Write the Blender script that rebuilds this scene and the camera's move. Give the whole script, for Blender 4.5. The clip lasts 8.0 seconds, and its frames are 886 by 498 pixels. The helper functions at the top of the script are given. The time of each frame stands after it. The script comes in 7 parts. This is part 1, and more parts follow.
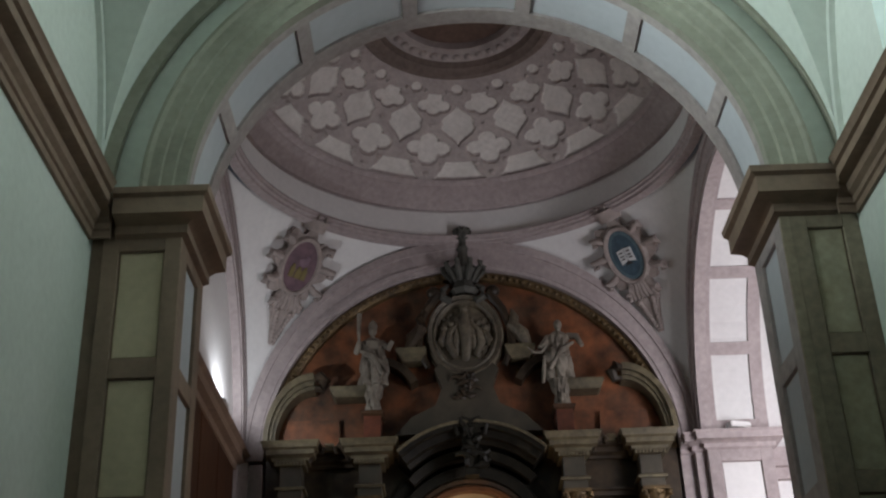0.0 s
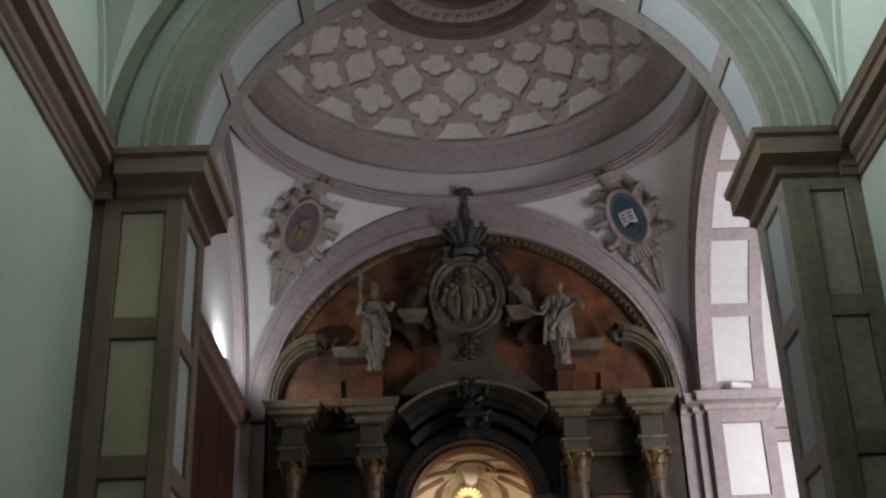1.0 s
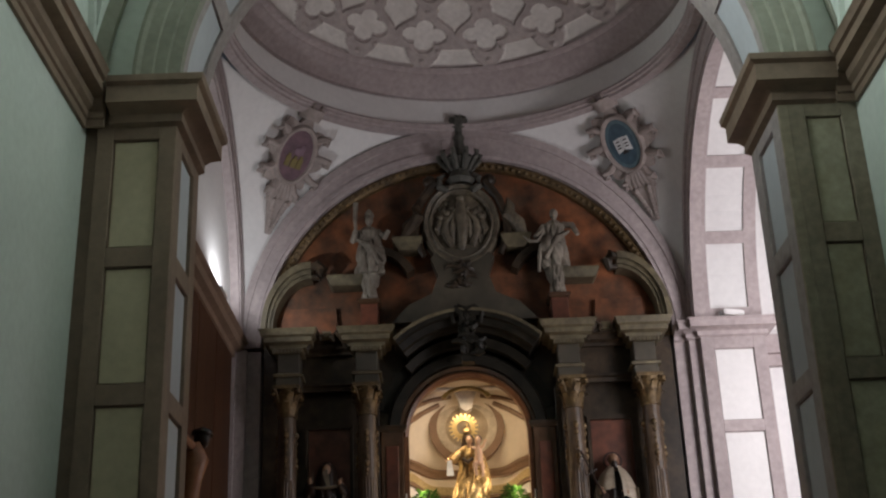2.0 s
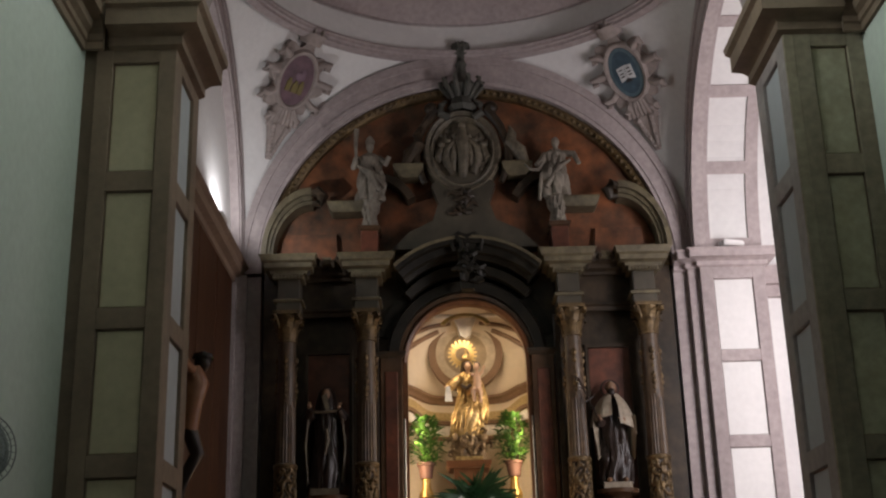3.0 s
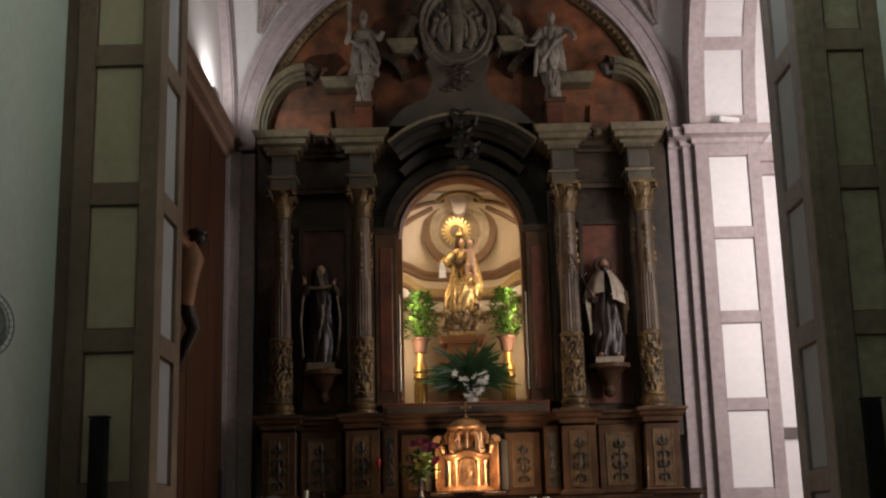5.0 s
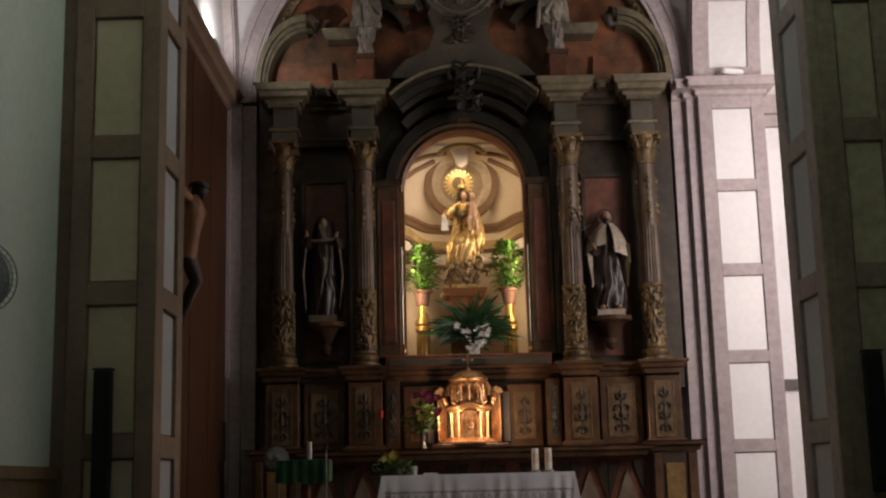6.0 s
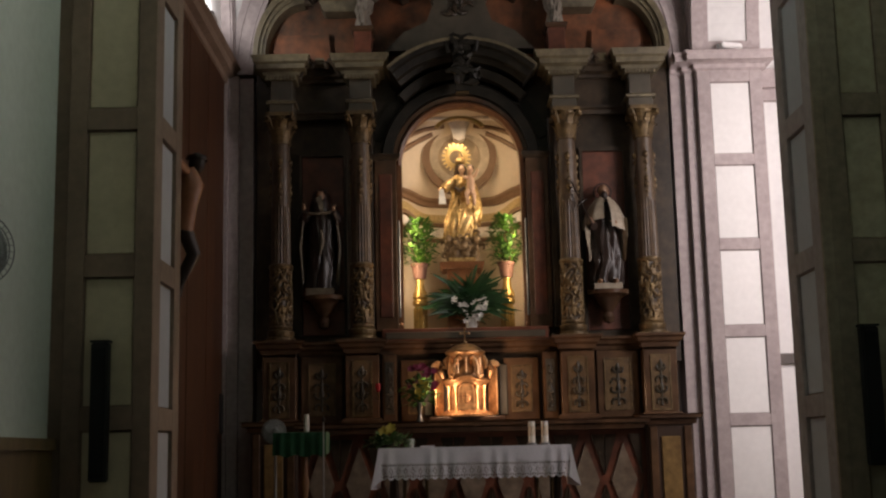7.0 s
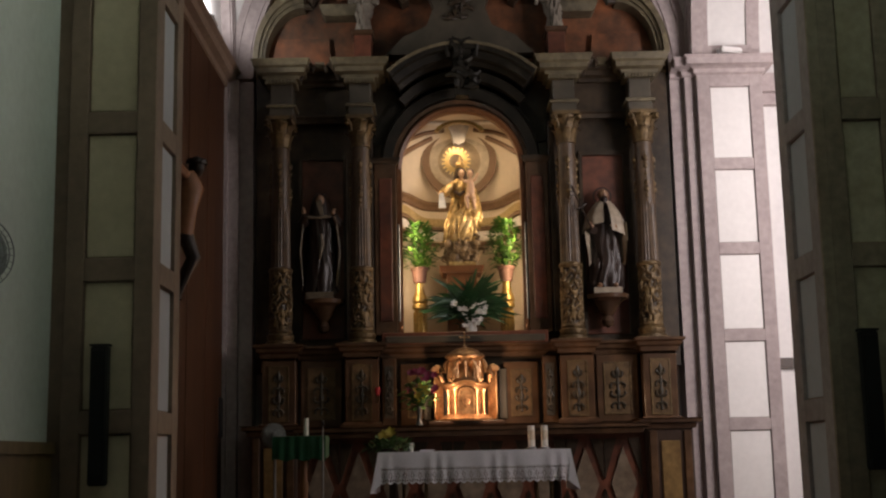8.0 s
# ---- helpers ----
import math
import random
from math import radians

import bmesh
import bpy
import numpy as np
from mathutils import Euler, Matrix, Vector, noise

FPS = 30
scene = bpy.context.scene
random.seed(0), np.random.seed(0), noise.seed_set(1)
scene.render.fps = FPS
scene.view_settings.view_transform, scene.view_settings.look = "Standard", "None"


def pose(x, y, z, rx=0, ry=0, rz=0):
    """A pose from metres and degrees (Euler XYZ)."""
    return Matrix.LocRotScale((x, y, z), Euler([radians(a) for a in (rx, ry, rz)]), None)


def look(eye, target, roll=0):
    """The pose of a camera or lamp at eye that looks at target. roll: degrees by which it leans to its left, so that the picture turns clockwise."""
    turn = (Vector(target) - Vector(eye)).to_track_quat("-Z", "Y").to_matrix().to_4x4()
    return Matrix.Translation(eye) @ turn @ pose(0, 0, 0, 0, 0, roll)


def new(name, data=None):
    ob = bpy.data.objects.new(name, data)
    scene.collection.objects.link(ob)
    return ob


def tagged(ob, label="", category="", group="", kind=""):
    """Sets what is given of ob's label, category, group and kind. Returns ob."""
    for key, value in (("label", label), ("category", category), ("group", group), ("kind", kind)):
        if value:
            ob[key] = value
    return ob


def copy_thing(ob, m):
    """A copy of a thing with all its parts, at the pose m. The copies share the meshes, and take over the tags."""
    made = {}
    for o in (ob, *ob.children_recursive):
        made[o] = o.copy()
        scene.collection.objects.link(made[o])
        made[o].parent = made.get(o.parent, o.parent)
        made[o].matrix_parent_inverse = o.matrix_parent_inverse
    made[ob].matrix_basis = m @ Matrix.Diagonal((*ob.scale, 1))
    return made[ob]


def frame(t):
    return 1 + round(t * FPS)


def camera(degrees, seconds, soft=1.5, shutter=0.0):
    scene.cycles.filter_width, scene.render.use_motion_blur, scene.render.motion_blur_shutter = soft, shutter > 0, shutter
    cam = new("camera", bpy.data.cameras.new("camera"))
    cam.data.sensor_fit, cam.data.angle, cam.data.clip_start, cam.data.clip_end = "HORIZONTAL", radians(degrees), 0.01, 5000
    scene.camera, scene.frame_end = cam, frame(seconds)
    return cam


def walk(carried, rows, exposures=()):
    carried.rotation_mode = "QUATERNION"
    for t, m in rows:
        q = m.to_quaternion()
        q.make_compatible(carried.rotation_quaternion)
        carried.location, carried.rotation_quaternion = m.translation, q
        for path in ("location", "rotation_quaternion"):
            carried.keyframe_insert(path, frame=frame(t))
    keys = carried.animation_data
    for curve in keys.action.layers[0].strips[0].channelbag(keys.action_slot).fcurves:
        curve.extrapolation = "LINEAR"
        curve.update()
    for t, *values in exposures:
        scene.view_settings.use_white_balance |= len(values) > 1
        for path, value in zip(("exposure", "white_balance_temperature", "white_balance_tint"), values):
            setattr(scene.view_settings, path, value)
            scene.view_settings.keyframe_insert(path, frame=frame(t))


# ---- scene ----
cam = camera(39.97, 8.0, soft=2.2)
EYE = 1.55
ROWS = [
    (0.0, 27.386, 1.947, 0.596), (0.5, 26.793, 1.681, 0.545), (1.0, 25.565, 1.777, 0.598), (1.5, 23.948, 2.216, 0.514),
    (3.0, 18.747, 1.439, 0.235), (3.5, 17.254, 1.538, 0.138), (4.0, 15.555, 1.462, 0.065), (4.5, 14.19, 1.369, -0.078),
    (6.0, 10.735, 1.387, 0.042), (6.5, 9.884, 1.192, 0.006), (7.0, 9.484, 1.24, -0.11), (7.5, 9.562, 1.172, -0.174),
    (8.0, 9.67, 1.179, -0.131),
]
walk(cam, [(t, pose(0, 0, EYE, 90 + p, r, w)) for t, p, r, w in ROWS], [(0.0, -0.03, 6250, 9), (1.5, 0.0, 6350, 9.5), (3.0, 0.02, 6650, 12), (4.5, 0.0, 6900, 13.5), (6.0, 0.0, 7050, 14.5), (8.0, 0.0, 7000, 14)])

# ---- plan (metres) ----
X0 = 0.37                 # axis of the church
YF, YB = 8.5, 9.4         # front and back of the chancel arch
RN, ZN = 2.37, 6.48       # its half width and springing
YC = 12.2                 # middle of the crossing
WX, WY = 2.95, 2.8        # half width and half depth of the crossing
ZS, HP = 6.35, 3.05       # springing and rise of the pendentives
XL, XR = -2.72, 3.36      # nave walls
PLAT = 0.6                # height of the sanctuary floor

# ---- light ----
world = bpy.data.worlds.new("sky")
scene.world = world
world.use_nodes = True
wn = world.node_tree.nodes
sky = wn.new("ShaderNodeTexSky")
sky.sky_type, sky.sun_disc, sky.sun_elevation, sky.sun_rotation = "NISHITA", False, radians(40), radians(120)
world.node_tree.links.new(sky.outputs[0], wn["Background"].inputs[0])
wn["Background"].inputs[1].default_value = 0.1


def area_light(name, m, sx, sy, watts, color, spread=180):
    li = bpy.data.lights.new(name, "AREA")
    li.shape, li.size, li.size_y, li.energy, li.color = "RECTANGLE", sx, sy, watts, color
    li.spread = radians(spread)
    ob = new(name, li)
    ob.matrix_world = m
    return ob


def spot_light(name, eye, target, watts, color, angle=60, radius=0.05, blend=0.6):
    li = bpy.data.lights.new(name, "SPOT")
    li.energy, li.color, li.spot_size, li.spot_blend, li.shadow_soft_size = watts, color, radians(angle), blend, radius
    ob = new(name, li)
    ob.matrix_world = look(eye, target)
    return ob


def point_light(name, at, watts, color, radius=0.05):
    li = bpy.data.lights.new(name, "POINT")
    li.energy, li.color, li.shadow_soft_size = watts, color, radius
    ob = new(name, li)
    ob.location = at
    return ob


DAY, COOL, WARM = (1.0, 0.93, 0.97), (0.86, 1.0, 0.95), (1.0, 0.80, 0.54)
# daylight in the transept window opening
area_light("transept_window_light", look((5.5, 11.06, 5.0), (5.1, 15.0, 5.2)), 1.7, 4.2, 218, DAY)
# added fills at unseen lunette windows; only the nearest right window is inferred
for c, left, right in ((5.9, 116, 26), (0.6, 3, 3), (-4.7, 3, 3)):
    # left fill is narrowed and tipped up to brighten the opposite vault
    area_light("lunette_fill_light", look((XL - 0.2, c, 7.6), (3.0, c + 1.2, 9.7)), 1.2, 1.3, left, COOL, 88)
    area_light("lunette_fill_light", look((XR + 0.2, c + (0.75 if c > 5 else 0), 7.5), (-2.0, c, 8.0)), 1.2, 1.3, right, COOL, 92)
# electric lamps
spot_light("lunette_flood_light", (-2.48, 13.55, 6.57), (-1.5, 13.75, 8.3), 55, (0.93, 0.96, 1.0), 174, 0.04, 0.35)
area_light("niche_light", look((0.33, 15.13, 5.62), (0.33, 15.6, 4.2)), 0.9, 0.14, 8, WARM)
area_light("niche_strip_light_1", look((-0.36, 15.06, 3.95), (0.33, 15.7, 3.8)), 0.06, 1.7, 18, WARM)
area_light("niche_strip_light_2", look((1.02, 15.06, 3.95), (0.33, 15.7, 3.8)), 0.06, 1.7, 18, WARM)
point_light("tabernacle_light_1", (0.02, 14.05, 2.25), 16.0, (1.0, 0.66, 0.42))
point_light("tabernacle_light_2", (0.61, 14.05, 2.25), 16.0, (1.0, 0.66, 0.42))


# ---- materials ----
def mat(name, base, rough=0.7, metal=0.0, other=None, big=0.6, small=14.0, var=0.25, bump=0.15, rnd=0.0, spec=0.4, streak=None):
    """A worn surface: two scales of blotch between base and other, grain in the relief."""
    m = bpy.data.materials.new(name)
    m.use_nodes = True
    nt = m.node_tree
    n, l = nt.nodes, nt.links
    b = n["Principled BSDF"]
    b.inputs["Roughness"].default_value, b.inputs["Metallic"].default_value = rough, metal
    b.inputs["Specular IOR Level"].default_value = spec
    co = n.new("ShaderNodeTexCoord")
    mp = n.new("ShaderNodeMapping")
    l.new(co.outputs["Object"], mp.inputs[0])
    if streak:
        mp.inputs["Scale"].default_value = streak
    n1, n2 = n.new("ShaderNodeTexNoise"), n.new("ShaderNodeTexNoise")
    n1.inputs["Scale"].default_value, n1.inputs["Detail"].default_value, n1.inputs["Roughness"].default_value = big, 6.0, 0.65
    n2.inputs["Scale"].default_value, n2.inputs["Detail"].default_value = small, 4.0
    for k in (n1, n2):
        l.new(mp.outputs[0], k.inputs["Vector"])
    r1 = n.new("ShaderNodeValToRGB")
    r1.color_ramp.elements[0].position, r1.color_ramp.elements[1].position = 0.35, 0.68
    o = other or tuple(c * 0.7 for c in base)
    r1.color_ramp.elements[0].color, r1.color_ramp.elements[1].color = (*base, 1), (*o, 1)
    l.new(n1.outputs[0], r1.inputs[0])
    mx = n.new("ShaderNodeMix")
    mx.data_type, mx.blend_type = "RGBA", "MULTIPLY"
    mx.inputs[0].default_value = 1.0
    mr = n.new("ShaderNodeMapRange")
    mr.inputs[1].default_value, mr.inputs[2].default_value, mr.inputs[3].default_value, mr.inputs[4].default_value = 0.25, 0.75, 1 - var, 1 + var * 0.5
    l.new(n2.outputs[0], mr.inputs[0])
    l.new(r1.outputs[0], mx.inputs[6])
    l.new(mr.outputs[0], mx.inputs[7])
    out = mx.outputs[2]
    if rnd:
        oi, m2, mr2 = n.new("ShaderNodeObjectInfo"), n.new("ShaderNodeMix"), n.new("ShaderNodeMapRange")
        m2.data_type, m2.blend_type = "RGBA", "MULTIPLY"
        m2.inputs[0].default_value = 1.0
        mr2.inputs[3].default_value, mr2.inputs[4].default_value = 1 - rnd, 1 + rnd * 0.3
        l.new(oi.outputs["Random"], mr2.inputs[0])
        l.new(out, m2.inputs[6])
        l.new(mr2.outputs[0], m2.inputs[7])
        out = m2.outputs[2]
    l.new(out, b.inputs["Base Color"])
    if bump:
        bp = n.new("ShaderNodeBump")
        bp.inputs["Strength"].default_value, bp.inputs["Distance"].default_value = bump, 0.02
        l.new(n2.outputs[0], bp.inputs["Height"])
        l.new(bp.outputs[0], b.inputs["Normal"])
    return m


def glow(name, color, strength):
    m = bpy.data.materials.new(name)
    m.use_nodes = True
    b = m.node_tree.nodes["Principled BSDF"]
    b.inputs["Base Color"].default_value = (*color, 1)
    b.inputs["Emission Color"].default_value = (*color, 1)
    b.inputs["Emission Strength"].default_value = strength
    return m


PLASTER_N = mat("nave_plaster", (0.62, 0.65, 0.60), 0.85, other=(0.54, 0.57, 0.515), big=0.45, var=0.07, bump=0.06)
PLASTER = mat("white_plaster", (0.74, 0.72, 0.70), 0.85, other=(0.66, 0.63, 0.62), var=0.06, bump=0.06)
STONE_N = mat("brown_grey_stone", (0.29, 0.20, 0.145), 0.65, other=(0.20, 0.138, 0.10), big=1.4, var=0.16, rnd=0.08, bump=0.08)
# right pier front: real weathering, plus its dimmer light put into the base colours
PANEL_O = mat("weathered_shaded_olive_panel", (0.34, 0.285, 0.185), 0.8, other=(0.46, 0.42, 0.31), big=1.1, var=0.22, bump=0.1, rnd=0.12)
STONE_W = mat("weathered_shaded_brown_stone", (0.235, 0.175, 0.12), 0.7, other=(0.34, 0.29, 0.215), big=0.8, var=0.3, rnd=0.12, bump=0.12)
MUSTARD = mat("mustard_brown_wood", (0.20, 0.125, 0.05), 0.55, other=(0.14, 0.085, 0.034), big=1.2, small=20, streak=(6, 6, 0.6), var=0.25)
STONE = mat("mauve_stone", (0.45, 0.38, 0.37), 0.8, other=(0.37, 0.305, 0.30), big=1.1, var=0.2, rnd=0.10)
STONE_G = mat("green_grey_stone", (0.33, 0.32, 0.26), 0.8, other=(0.25, 0.24, 0.19), big=1.2, var=0.14, rnd=0.10, bump=0.06)
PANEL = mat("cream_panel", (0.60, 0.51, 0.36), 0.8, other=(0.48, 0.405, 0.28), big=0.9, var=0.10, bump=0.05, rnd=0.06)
# blue cast in this grey carries the cool light on reveals and soffit
PANEL_S = mat("grey_white_panel", (0.58, 0.58, 0.62), 0.8, other=(0.50, 0.50, 0.54), var=0.05, bump=0.05, rnd=0.06)
PANEL_W = mat("white_panel", (0.80, 0.77, 0.75), 0.8, other=(0.72, 0.69, 0.67), var=0.05, bump=0.05, rnd=0.05)
FLOOR = mat("floor_marble", (0.30, 0.24, 0.20), 0.35, other=(0.20, 0.16, 0.13), var=0.15, bump=0.03)
WOOD = mat("brown_wood", (0.085, 0.033, 0.013), 0.5, other=(0.045, 0.017, 0.007), big=1.2, small=20, streak=(6, 6, 0.6), var=0.35)
DARKWOOD = mat("dark_wood", (0.055, 0.030, 0.018), 0.4, other=(0.03, 0.016, 0.01), streak=(4, 4, 0.7))
MARBLE_D = mat("dark_grey_green_marble", (0.062, 0.041, 0.024), 0.42, other=(0.024, 0.018, 0.012), big=2.2, small=9, var=0.55, bump=0.1, spec=0.3)
MARBLE_B = mat("brown_marble", (0.13, 0.070, 0.036), 0.27, other=(0.050, 0.029, 0.020), big=2.5, small=10, var=0.5, bump=0.08, spec=0.35)
MARBLE_R = mat("red_brown_marble", (0.17, 0.052, 0.026), 0.4, other=(0.085, 0.030, 0.018), big=1.8, small=8, var=0.5, bump=0.08, spec=0.5)
# marble darkened to carry the shade round the pediment and niche arch
MARBLE_K = mat("shaded_black_green_marble", (0.028, 0.024, 0.017), 0.5, other=(0.010, 0.009, 0.007), big=2.6, small=9, var=0.55, bump=0.1, spec=0.2)
MARBLE_G = mat("grey_veined_marble", (0.090, 0.075, 0.052), 0.42, other=(0.040, 0.034, 0.025), big=3.0, small=12, var=0.4, bump=0.08, spec=0.5)
CORNICE = mat("gilt_stone_cornice", (0.165, 0.135, 0.078), 0.45, other=(0.085, 0.07, 0.045), big=3.0, var=0.4, bump=0.12)
OLDGOLD = mat("old_gilding", (0.20, 0.13, 0.056), 0.45, 0.4, other=(0.075, 0.05, 0.027), big=5, small=26, var=0.5, bump=0.5)
GOLD = mat("bright_gilding", (0.48, 0.31, 0.10), 0.32, 0.75, other=(0.22, 0.13, 0.04), big=6, small=30, var=0.3, bump=0.3)
CARVED = mat("carved_grey_stone", (0.27, 0.235, 0.185), 0.65, other=(0.12, 0.10, 0.078), big=3, small=14, var=0.25, bump=0.3)


# ---- mesh tools ----
def box(bm, x0, x1, y0, y1, z0, z1):
    v = [bm.verts.new((x, y, z)) for z in (z0, z1) for y in (y0, y1) for x in (x0, x1)]
    for f in ((0, 2, 3, 1), (4, 5, 7, 6), (0, 1, 5, 4), (2, 6, 7, 3), (0, 4, 6, 2), (1, 3, 7, 5)):
        bm.faces.new([v[i] for i in f])
    return v


def grid_faces(bm, rows, close_u=False, close_v=False, cap=False):
    """Quads between rows of points."""
    vs = [[bm.verts.new(p) for p in r] for r in rows]
    nr, nc = len(vs), len(vs[0])
    for i in range(nr if close_u else nr - 1):
        for j in range(nc if close_v else nc - 1):
            a, b, c, d = vs[i][j], vs[i][(j + 1) % nc], vs[(i + 1) % nr][(j + 1) % nc], vs[(i + 1) % nr][j]
            bm.faces.new((a, b, c, d))
    if cap:
        bm.faces.new(vs[0])
        bm.faces.new(vs[-1][::-1])
    return vs


def lathe(bm, prof, cx=0.0, cy=0.0, n=24, a0=0.0, a1=360.0, fold=0.0, folds=0):
    full = abs(a1 - a0) > 359
    rows = []
    for i in range(n if full else n + 1):
        a = radians(a0 + (a1 - a0) * i / n)
        k = 1 + fold * math.cos(folds * a)
        rows.append([(cx + r * k * math.cos(a), cy + r * k * math.sin(a), z) for r, z in prof])
    grid_faces(bm, rows, close_u=full)


def arch(bm, prof, cx, cz, a0=0.0, a1=180.0, n=48, kz=1.0, closed=True, axis="y"):
    """Sweeps a profile of (radius, depth) round a level axis."""
    rows = []
    for i in range(n + 1):
        a = radians(a0 + (a1 - a0) * i / n)
        rows.append([(cx + r * math.cos(a), d, cz + kz * r * math.sin(a)) if axis == "y" else (d, cx + r * math.cos(a), cz + kz * r * math.sin(a)) for r, d in prof])
    grid_faces(bm, rows, close_v=closed, cap=closed)


def band(bm, cx, cz, rin, rout, hin, hout, d0, d1, n=56, axis="y", a0=0.0, a1=180.0):
    """A flat arch between two half ellipses, from depth d0 to d1."""
    rows = []
    for i in range(n + 1):
        a = radians(a0 + (a1 - a0) * i / n)
        c, s = math.cos(a), math.sin(a)
        p = [(rin * c, d0, hin * s), (rout * c, d0, hout * s), (rout * c, d1, hout * s), (rin * c, d1, hin * s)]
        rows.append([(cx + u, d, cz + w) if axis == "y" else (d, cx + u, cz + w) for u, d, w in p])
    grid_faces(bm, rows, close_v=True, cap=True)


def prism(bm, pts, d0, d1, axis="y"):
    """A polygon, given across and up, drawn out along an axis."""
    def at(u, w, d):
        return {"y": (u, d, w), "x": (d, u, w), "z": (u, w, d)}[axis]
    a = [bm.verts.new(at(u, w, d0)) for u, w in pts]
    b = [bm.verts.new(at(u, w, d1)) for u, w in pts]
    bm.faces.new(a)
    bm.faces.new(b[::-1])
    for i in range(len(pts)):
        j = (i + 1) % len(pts)
        bm.faces.new((a[i], b[i], b[j], a[j]))


def arch_wall(bm, a0, a1, z0, z1, c, r, zs, zb, d0, d1, axis="y", kz=1.0, n=40):
    """A thick wall with one arched opening through it."""
    prism(bm, [(a0, z0), (c - r, z0), (c - r, z1), (a0, z1)], d0, d1, axis)
    prism(bm, [(c + r, z0), (a1, z0), (a1, z1), (c + r, z1)], d0, d1, axis)
    if zb > z0:
        prism(bm, [(c - r, z0), (c + r, z0), (c + r, zb), (c - r, zb)], d0, d1, axis)
    p = [(c - r * math.cos(math.pi * i / n), zs + kz * r * math.sin(math.pi * i / n)) for i in range(n + 1)]
    for (u0, w0), (u1, w1) in zip(p, p[1:]):
        prism(bm, [(u0, w0), (u1, w1), (u1, z1), (u0, z1)], d0, d1, axis)


def moulding(bm, path, prof, z, closed=False):
    """Sweeps a profile of (out, up) along a level path with mitred corners; out is to the path's right."""
    n = len(path)
    rows = []
    for i, (x, y) in enumerate(path):
        dirs = []
        if i > 0 or closed:
            dirs.append(Vector((x - path[i - 1][0], y - path[i - 1][1])).normalized())
        if i < n - 1 or closed:
            q = path[(i + 1) % n]
            dirs.append(Vector((q[0] - x, q[1] - y)).normalized())
        ns = [Vector((d.y, -d.x)) for d in dirs]
        m = sum(ns, Vector((0, 0))).normalized()
        m /= max(0.3, m.dot(ns[0]))
        rows.append([(x + m.x * o, y + m.y * o, z + w) for o, w in prof])
    grid_faces(bm, rows, close_u=closed, close_v=True, cap=not closed)


def ball(bm, x, y, z, rx, ry=None, rz=None, n=12):
    ry, rz = ry or rx, rz or rx
    m = Matrix.Translation((x, y, z)) @ Matrix.Diagonal((rx, ry, rz, 1))
    bmesh.ops.create_uvsphere(bm, u_segments=n, v_segments=max(6, n * 2 // 3), radius=1, matrix=m)


def tube(bm, pts, radii, n=8):
    """A round rod along points."""
    pts = [Vector(p) for p in pts]
    rows = []
    for i, p in enumerate(pts):
        d = (pts[min(i + 1, len(pts) - 1)] - pts[max(i - 1, 0)]).normalized()
        u = d.cross(Vector((0.31, 0.2, 0.93))).normalized()
        w = d.cross(u)
        r = radii[i] if isinstance(radii, (list, tuple)) else radii
        rows.append([tuple(p + (u * math.cos(2 * math.pi * k / n) + w * math.sin(2 * math.pi * k / n)) * r) for k in range(n)])
    grid_faces(bm, rows, close_v=True, cap=True)


def finish(bm, name, material, smooth=0.0):
    bmesh.ops.recalc_face_normals(bm, faces=bm.faces)
    me = bpy.data.meshes.new(name)
    bm.to_mesh(me)
    bm.free()
    for m in material if isinstance(material, (list, tuple)) else [material]:
        me.materials.append(m)
    if smooth:
        me.polygons.foreach_set("use_smooth", [True] * len(me.polygons))
        me.set_sharp_from_angle(angle=radians(smooth))
    return me


def thing(name, at, label, category, group="", kind=""):
    ob = new(name)
    ob.location = at
    ob.empty_display_size = 0.1
    return tagged(ob, label, category, group, kind)


def part(name, bm, material, parent, label="", smooth=35, local=False):
    ob = new(name, finish(bm, name, material, smooth))
    ob.parent = parent
    if not local and parent.type == "EMPTY":
        ob.matrix_parent_inverse = Matrix.Translation(-parent.location)
    return tagged(ob, label)


def solid(name, bm, material, label, category, group="", kind="", smooth=35):
    return tagged(new(name, finish(bm, name, material, smooth)), label, category, group, kind)


def fresh():
    return bmesh.new()


# ---- the nave ----
bm = fresh(); box(bm, XL - 0.4, XR + 0.4, -8, YF, -0.2, 0.0)
# dark tone stands for unbuilt pews and cuts the bounce onto the walls
solid("floor_nave", bm, mat("dark_nave_floor", (0.085, 0.06, 0.045), 0.5, other=(0.06, 0.042, 0.03)), "nave floor in a dark tone that stands for unseen pews", "floor", kind="structure")
bm = fresh(); box(bm, -6, 9.4, YF + 0.002, 16.2, -0.2, PLAT)
for i in range(3):
    box(bm, X0 - RN + 0.01, X0 + RN - 0.01, YF - 0.3 * (i + 1), YF + 0.004 - 0.3 * i, -0.1, PLAT - 0.15 * (i + 1))
solid("floor_sanctuary", bm, FLOOR, "raised stone floor of the sanctuary with steps", "floor", kind="structure")

bm = fresh(); box(bm, XL - 0.4, XL, -8, YF + 0.5, 0, 6.45)
wl = solid("wall_nave_1", bm, PLASTER_N, "pale grey-green plastered nave wall", "wall", kind="structure")
bm = fresh(); box(bm, XR, XR + 0.4, -8, YF + 0.5, 0, 6.45)
wr = solid("wall_nave_2", bm, PLASTER_N, "pale grey-green plastered nave wall", "wall", kind="structure")
bm = fresh(); box(bm, XL - 0.4, XR + 0.4, -8.3, -8, 0, 10)
solid("wall_back", bm, PLASTER_N, "plain plastered wall at the end of the nave", "wall", kind="structure")
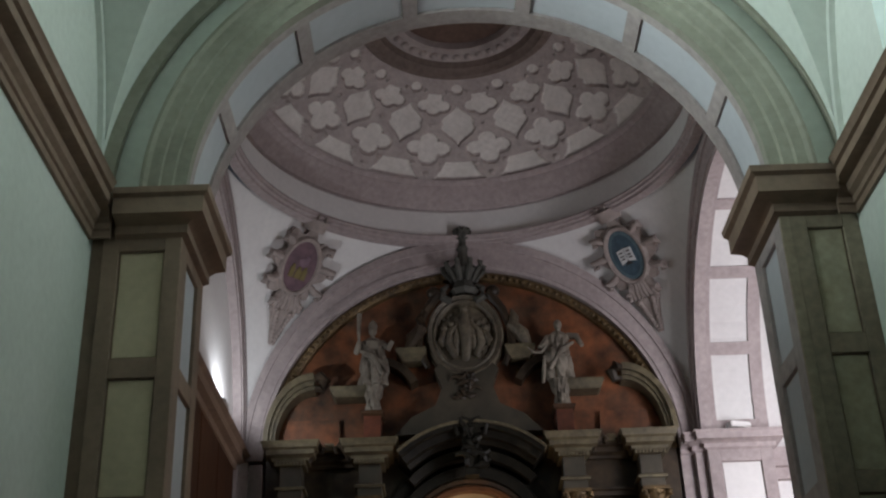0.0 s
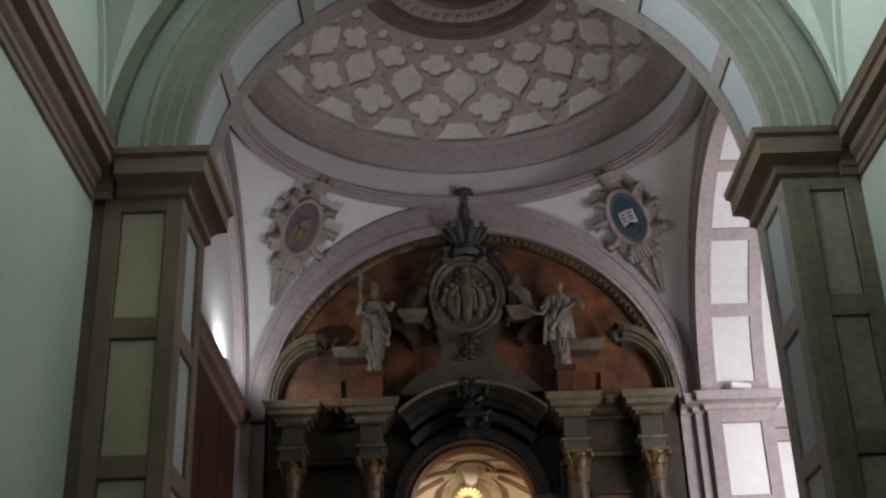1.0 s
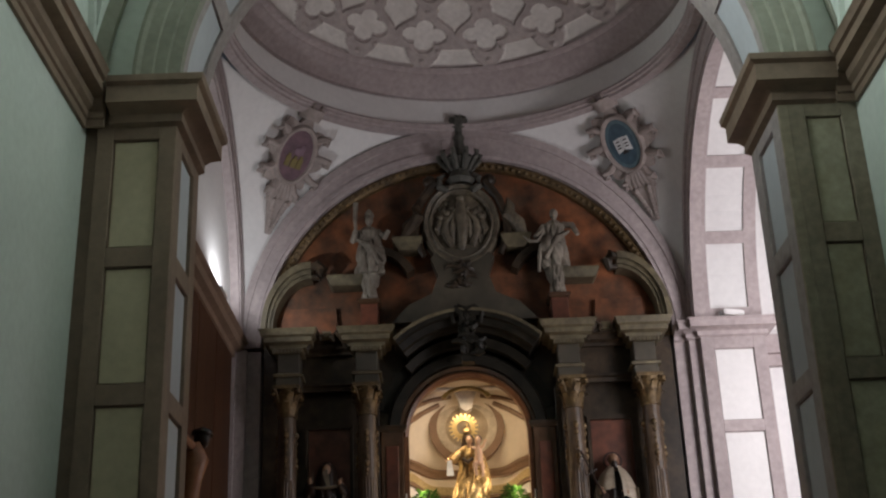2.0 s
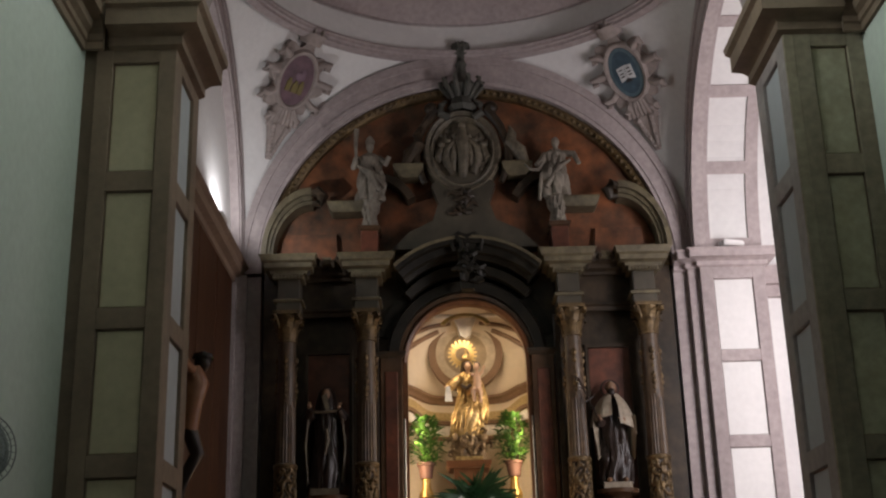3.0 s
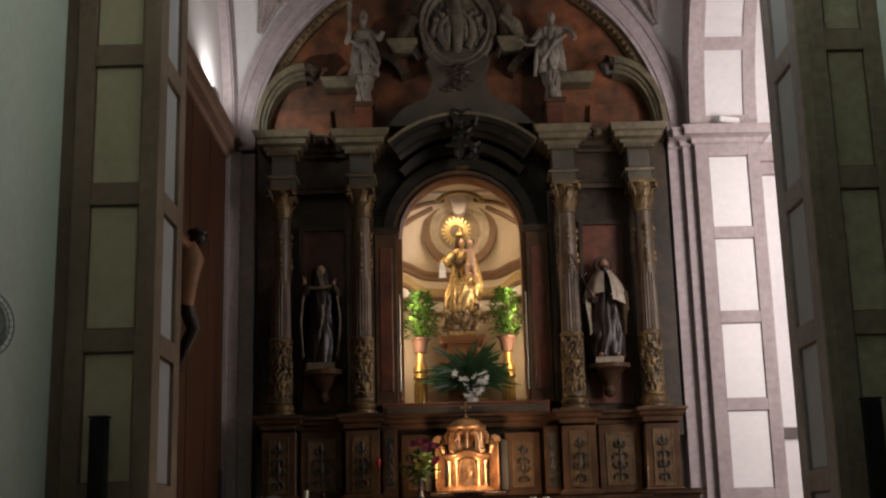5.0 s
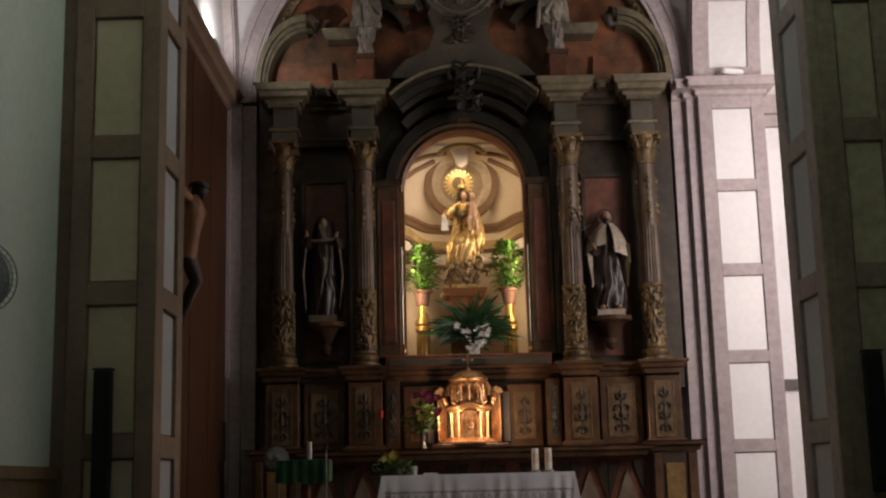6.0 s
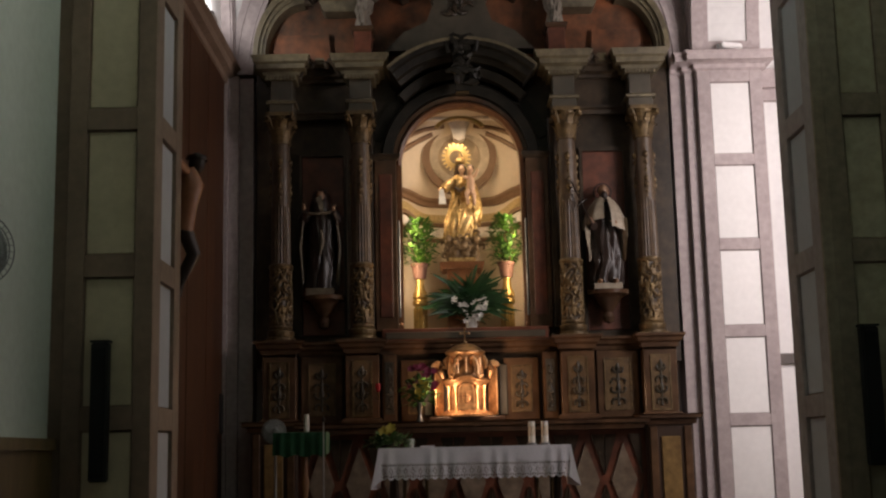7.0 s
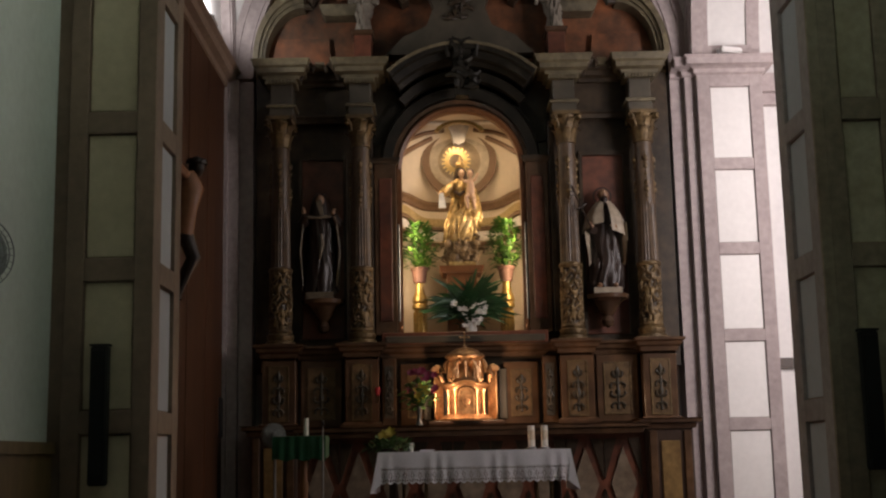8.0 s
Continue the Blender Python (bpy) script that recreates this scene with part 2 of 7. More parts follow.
bm = fresh(); box(bm, XL, XL + 0.05, -8, YF, 0, 1.62); box(bm, XL, XL + 0.075, -8, YF, 1.62, 1.7)
part("wainscot", bm, MUSTARD, wl, "low mustard-brown wooden wainscot")
bm = fresh(); box(bm, XR - 0.05, XR, -8, YF, 0, 1.62); box(bm, XR - 0.075, XR, -8, YF, 1.62, 1.7)
part("wainscot", bm, MUSTARD, wr, "low mustard-brown wooden wainscot")

# vault: a barrel with cross vaults over each bay
RV = (XR - XL) / 2
XV = (XR + XL) / 2
BAYS = [(5.9, 2.58), (0.6, 2.58), (-4.7, 2.58)]
bm = fresh()
ys = sorted({round(c - r * math.cos(math.pi * k / 72), 4) for c, r in BAYS for k in range(73)} | {-8.0, YF})
rows = []
for y in ys:
    hc = max([1.05 * math.sqrt(r * r - (y - c) ** 2) for c, r in BAYS if abs(y - c) < r] + [0.0])
    dc = math.sqrt(max(0.0, RV * RV - (hc / 1.03) ** 2))
    half = [dc * math.sin(math.pi / 2 * k / 40) for k in range(41)] + [dc + (RV - dc) * k / 12 for k in range(1, 13)]
    row = []
    for dx in [-d for d in half[:0:-1]] + half:
        z = max(1.03 * math.sqrt(max(0.0, RV * RV - dx * dx)), hc if abs(dx) >= dc - 1e-6 else 0.0)
        row.append((XV + dx, y, 6.45 + z))
    rows.append(row)
grid_faces(bm, rows)
solid("ceiling_nave_vault", bm, PLASTER_N, "pale plastered groin vault of the nave", "ceiling", kind="structure", smooth=24)
bm = fresh(); box(bm, XL - 0.4, XR + 0.4, -8.3, 16.3, 12.6, 12.8)
solid("ceiling_roof", bm, PLASTER, "plain roof slab over the vaults", "ceiling", kind="structure")

# lunette walls above the cornice; most of their windows are added to carry light
for side, x0, x1 in ((1, XL - 0.4, XL), (2, XR, XR + 0.4)):
    bm = fresh()
    for c, r in BAYS:
        arch_wall(bm, c - 2.65, c + 2.65, 6.45, 9.9, c + (0.75 if side == 2 and c > 5 else 0), 0.7, 7.6, 6.8, x0, x1, "x")
    box(bm, x0, x1, -8, -7.35, 6.45, 9.9); box(bm, x0, x1, 8.55, YF + 0.5, 6.45, 9.9)
    w = solid("wall_lunette_%d" % side, bm, PLASTER_N, "plastered lunette wall under the nave vault", "wall", kind="structure")
    for c, r in BAYS:
        bm = fresh()
        xa = x1 if side == 1 else x0 - 0.05
        xb = x1 + 0.05 if side == 1 else x0
        arch(bm, [(2.50, xa), (2.57, xa), (2.57, xb), (2.50, xb)], c, 6.45, n=48, kz=1.05, axis="x")
        part("rib", bm, PLASTER_N, w)
GLASS = glow("bright_window_glass", (0.80, 0.95, 1.0), 1.4)
# left and rear windows are unseen additions that brighten the nave
for i, (c, r) in enumerate(BAYS):
    for side, x in ((0, XL - 0.36), (1, XR + 0.36)):
        e = 1 if side == 0 else -1
        c = BAYS[i][0] + (0.75 if side == 1 and i == 0 else 0)
        win = thing("window_%d" % (2 * i + side + 1), (x, c, 6.85), "bright arched lunette window in a white frame, put in as a light source", "window", kind="structure")
        bm = fresh(); box(bm, x - 0.01, x + 0.01, c - 0.75, c + 0.75, 6.78, 8.34); part("pane", bm, GLASS, win)
        bm = fresh(); box(bm, *sorted((x + e * 0.01, x + e * 0.05)), c - 0.03, c + 0.03, 6.85, 8.2); box(bm, *sorted((x + e * 0.01, x + e * 0.055)), c - 0.7, c + 0.7, 7.56, 7.62)
        part("window_frame", bm, PLASTER, win)

# cornice: runs along the nave walls and breaks forward round the arch piers
CORN = [(0, -0.36), (0.03, -0.36), (0.03, -0.30), (0.05, -0.29), (0.05, -0.24), (0.09, -0.21), (0.10, -0.15), (0.19, -0.14), (0.19, -0.06), (0.22, -0.05), (0.23, -0.02), (0.255, 0.0), (0, 0.0)]
CORN_P = [(0, -0.34), (0.05, -0.32), (0.05, -0.25), (0.10, -0.22), (0.19, -0.21), (0.19, -0.07), (0.23, -0.05), (0.24, 0.0), (0, 0.0)]
XPL, XPR = X0 - RN, X0 + RN
cor = thing("cornice_nave", (XL, YF, 6.1), "heavy dark moulded stone cornice at the vault's foot", "cornice", kind="structure")
bm = fresh(); moulding(bm, [(XL, -8), (XL, YF - 0.06), (XPL - 0.55, YF - 0.06)], CORN, 6.47); part("wall_moulding", bm, STONE_N, cor)
bm = fresh(); moulding(bm, [(XPL - 0.52, YF), (XPL, YF), (XPL, YB)], CORN_P, 6.475); part("impost_moulding", bm, STONE_N, cor)
bm = fresh(); moulding(bm, [(XPR, YB), (XPR, YF), (XPR + 0.45, YF)], CORN_P, 6.475); part("impost_moulding", bm, STONE_N, cor)
bm = fresh(); moulding(bm, [(XPR + 0.45, YF - 0.06), (XR, YF - 0.06), (XR, -8)], CORN, 6.47); part("wall_moulding", bm, STONE_N, cor)


def panelled_face(parent, frame_mat, panel_mat, a0, a1, face, out, axis, tops, height, stile, low=0.0):
    """Stiles and rails proud of a face, with a panel slab in each field."""
    def piece(name, u0, u1, w0, w1, thick, material):
        lo, hi = sorted((face, face + out * thick))
        bm = fresh()
        if axis == "y":
            box(bm, u0, u1, lo, hi, w0, w1)
        else:
            box(bm, lo, hi, u0, u1, w0, w1)
        bmesh.ops.bevel(bm, geom=bm.edges[:], offset=0.004, segments=1, affect="EDGES")
        part(name, bm, material, parent)
    top = tops[0] + stile
    piece("stile", a0, a0 + stile, low, top, 0.035, frame_mat)
    piece("stile", a1 - stile, a1, low, top, 0.035, frame_mat)
    edge = top
    for t in tops:
        piece("rail", a0 + stile, a1 - stile, t, edge, 0.035, frame_mat)
        edge = max(low, t - height)
        piece("panel", a0 + stile + 0.012, a1 - stile - 0.012, edge + 0.012, t - 0.012, 0.008, panel_mat)


TOPS = [6.03 - 1.07 * k for k in range(6)]
for side in (-1, 1):
    xi = X0 + side * RN
    xo = XL if side < 0 else XR
    p = thing("arch_pier", (xi, YF, 0), "brown stone pier of the chancel arch with pale sunk panels", "pier", "chancel arch piers", "structure")
    bm = fresh()
    xs = xi + side * 0.035
    box(bm, min(xs, xo), max(xs, xo), YF + 0.035, YB, 0, 6.475)
    if side > 0:
        box(bm, xo, 4.3, YF + 0.3, YB, 0, 6.475)
    else:
        box(bm, -3.6, xo, YF + 0.3, YB, 0, 6.475)
    part("shaft", bm, STONE_N, p)
    a = sorted((xi, xi + side * 0.62))
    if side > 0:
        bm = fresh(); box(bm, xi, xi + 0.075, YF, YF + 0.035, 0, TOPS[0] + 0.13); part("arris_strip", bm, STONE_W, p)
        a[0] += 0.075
    # the right front's worn tones are also darkened for shade on that side
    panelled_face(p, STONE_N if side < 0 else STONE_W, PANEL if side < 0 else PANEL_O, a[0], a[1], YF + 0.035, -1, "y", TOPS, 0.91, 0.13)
    # same stone as the front; bluish reveal light is put into these colours
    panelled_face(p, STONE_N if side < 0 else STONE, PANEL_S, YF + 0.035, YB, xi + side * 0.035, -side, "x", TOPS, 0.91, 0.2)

# wall over the chancel arch, archivolt and panelled soffit
bm = fresh(); arch_wall(bm, -3.6, 4.3, 6.475, 12.4, X0, RN + 0.035, ZN, 6.475, YF + 0.05, YB, n=56)
aw = solid("wall_chancel_arch", bm, PLASTER_N, "plastered wall pierced by the round chancel arch", "wall", kind="structure")
PROF_A = [(RN, YF + 0.1), (RN, YF), (RN + 0.10, YF), (RN + 0.11, YF - 0.03), (RN + 0.20, YF - 0.035), (RN + 0.21, YF - 0.06), (RN + 0.30, YF - 0.065), (RN + 0.33, YF - 0.09), (RN + 0.36, YF - 0.09), (RN + 0.36, YF + 0.1)]
for k in range(13):
    bm = fresh()
    arch(bm, PROF_A, X0, ZN, a0=180 * k / 13 + 0.012, a1=180 * (k + 1) / 13 - 0.012, n=6)
    part("archivolt_stone", bm, STONE_G, aw, "weathered green-grey moulded stone")
bm = fresh()
arch(bm, [(2.97, YF + 0.1), (2.97, YF - 0.02), (3.15, YF - 0.02), (3.15, YF + 0.1)], X0, ZN, n=64)
part("wall_rib", bm, STONE_G, aw)
for y0, y1 in ((YF + 0.1, YF + 0.2), (YB - 0.2, YB)):
    bm = fresh()
    arch(bm, [(RN, y0), (RN, y1), (RN + 0.06, y1), (RN + 0.06, y0)], X0, ZN, n=64)
    part("soffit_edge", bm, STONE, aw, "mauve stone rib of the arch soffit")
NSOF = 7
for k in range(NSOF + 1):
    a = 180 * k / NSOF
    bm = fresh()
    arch(bm, [(RN, YF + 0.2), (RN, YB - 0.2), (RN + 0.06, YB - 0.2), (RN + 0.06, YF + 0.2)], X0, ZN, a0=max(0, a - 1.7), a1=min(180, a + 1.7), n=2)
    part("soffit_rib", bm, STONE, aw)
for k in range(NSOF):
    bm = fresh()
    arch(bm, [(RN + 0.024, YF + 0.21), (RN + 0.024, YB - 0.21), (RN + 0.05, YB - 0.21), (RN + 0.05, YF + 0.21)], X0, ZN, a0=180 * k / NSOF + 1.9, a1=180 * (k + 1) / NSOF - 1.9, n=6)
    part("panel", bm, PANEL_S, aw)

# ---- the crossing ----
YFAR = YC + WY
# pendentives, ring and dome
for sx in (-1, 1):
    for sy in (-1, 1):
        rows = []
        for i in range(25):
            th = math.pi / 2 * i / 24
            c, s = math.cos(th), math.sin(th)
            far = 1 / max(c, s)
            row = []
            for k in range(17):
                q = 1 + (far - 1) * k / 16
                u, v = q * c, q * s
                row.append((X0 + sx * WX * u, YC + sy * WY * v, ZS + HP * math.sqrt(max(0, 2 - u * u - v * v))))
            rows.append(row)
        bm = fresh()
        grid_faces(bm, rows)
        solid("ceiling_pendentive_%d" % (1 + (sx > 0) + 2 * (sy > 0)), bm, PLASTER, "white plastered pendentive under the dome", "ceiling", kind="structure", smooth=60)
ZR = ZS + HP
KX, KY = WX / WY, 1.0
bm = fresh()
ring = [(2.86, ZR - 0.06), (2.74, ZR - 0.055), (2.73, ZR - 0.02), (2.70, ZR - 0.01), (2.69, ZR + 0.025), (2.67, ZR + 0.03), (2.67, ZR + 0.06), (2.74, ZR + 0.065)]
lathe(bm, ring, X0, YC, 96)
solid("trim_dome_ring", bm, STONE, "mauve stone ring moulding above the pendentives", "trim", kind="structure")
bm = fresh(); lathe(bm, [(2.74, ZR + 0.06), (2.74, ZR + 0.48)], X0, YC, 96)
solid("wall_dome_drum", bm, PLASTER, "plain white band below the dome", "wall", kind="structure")
dc = thing("trim_dome_cornice", (X0, YC, ZR + 0.46), "mauve stone cornice at the foot of the dome", "trim", kind="structure")
PROF_D = [(2.74, ZR + 0.46), (2.69, ZR + 0.47), (2.67, ZR + 0.51), (2.59, ZR + 0.60), (2.58, ZR + 0.63), (2.50, ZR + 0.70), (2.49, ZR + 0.73), (2.44, ZR + 0.755), (2.42, ZR + 0.79), (2.45, ZR + 0.80)]
for k in range(20):
    bm = fresh(); lathe(bm, PROF_D, X0, YC, 6, 18 * k + 0.02, 18 * (k + 1) - 0.02); part("cornice_stone", bm, STONE, dc)
bm = fresh(); lathe(bm, [(2.72, ZR + 0.44), (2.80, ZR + 0.46), (2.80, ZR + 0.9), (2.46, ZR + 0.92)], X0, YC, 64); part("backing", bm, STONE, dc)

# dome shell with raised strapwork round quatrefoil and lozenge fields
ZD, RD, RO, RISE = ZR + 0.78, 2.43, 1.22, 0.91
CAPC = (RD * RD - RO * RO - RISE * RISE) / (2 * RISE)
CAPR = math.sqrt(RD * RD + CAPC * CAPC)
NCELL = 16


def sm(a, b, x):
    x = min(1, max(0, (x - a) / (b - a)))
    return x * x * (3 - 2 * x)


def field(u, v):
    """1 in the sunk fields, 0 on the straps. u: round the dome in cells, v: up the shell."""
    best = 0.0
    for off, rows in ((0.0, (0.06, 0.47, 0.84)), (0.5, (0.25, 0.68))):
        du = ((u - off + 0.5) % 1.0) - 0.5
        for rv in rows:
            dv = (v - rv) * 2.45
            if rv == 0.06:
                wide = 0.37 - 0.60 * max(0.0, dv + 0.10) - 0.02 * math.cos(15 * dv)
                d = max(abs(du) / max(0.05, wide), abs(dv + 0.0) / 0.20)
            elif rv == 0.47:
                e = min(1.0, abs(dv) / 0.47)
                d = max(abs(du) / max(0.012, 0.285 * (1 - e ** 1.9) + 0.035 * math.sin(6.28 * e)), abs(dv) / 0.47)
            elif rv == 0.84:
                d = math.hypot(du, dv) / 0.14
            elif rv == 0.25:
                a = min(math.hypot(abs(du) - 0.21, dv), math.hypot(du, abs(dv) - 0.18)) / 0.155
                d = min(a, math.hypot(du, dv) / 0.22)
            else:
                a = min(math.hypot(abs(du) - 0.20, dv + 0.06), math.hypot(du, dv + 0.15)) / 0.15
                d = min(a, max(abs(du) / (0.22 - 0.2 * (dv + 0.06)), abs(dv - 0.05) / 0.20))
            best = max(best, 1 - sm(0.92, 1.08, d))
    return best


def knob(u, v):
    """Small raised bosses where the straps cross."""
    h = 0.0
    for off, rv in ((0.5, 0.47), (0.27, 0.13), (0.73, 0.13), (0.5, 0.05), (0.24, 0.82), (0.76, 0.82)):
        du = ((u - off + 0.5) % 1.0) - 0.5
        h = max(h, 1 - sm(0.02, 0.055, math.hypot(du, (v - rv) * 2.45)))
    return h


def shell(r):
    return ZD - CAPC + math.sqrt(max(0, CAPR * CAPR - r * r))


bm = fresh()
rows = []
NU, NV = NCELL * 52, 110
for j in range(NV + 1):
    v = j / NV
    r = RD + (RO - RD) * v
    z = shell(r)
    nx, nz = r / CAPR, (z - ZD + CAPC) / CAPR
    row = []
    for i in range(NU):
        a = 2 * math.pi * i / NU
        h = 0.034 * field(a / (2 * math.pi) * NCELL, v) - 0.03 * knob(a / (2 * math.pi) * NCELL, v) + (0.004 * math.sin(i * 0.7) * math.sin(j * 0.9))
        rr, zz = r + nx * h, z + nz * h
        row.append((X0 + rr * math.cos(a), YC + rr * math.sin(a), zz))
    rows.append(row)
grid_faces(bm, rows, close_v=True)
for f in bm.faces:
    p = f.calc_center_median()
    rr = math.hypot(p.x - X0, p.y - YC)
    u = math.atan2(p.y - YC, p.x - X0) / (2 * math.pi) * NCELL
    f.material_index = int(rr < RD - 0.01 and field(u % NCELL, (RD - rr) / (RD - RO)) > 0.45)
DOME_F = mat("dome_field_plaster", (0.74, 0.70, 0.66), 0.85, other=(0.62, 0.585, 0.545), big=2.5, var=0.10, bump=0.1)
DOME = mat("dome_stucco", (0.49, 0.43, 0.405), 0.85, other=(0.38, 0.33, 0.315), big=2.0, var=0.15, bump=0.15)
solid("ceiling_dome", bm, [DOME, DOME_F], "grey stucco dome with raised interlaced strapwork and quatrefoils", "ceiling", kind="structure", smooth=30)
ZO = ZD + RISE
oc = thing("dome_oculus", (X0, YC, ZO), "dark moulded oculus ring with beaded rim and brown lantern", "oculus", kind="structure")
bm = fresh()
lathe(bm, [(1.26, ZO - 0.02), (1.20, ZO - 0.07), (1.12, ZO - 0.07), (1.08, ZO - 0.02), (1.04, ZO + 0.0), (1.02, ZO + 0.06), (0.98, ZO + 0.09)], X0, YC, 72); part("outer_ring", bm, mat("dark_stucco", (0.22, 0.17, 0.145), 0.8), oc)
bm = fresh(); lathe(bm, [(1.01, ZO + 0.08), (0.96, ZO + 0.05), (0.83, ZO + 0.06), (0.77, ZO + 0.11), (0.76, ZO + 0.22)], X0, YC, 72); part("inner_ring", bm, DOME, oc)
bm = fresh()
for k in range(36):
    a = 2 * math.pi * k / 36
    ball(bm, X0 + 0.875 * math.cos(a), YC + 0.875 * math.sin(a), ZO + 0.05, 0.058, 0.058, 0.045, 8)
part("beading", bm, DOME, oc)
bm = fresh(); lathe(bm, [(0.77, ZO + 0.2), (0.55, ZO + 0.32), (0.2, ZO + 0.38), (0.01, ZO + 0.39)], X0, YC, 48); part("lantern_cap", bm, mat("brown_lantern", (0.16, 0.10, 0.075), 0.7), oc)

# four arches of the crossing: stone bands on the wall planes
ar = thing("crossing_arches", (X0, YC, ZS), "mauve stone arch bands carrying the dome", "arch", kind="structure")
RXI, HI = 2.66, 2.62
for nm, args in (("far_arch", ("y", X0, RXI, WX, YFAR - 0.05, YFAR + 0.3)), ("near_arch", ("y", X0, 2.45, WX, YC - WY - 0.003, YC - WY + 0.04))):
    ax, c, ri, ro, d0, d1 = args
    for k in range(19):
        bm = fresh(); band(bm, c, ZS, ri, ro, HI, HP, d0, d1, n=4, axis=ax, a0=180 * k / 19 + 0.02, a1=180 * (k + 1) / 19 - 0.02); part("voussoir", bm, STONE, ar)
    if nm == "far_arch":
        bm = fresh(); band(bm, c, ZS, ri + 0.05, ri + 0.11, HI + 0.05, HI + 0.11, d0 - 0.02, d0 + 0.05, axis=ax); part("fillet", bm, STONE, ar)
        bm = fresh(); band(bm, c, ZS, WX - 0.09, WX + 0.0, HP - 0.12, HP, d0 - 0.025, d0 + 0.05, axis=ax); part("fillet", bm, STONE, ar)
for sx in (-1, 1):
    x = X0 + sx * WX
    for ri, ro, hi, ho, e in ((2.50, 2.8, 2.55, HP, 0.05), (2.70, 2.80, 2.90, HP, 0.075), (2.55, 2.61, 2.62, 2.72, 0.07)):
        bm = fresh(); band(bm, YC, ZS, ri, ro, hi, ho, min(x - sx * e, x + sx * 0.1), max(x - sx * e, x + sx * 0.1), axis="x"); part("side_arch", bm, STONE, ar)

# far wall and corner strips beside the altarpiece
bm = fresh(); arch_wall(bm, -4.6, X0 + WX + 0.815, 0, 11, 0.33, 0.97, 5.13, 2.8, YFAR + 0.3, YFAR + 1.3)
solid("wall_far", bm, PLASTER, "plastered wall behind the altarpiece", "wall", kind="structure")
JY = 14.75
SIDE_C = [(0, -0.22), (0.04, -0.2), (0.04, -0.15), (0.10, -0.12), (0.14, -0.11), (0.14, -0.03), (0.17, 0.0), (0, 0.0)]
for sx in (-1, 1):
    xa = X0 + sx * (WX - 0.0)
    p = thing("corner_pier", (xa, JY, PLAT), "mauve stone corner pier with sunk white panels", "pier", "crossing piers", "structure")
    bm = fresh()
    box(bm, *sorted((xa, xa + sx * 0.82)), JY + 0.035, YFAR + 0.3, PLAT, 6.42)
    part("shaft", bm, STONE, p)
    bm = fresh()
    box(bm, *sorted((xa - sx * 0.13, xa)), JY + 0.10, YFAR + 0.3, PLAT, 6.3)
    box(bm, *sorted((xa - sx * 0.30, xa - sx * 0.13)), JY + 0.2, YFAR + 0.3, PLAT, 6.3)
    part("strip", bm, STONE, p)
    if sx > 0:
        panelled_face(p, STONE, PANEL_W, xa, xa + 0.82, JY + 0.035, -1, "y", [6.07 - 1.07 * k for k in range(6)], 0.93, 0.16, PLAT)
    # cornice on the pier
    bm = fresh()
    if sx > 0:
        moulding(bm, [(xa + 0.82, YFAR + 0.1), (xa + 0.82, JY), (xa - 0.0, JY), (xa - 0.0, JY + 0.1), (xa - 0.13, JY + 0.1), (xa - 0.13, JY + 0.2), (xa - 0.3, JY + 0.2)][::-1], SIDE_C, 6.44)
    part("cornice", bm, STONE, p)

# transept wall with its open arch and panelled soffit
bm = fresh(); arch_wall(bm, YB - 0.4, YFAR + 0.5, 6.42, 11, YC, JY - YC + 0.03, ZS + 0.08, 6.42, X0 + WX + 0.02, X0 + WX + 0.82, "x", kz=1.02)
tw = solid("wall_transept_arch", bm, PLASTER, "wall with the open arch to the bright transept", "wall", kind="structure")
bm = fresh()
RT = JY - YC
for x0, x1 in ((X0 + WX, X0 + WX + 0.17), (X0 + WX + 0.66, X0 + WX + 0.82)):
    arch(bm, [(RT, x0), (RT, x1), (RT + 0.06, x1), (RT + 0.06, x0)], YC, ZS + 0.08, n=56, kz=1.02, axis="x")
for k in range(0, 9):
    a = 2.0 + 22 * k
    arch(bm, [(RT, X0 + WX + 0.16), (RT, X0 + WX + 0.67), (RT + 0.06, X0 + WX + 0.67), (RT + 0.06, X0 + WX + 0.16)], YC, ZS + 0.08, a0=a - 1.8, a1=a + 1.8, n=2, kz=1.02, axis="x")
part("soffit_frame", bm, STONE, tw)
# near corner of the transept arch
bm = fresh(); box(bm, X0 + WX, X0 + WX + 0.82, YB - 0.3, YB + 0.25, PLAT, 6.42); part("jamb", bm, STONE, tw)
# transept room
bm = fresh(); box(bm, X0 + WX + 0.82, 9.4, YFAR + 0.3, YFAR + 0.6, 0, 9.5)
tr = solid("wall_transept_1", bm, PLASTER, "bright white transept wall with a dark dado rail", "wall", kind="structure")
bm = fresh(); box(bm, X0 + WX + 0.82, 9.0, YFAR + 0.24, YFAR + 0.3, 2.55, 2.68); part("dado_rail", bm, DARKWOOD, tr)
bm = fresh(); box(bm, X0 + WX + 0.82, 9.0, YFAR + 0.2, YFAR + 0.3, 5.95, 6.1); box(bm, X0 + WX + 0.82, 9.0, YFAR + 0.12, YFAR + 0.3, 6.1, 6.35); part("cornice", bm, STONE, tr)
bm = fresh(); box(bm, 9.0, 9.4, 9.4, YFAR + 0.3, 0, 9.5)
solid("wall_transept_2", bm, PLASTER, "white end wall of the transept", "wall", kind="structure")
bm = fresh(); arch_wall(bm, X0 + WX + 0.84, 9.4, 0, 9.5, 5.5, 0.9, 6.4, 2.8, 10.7, 11.0)
solid("wall_transept_3", bm, PLASTER, "white transept wall with a tall window", "wall", kind="structure")
tg = thing("window_7", (5.5, 10.8, 2.8), "tall bright arched transept window", "window", kind="structure")
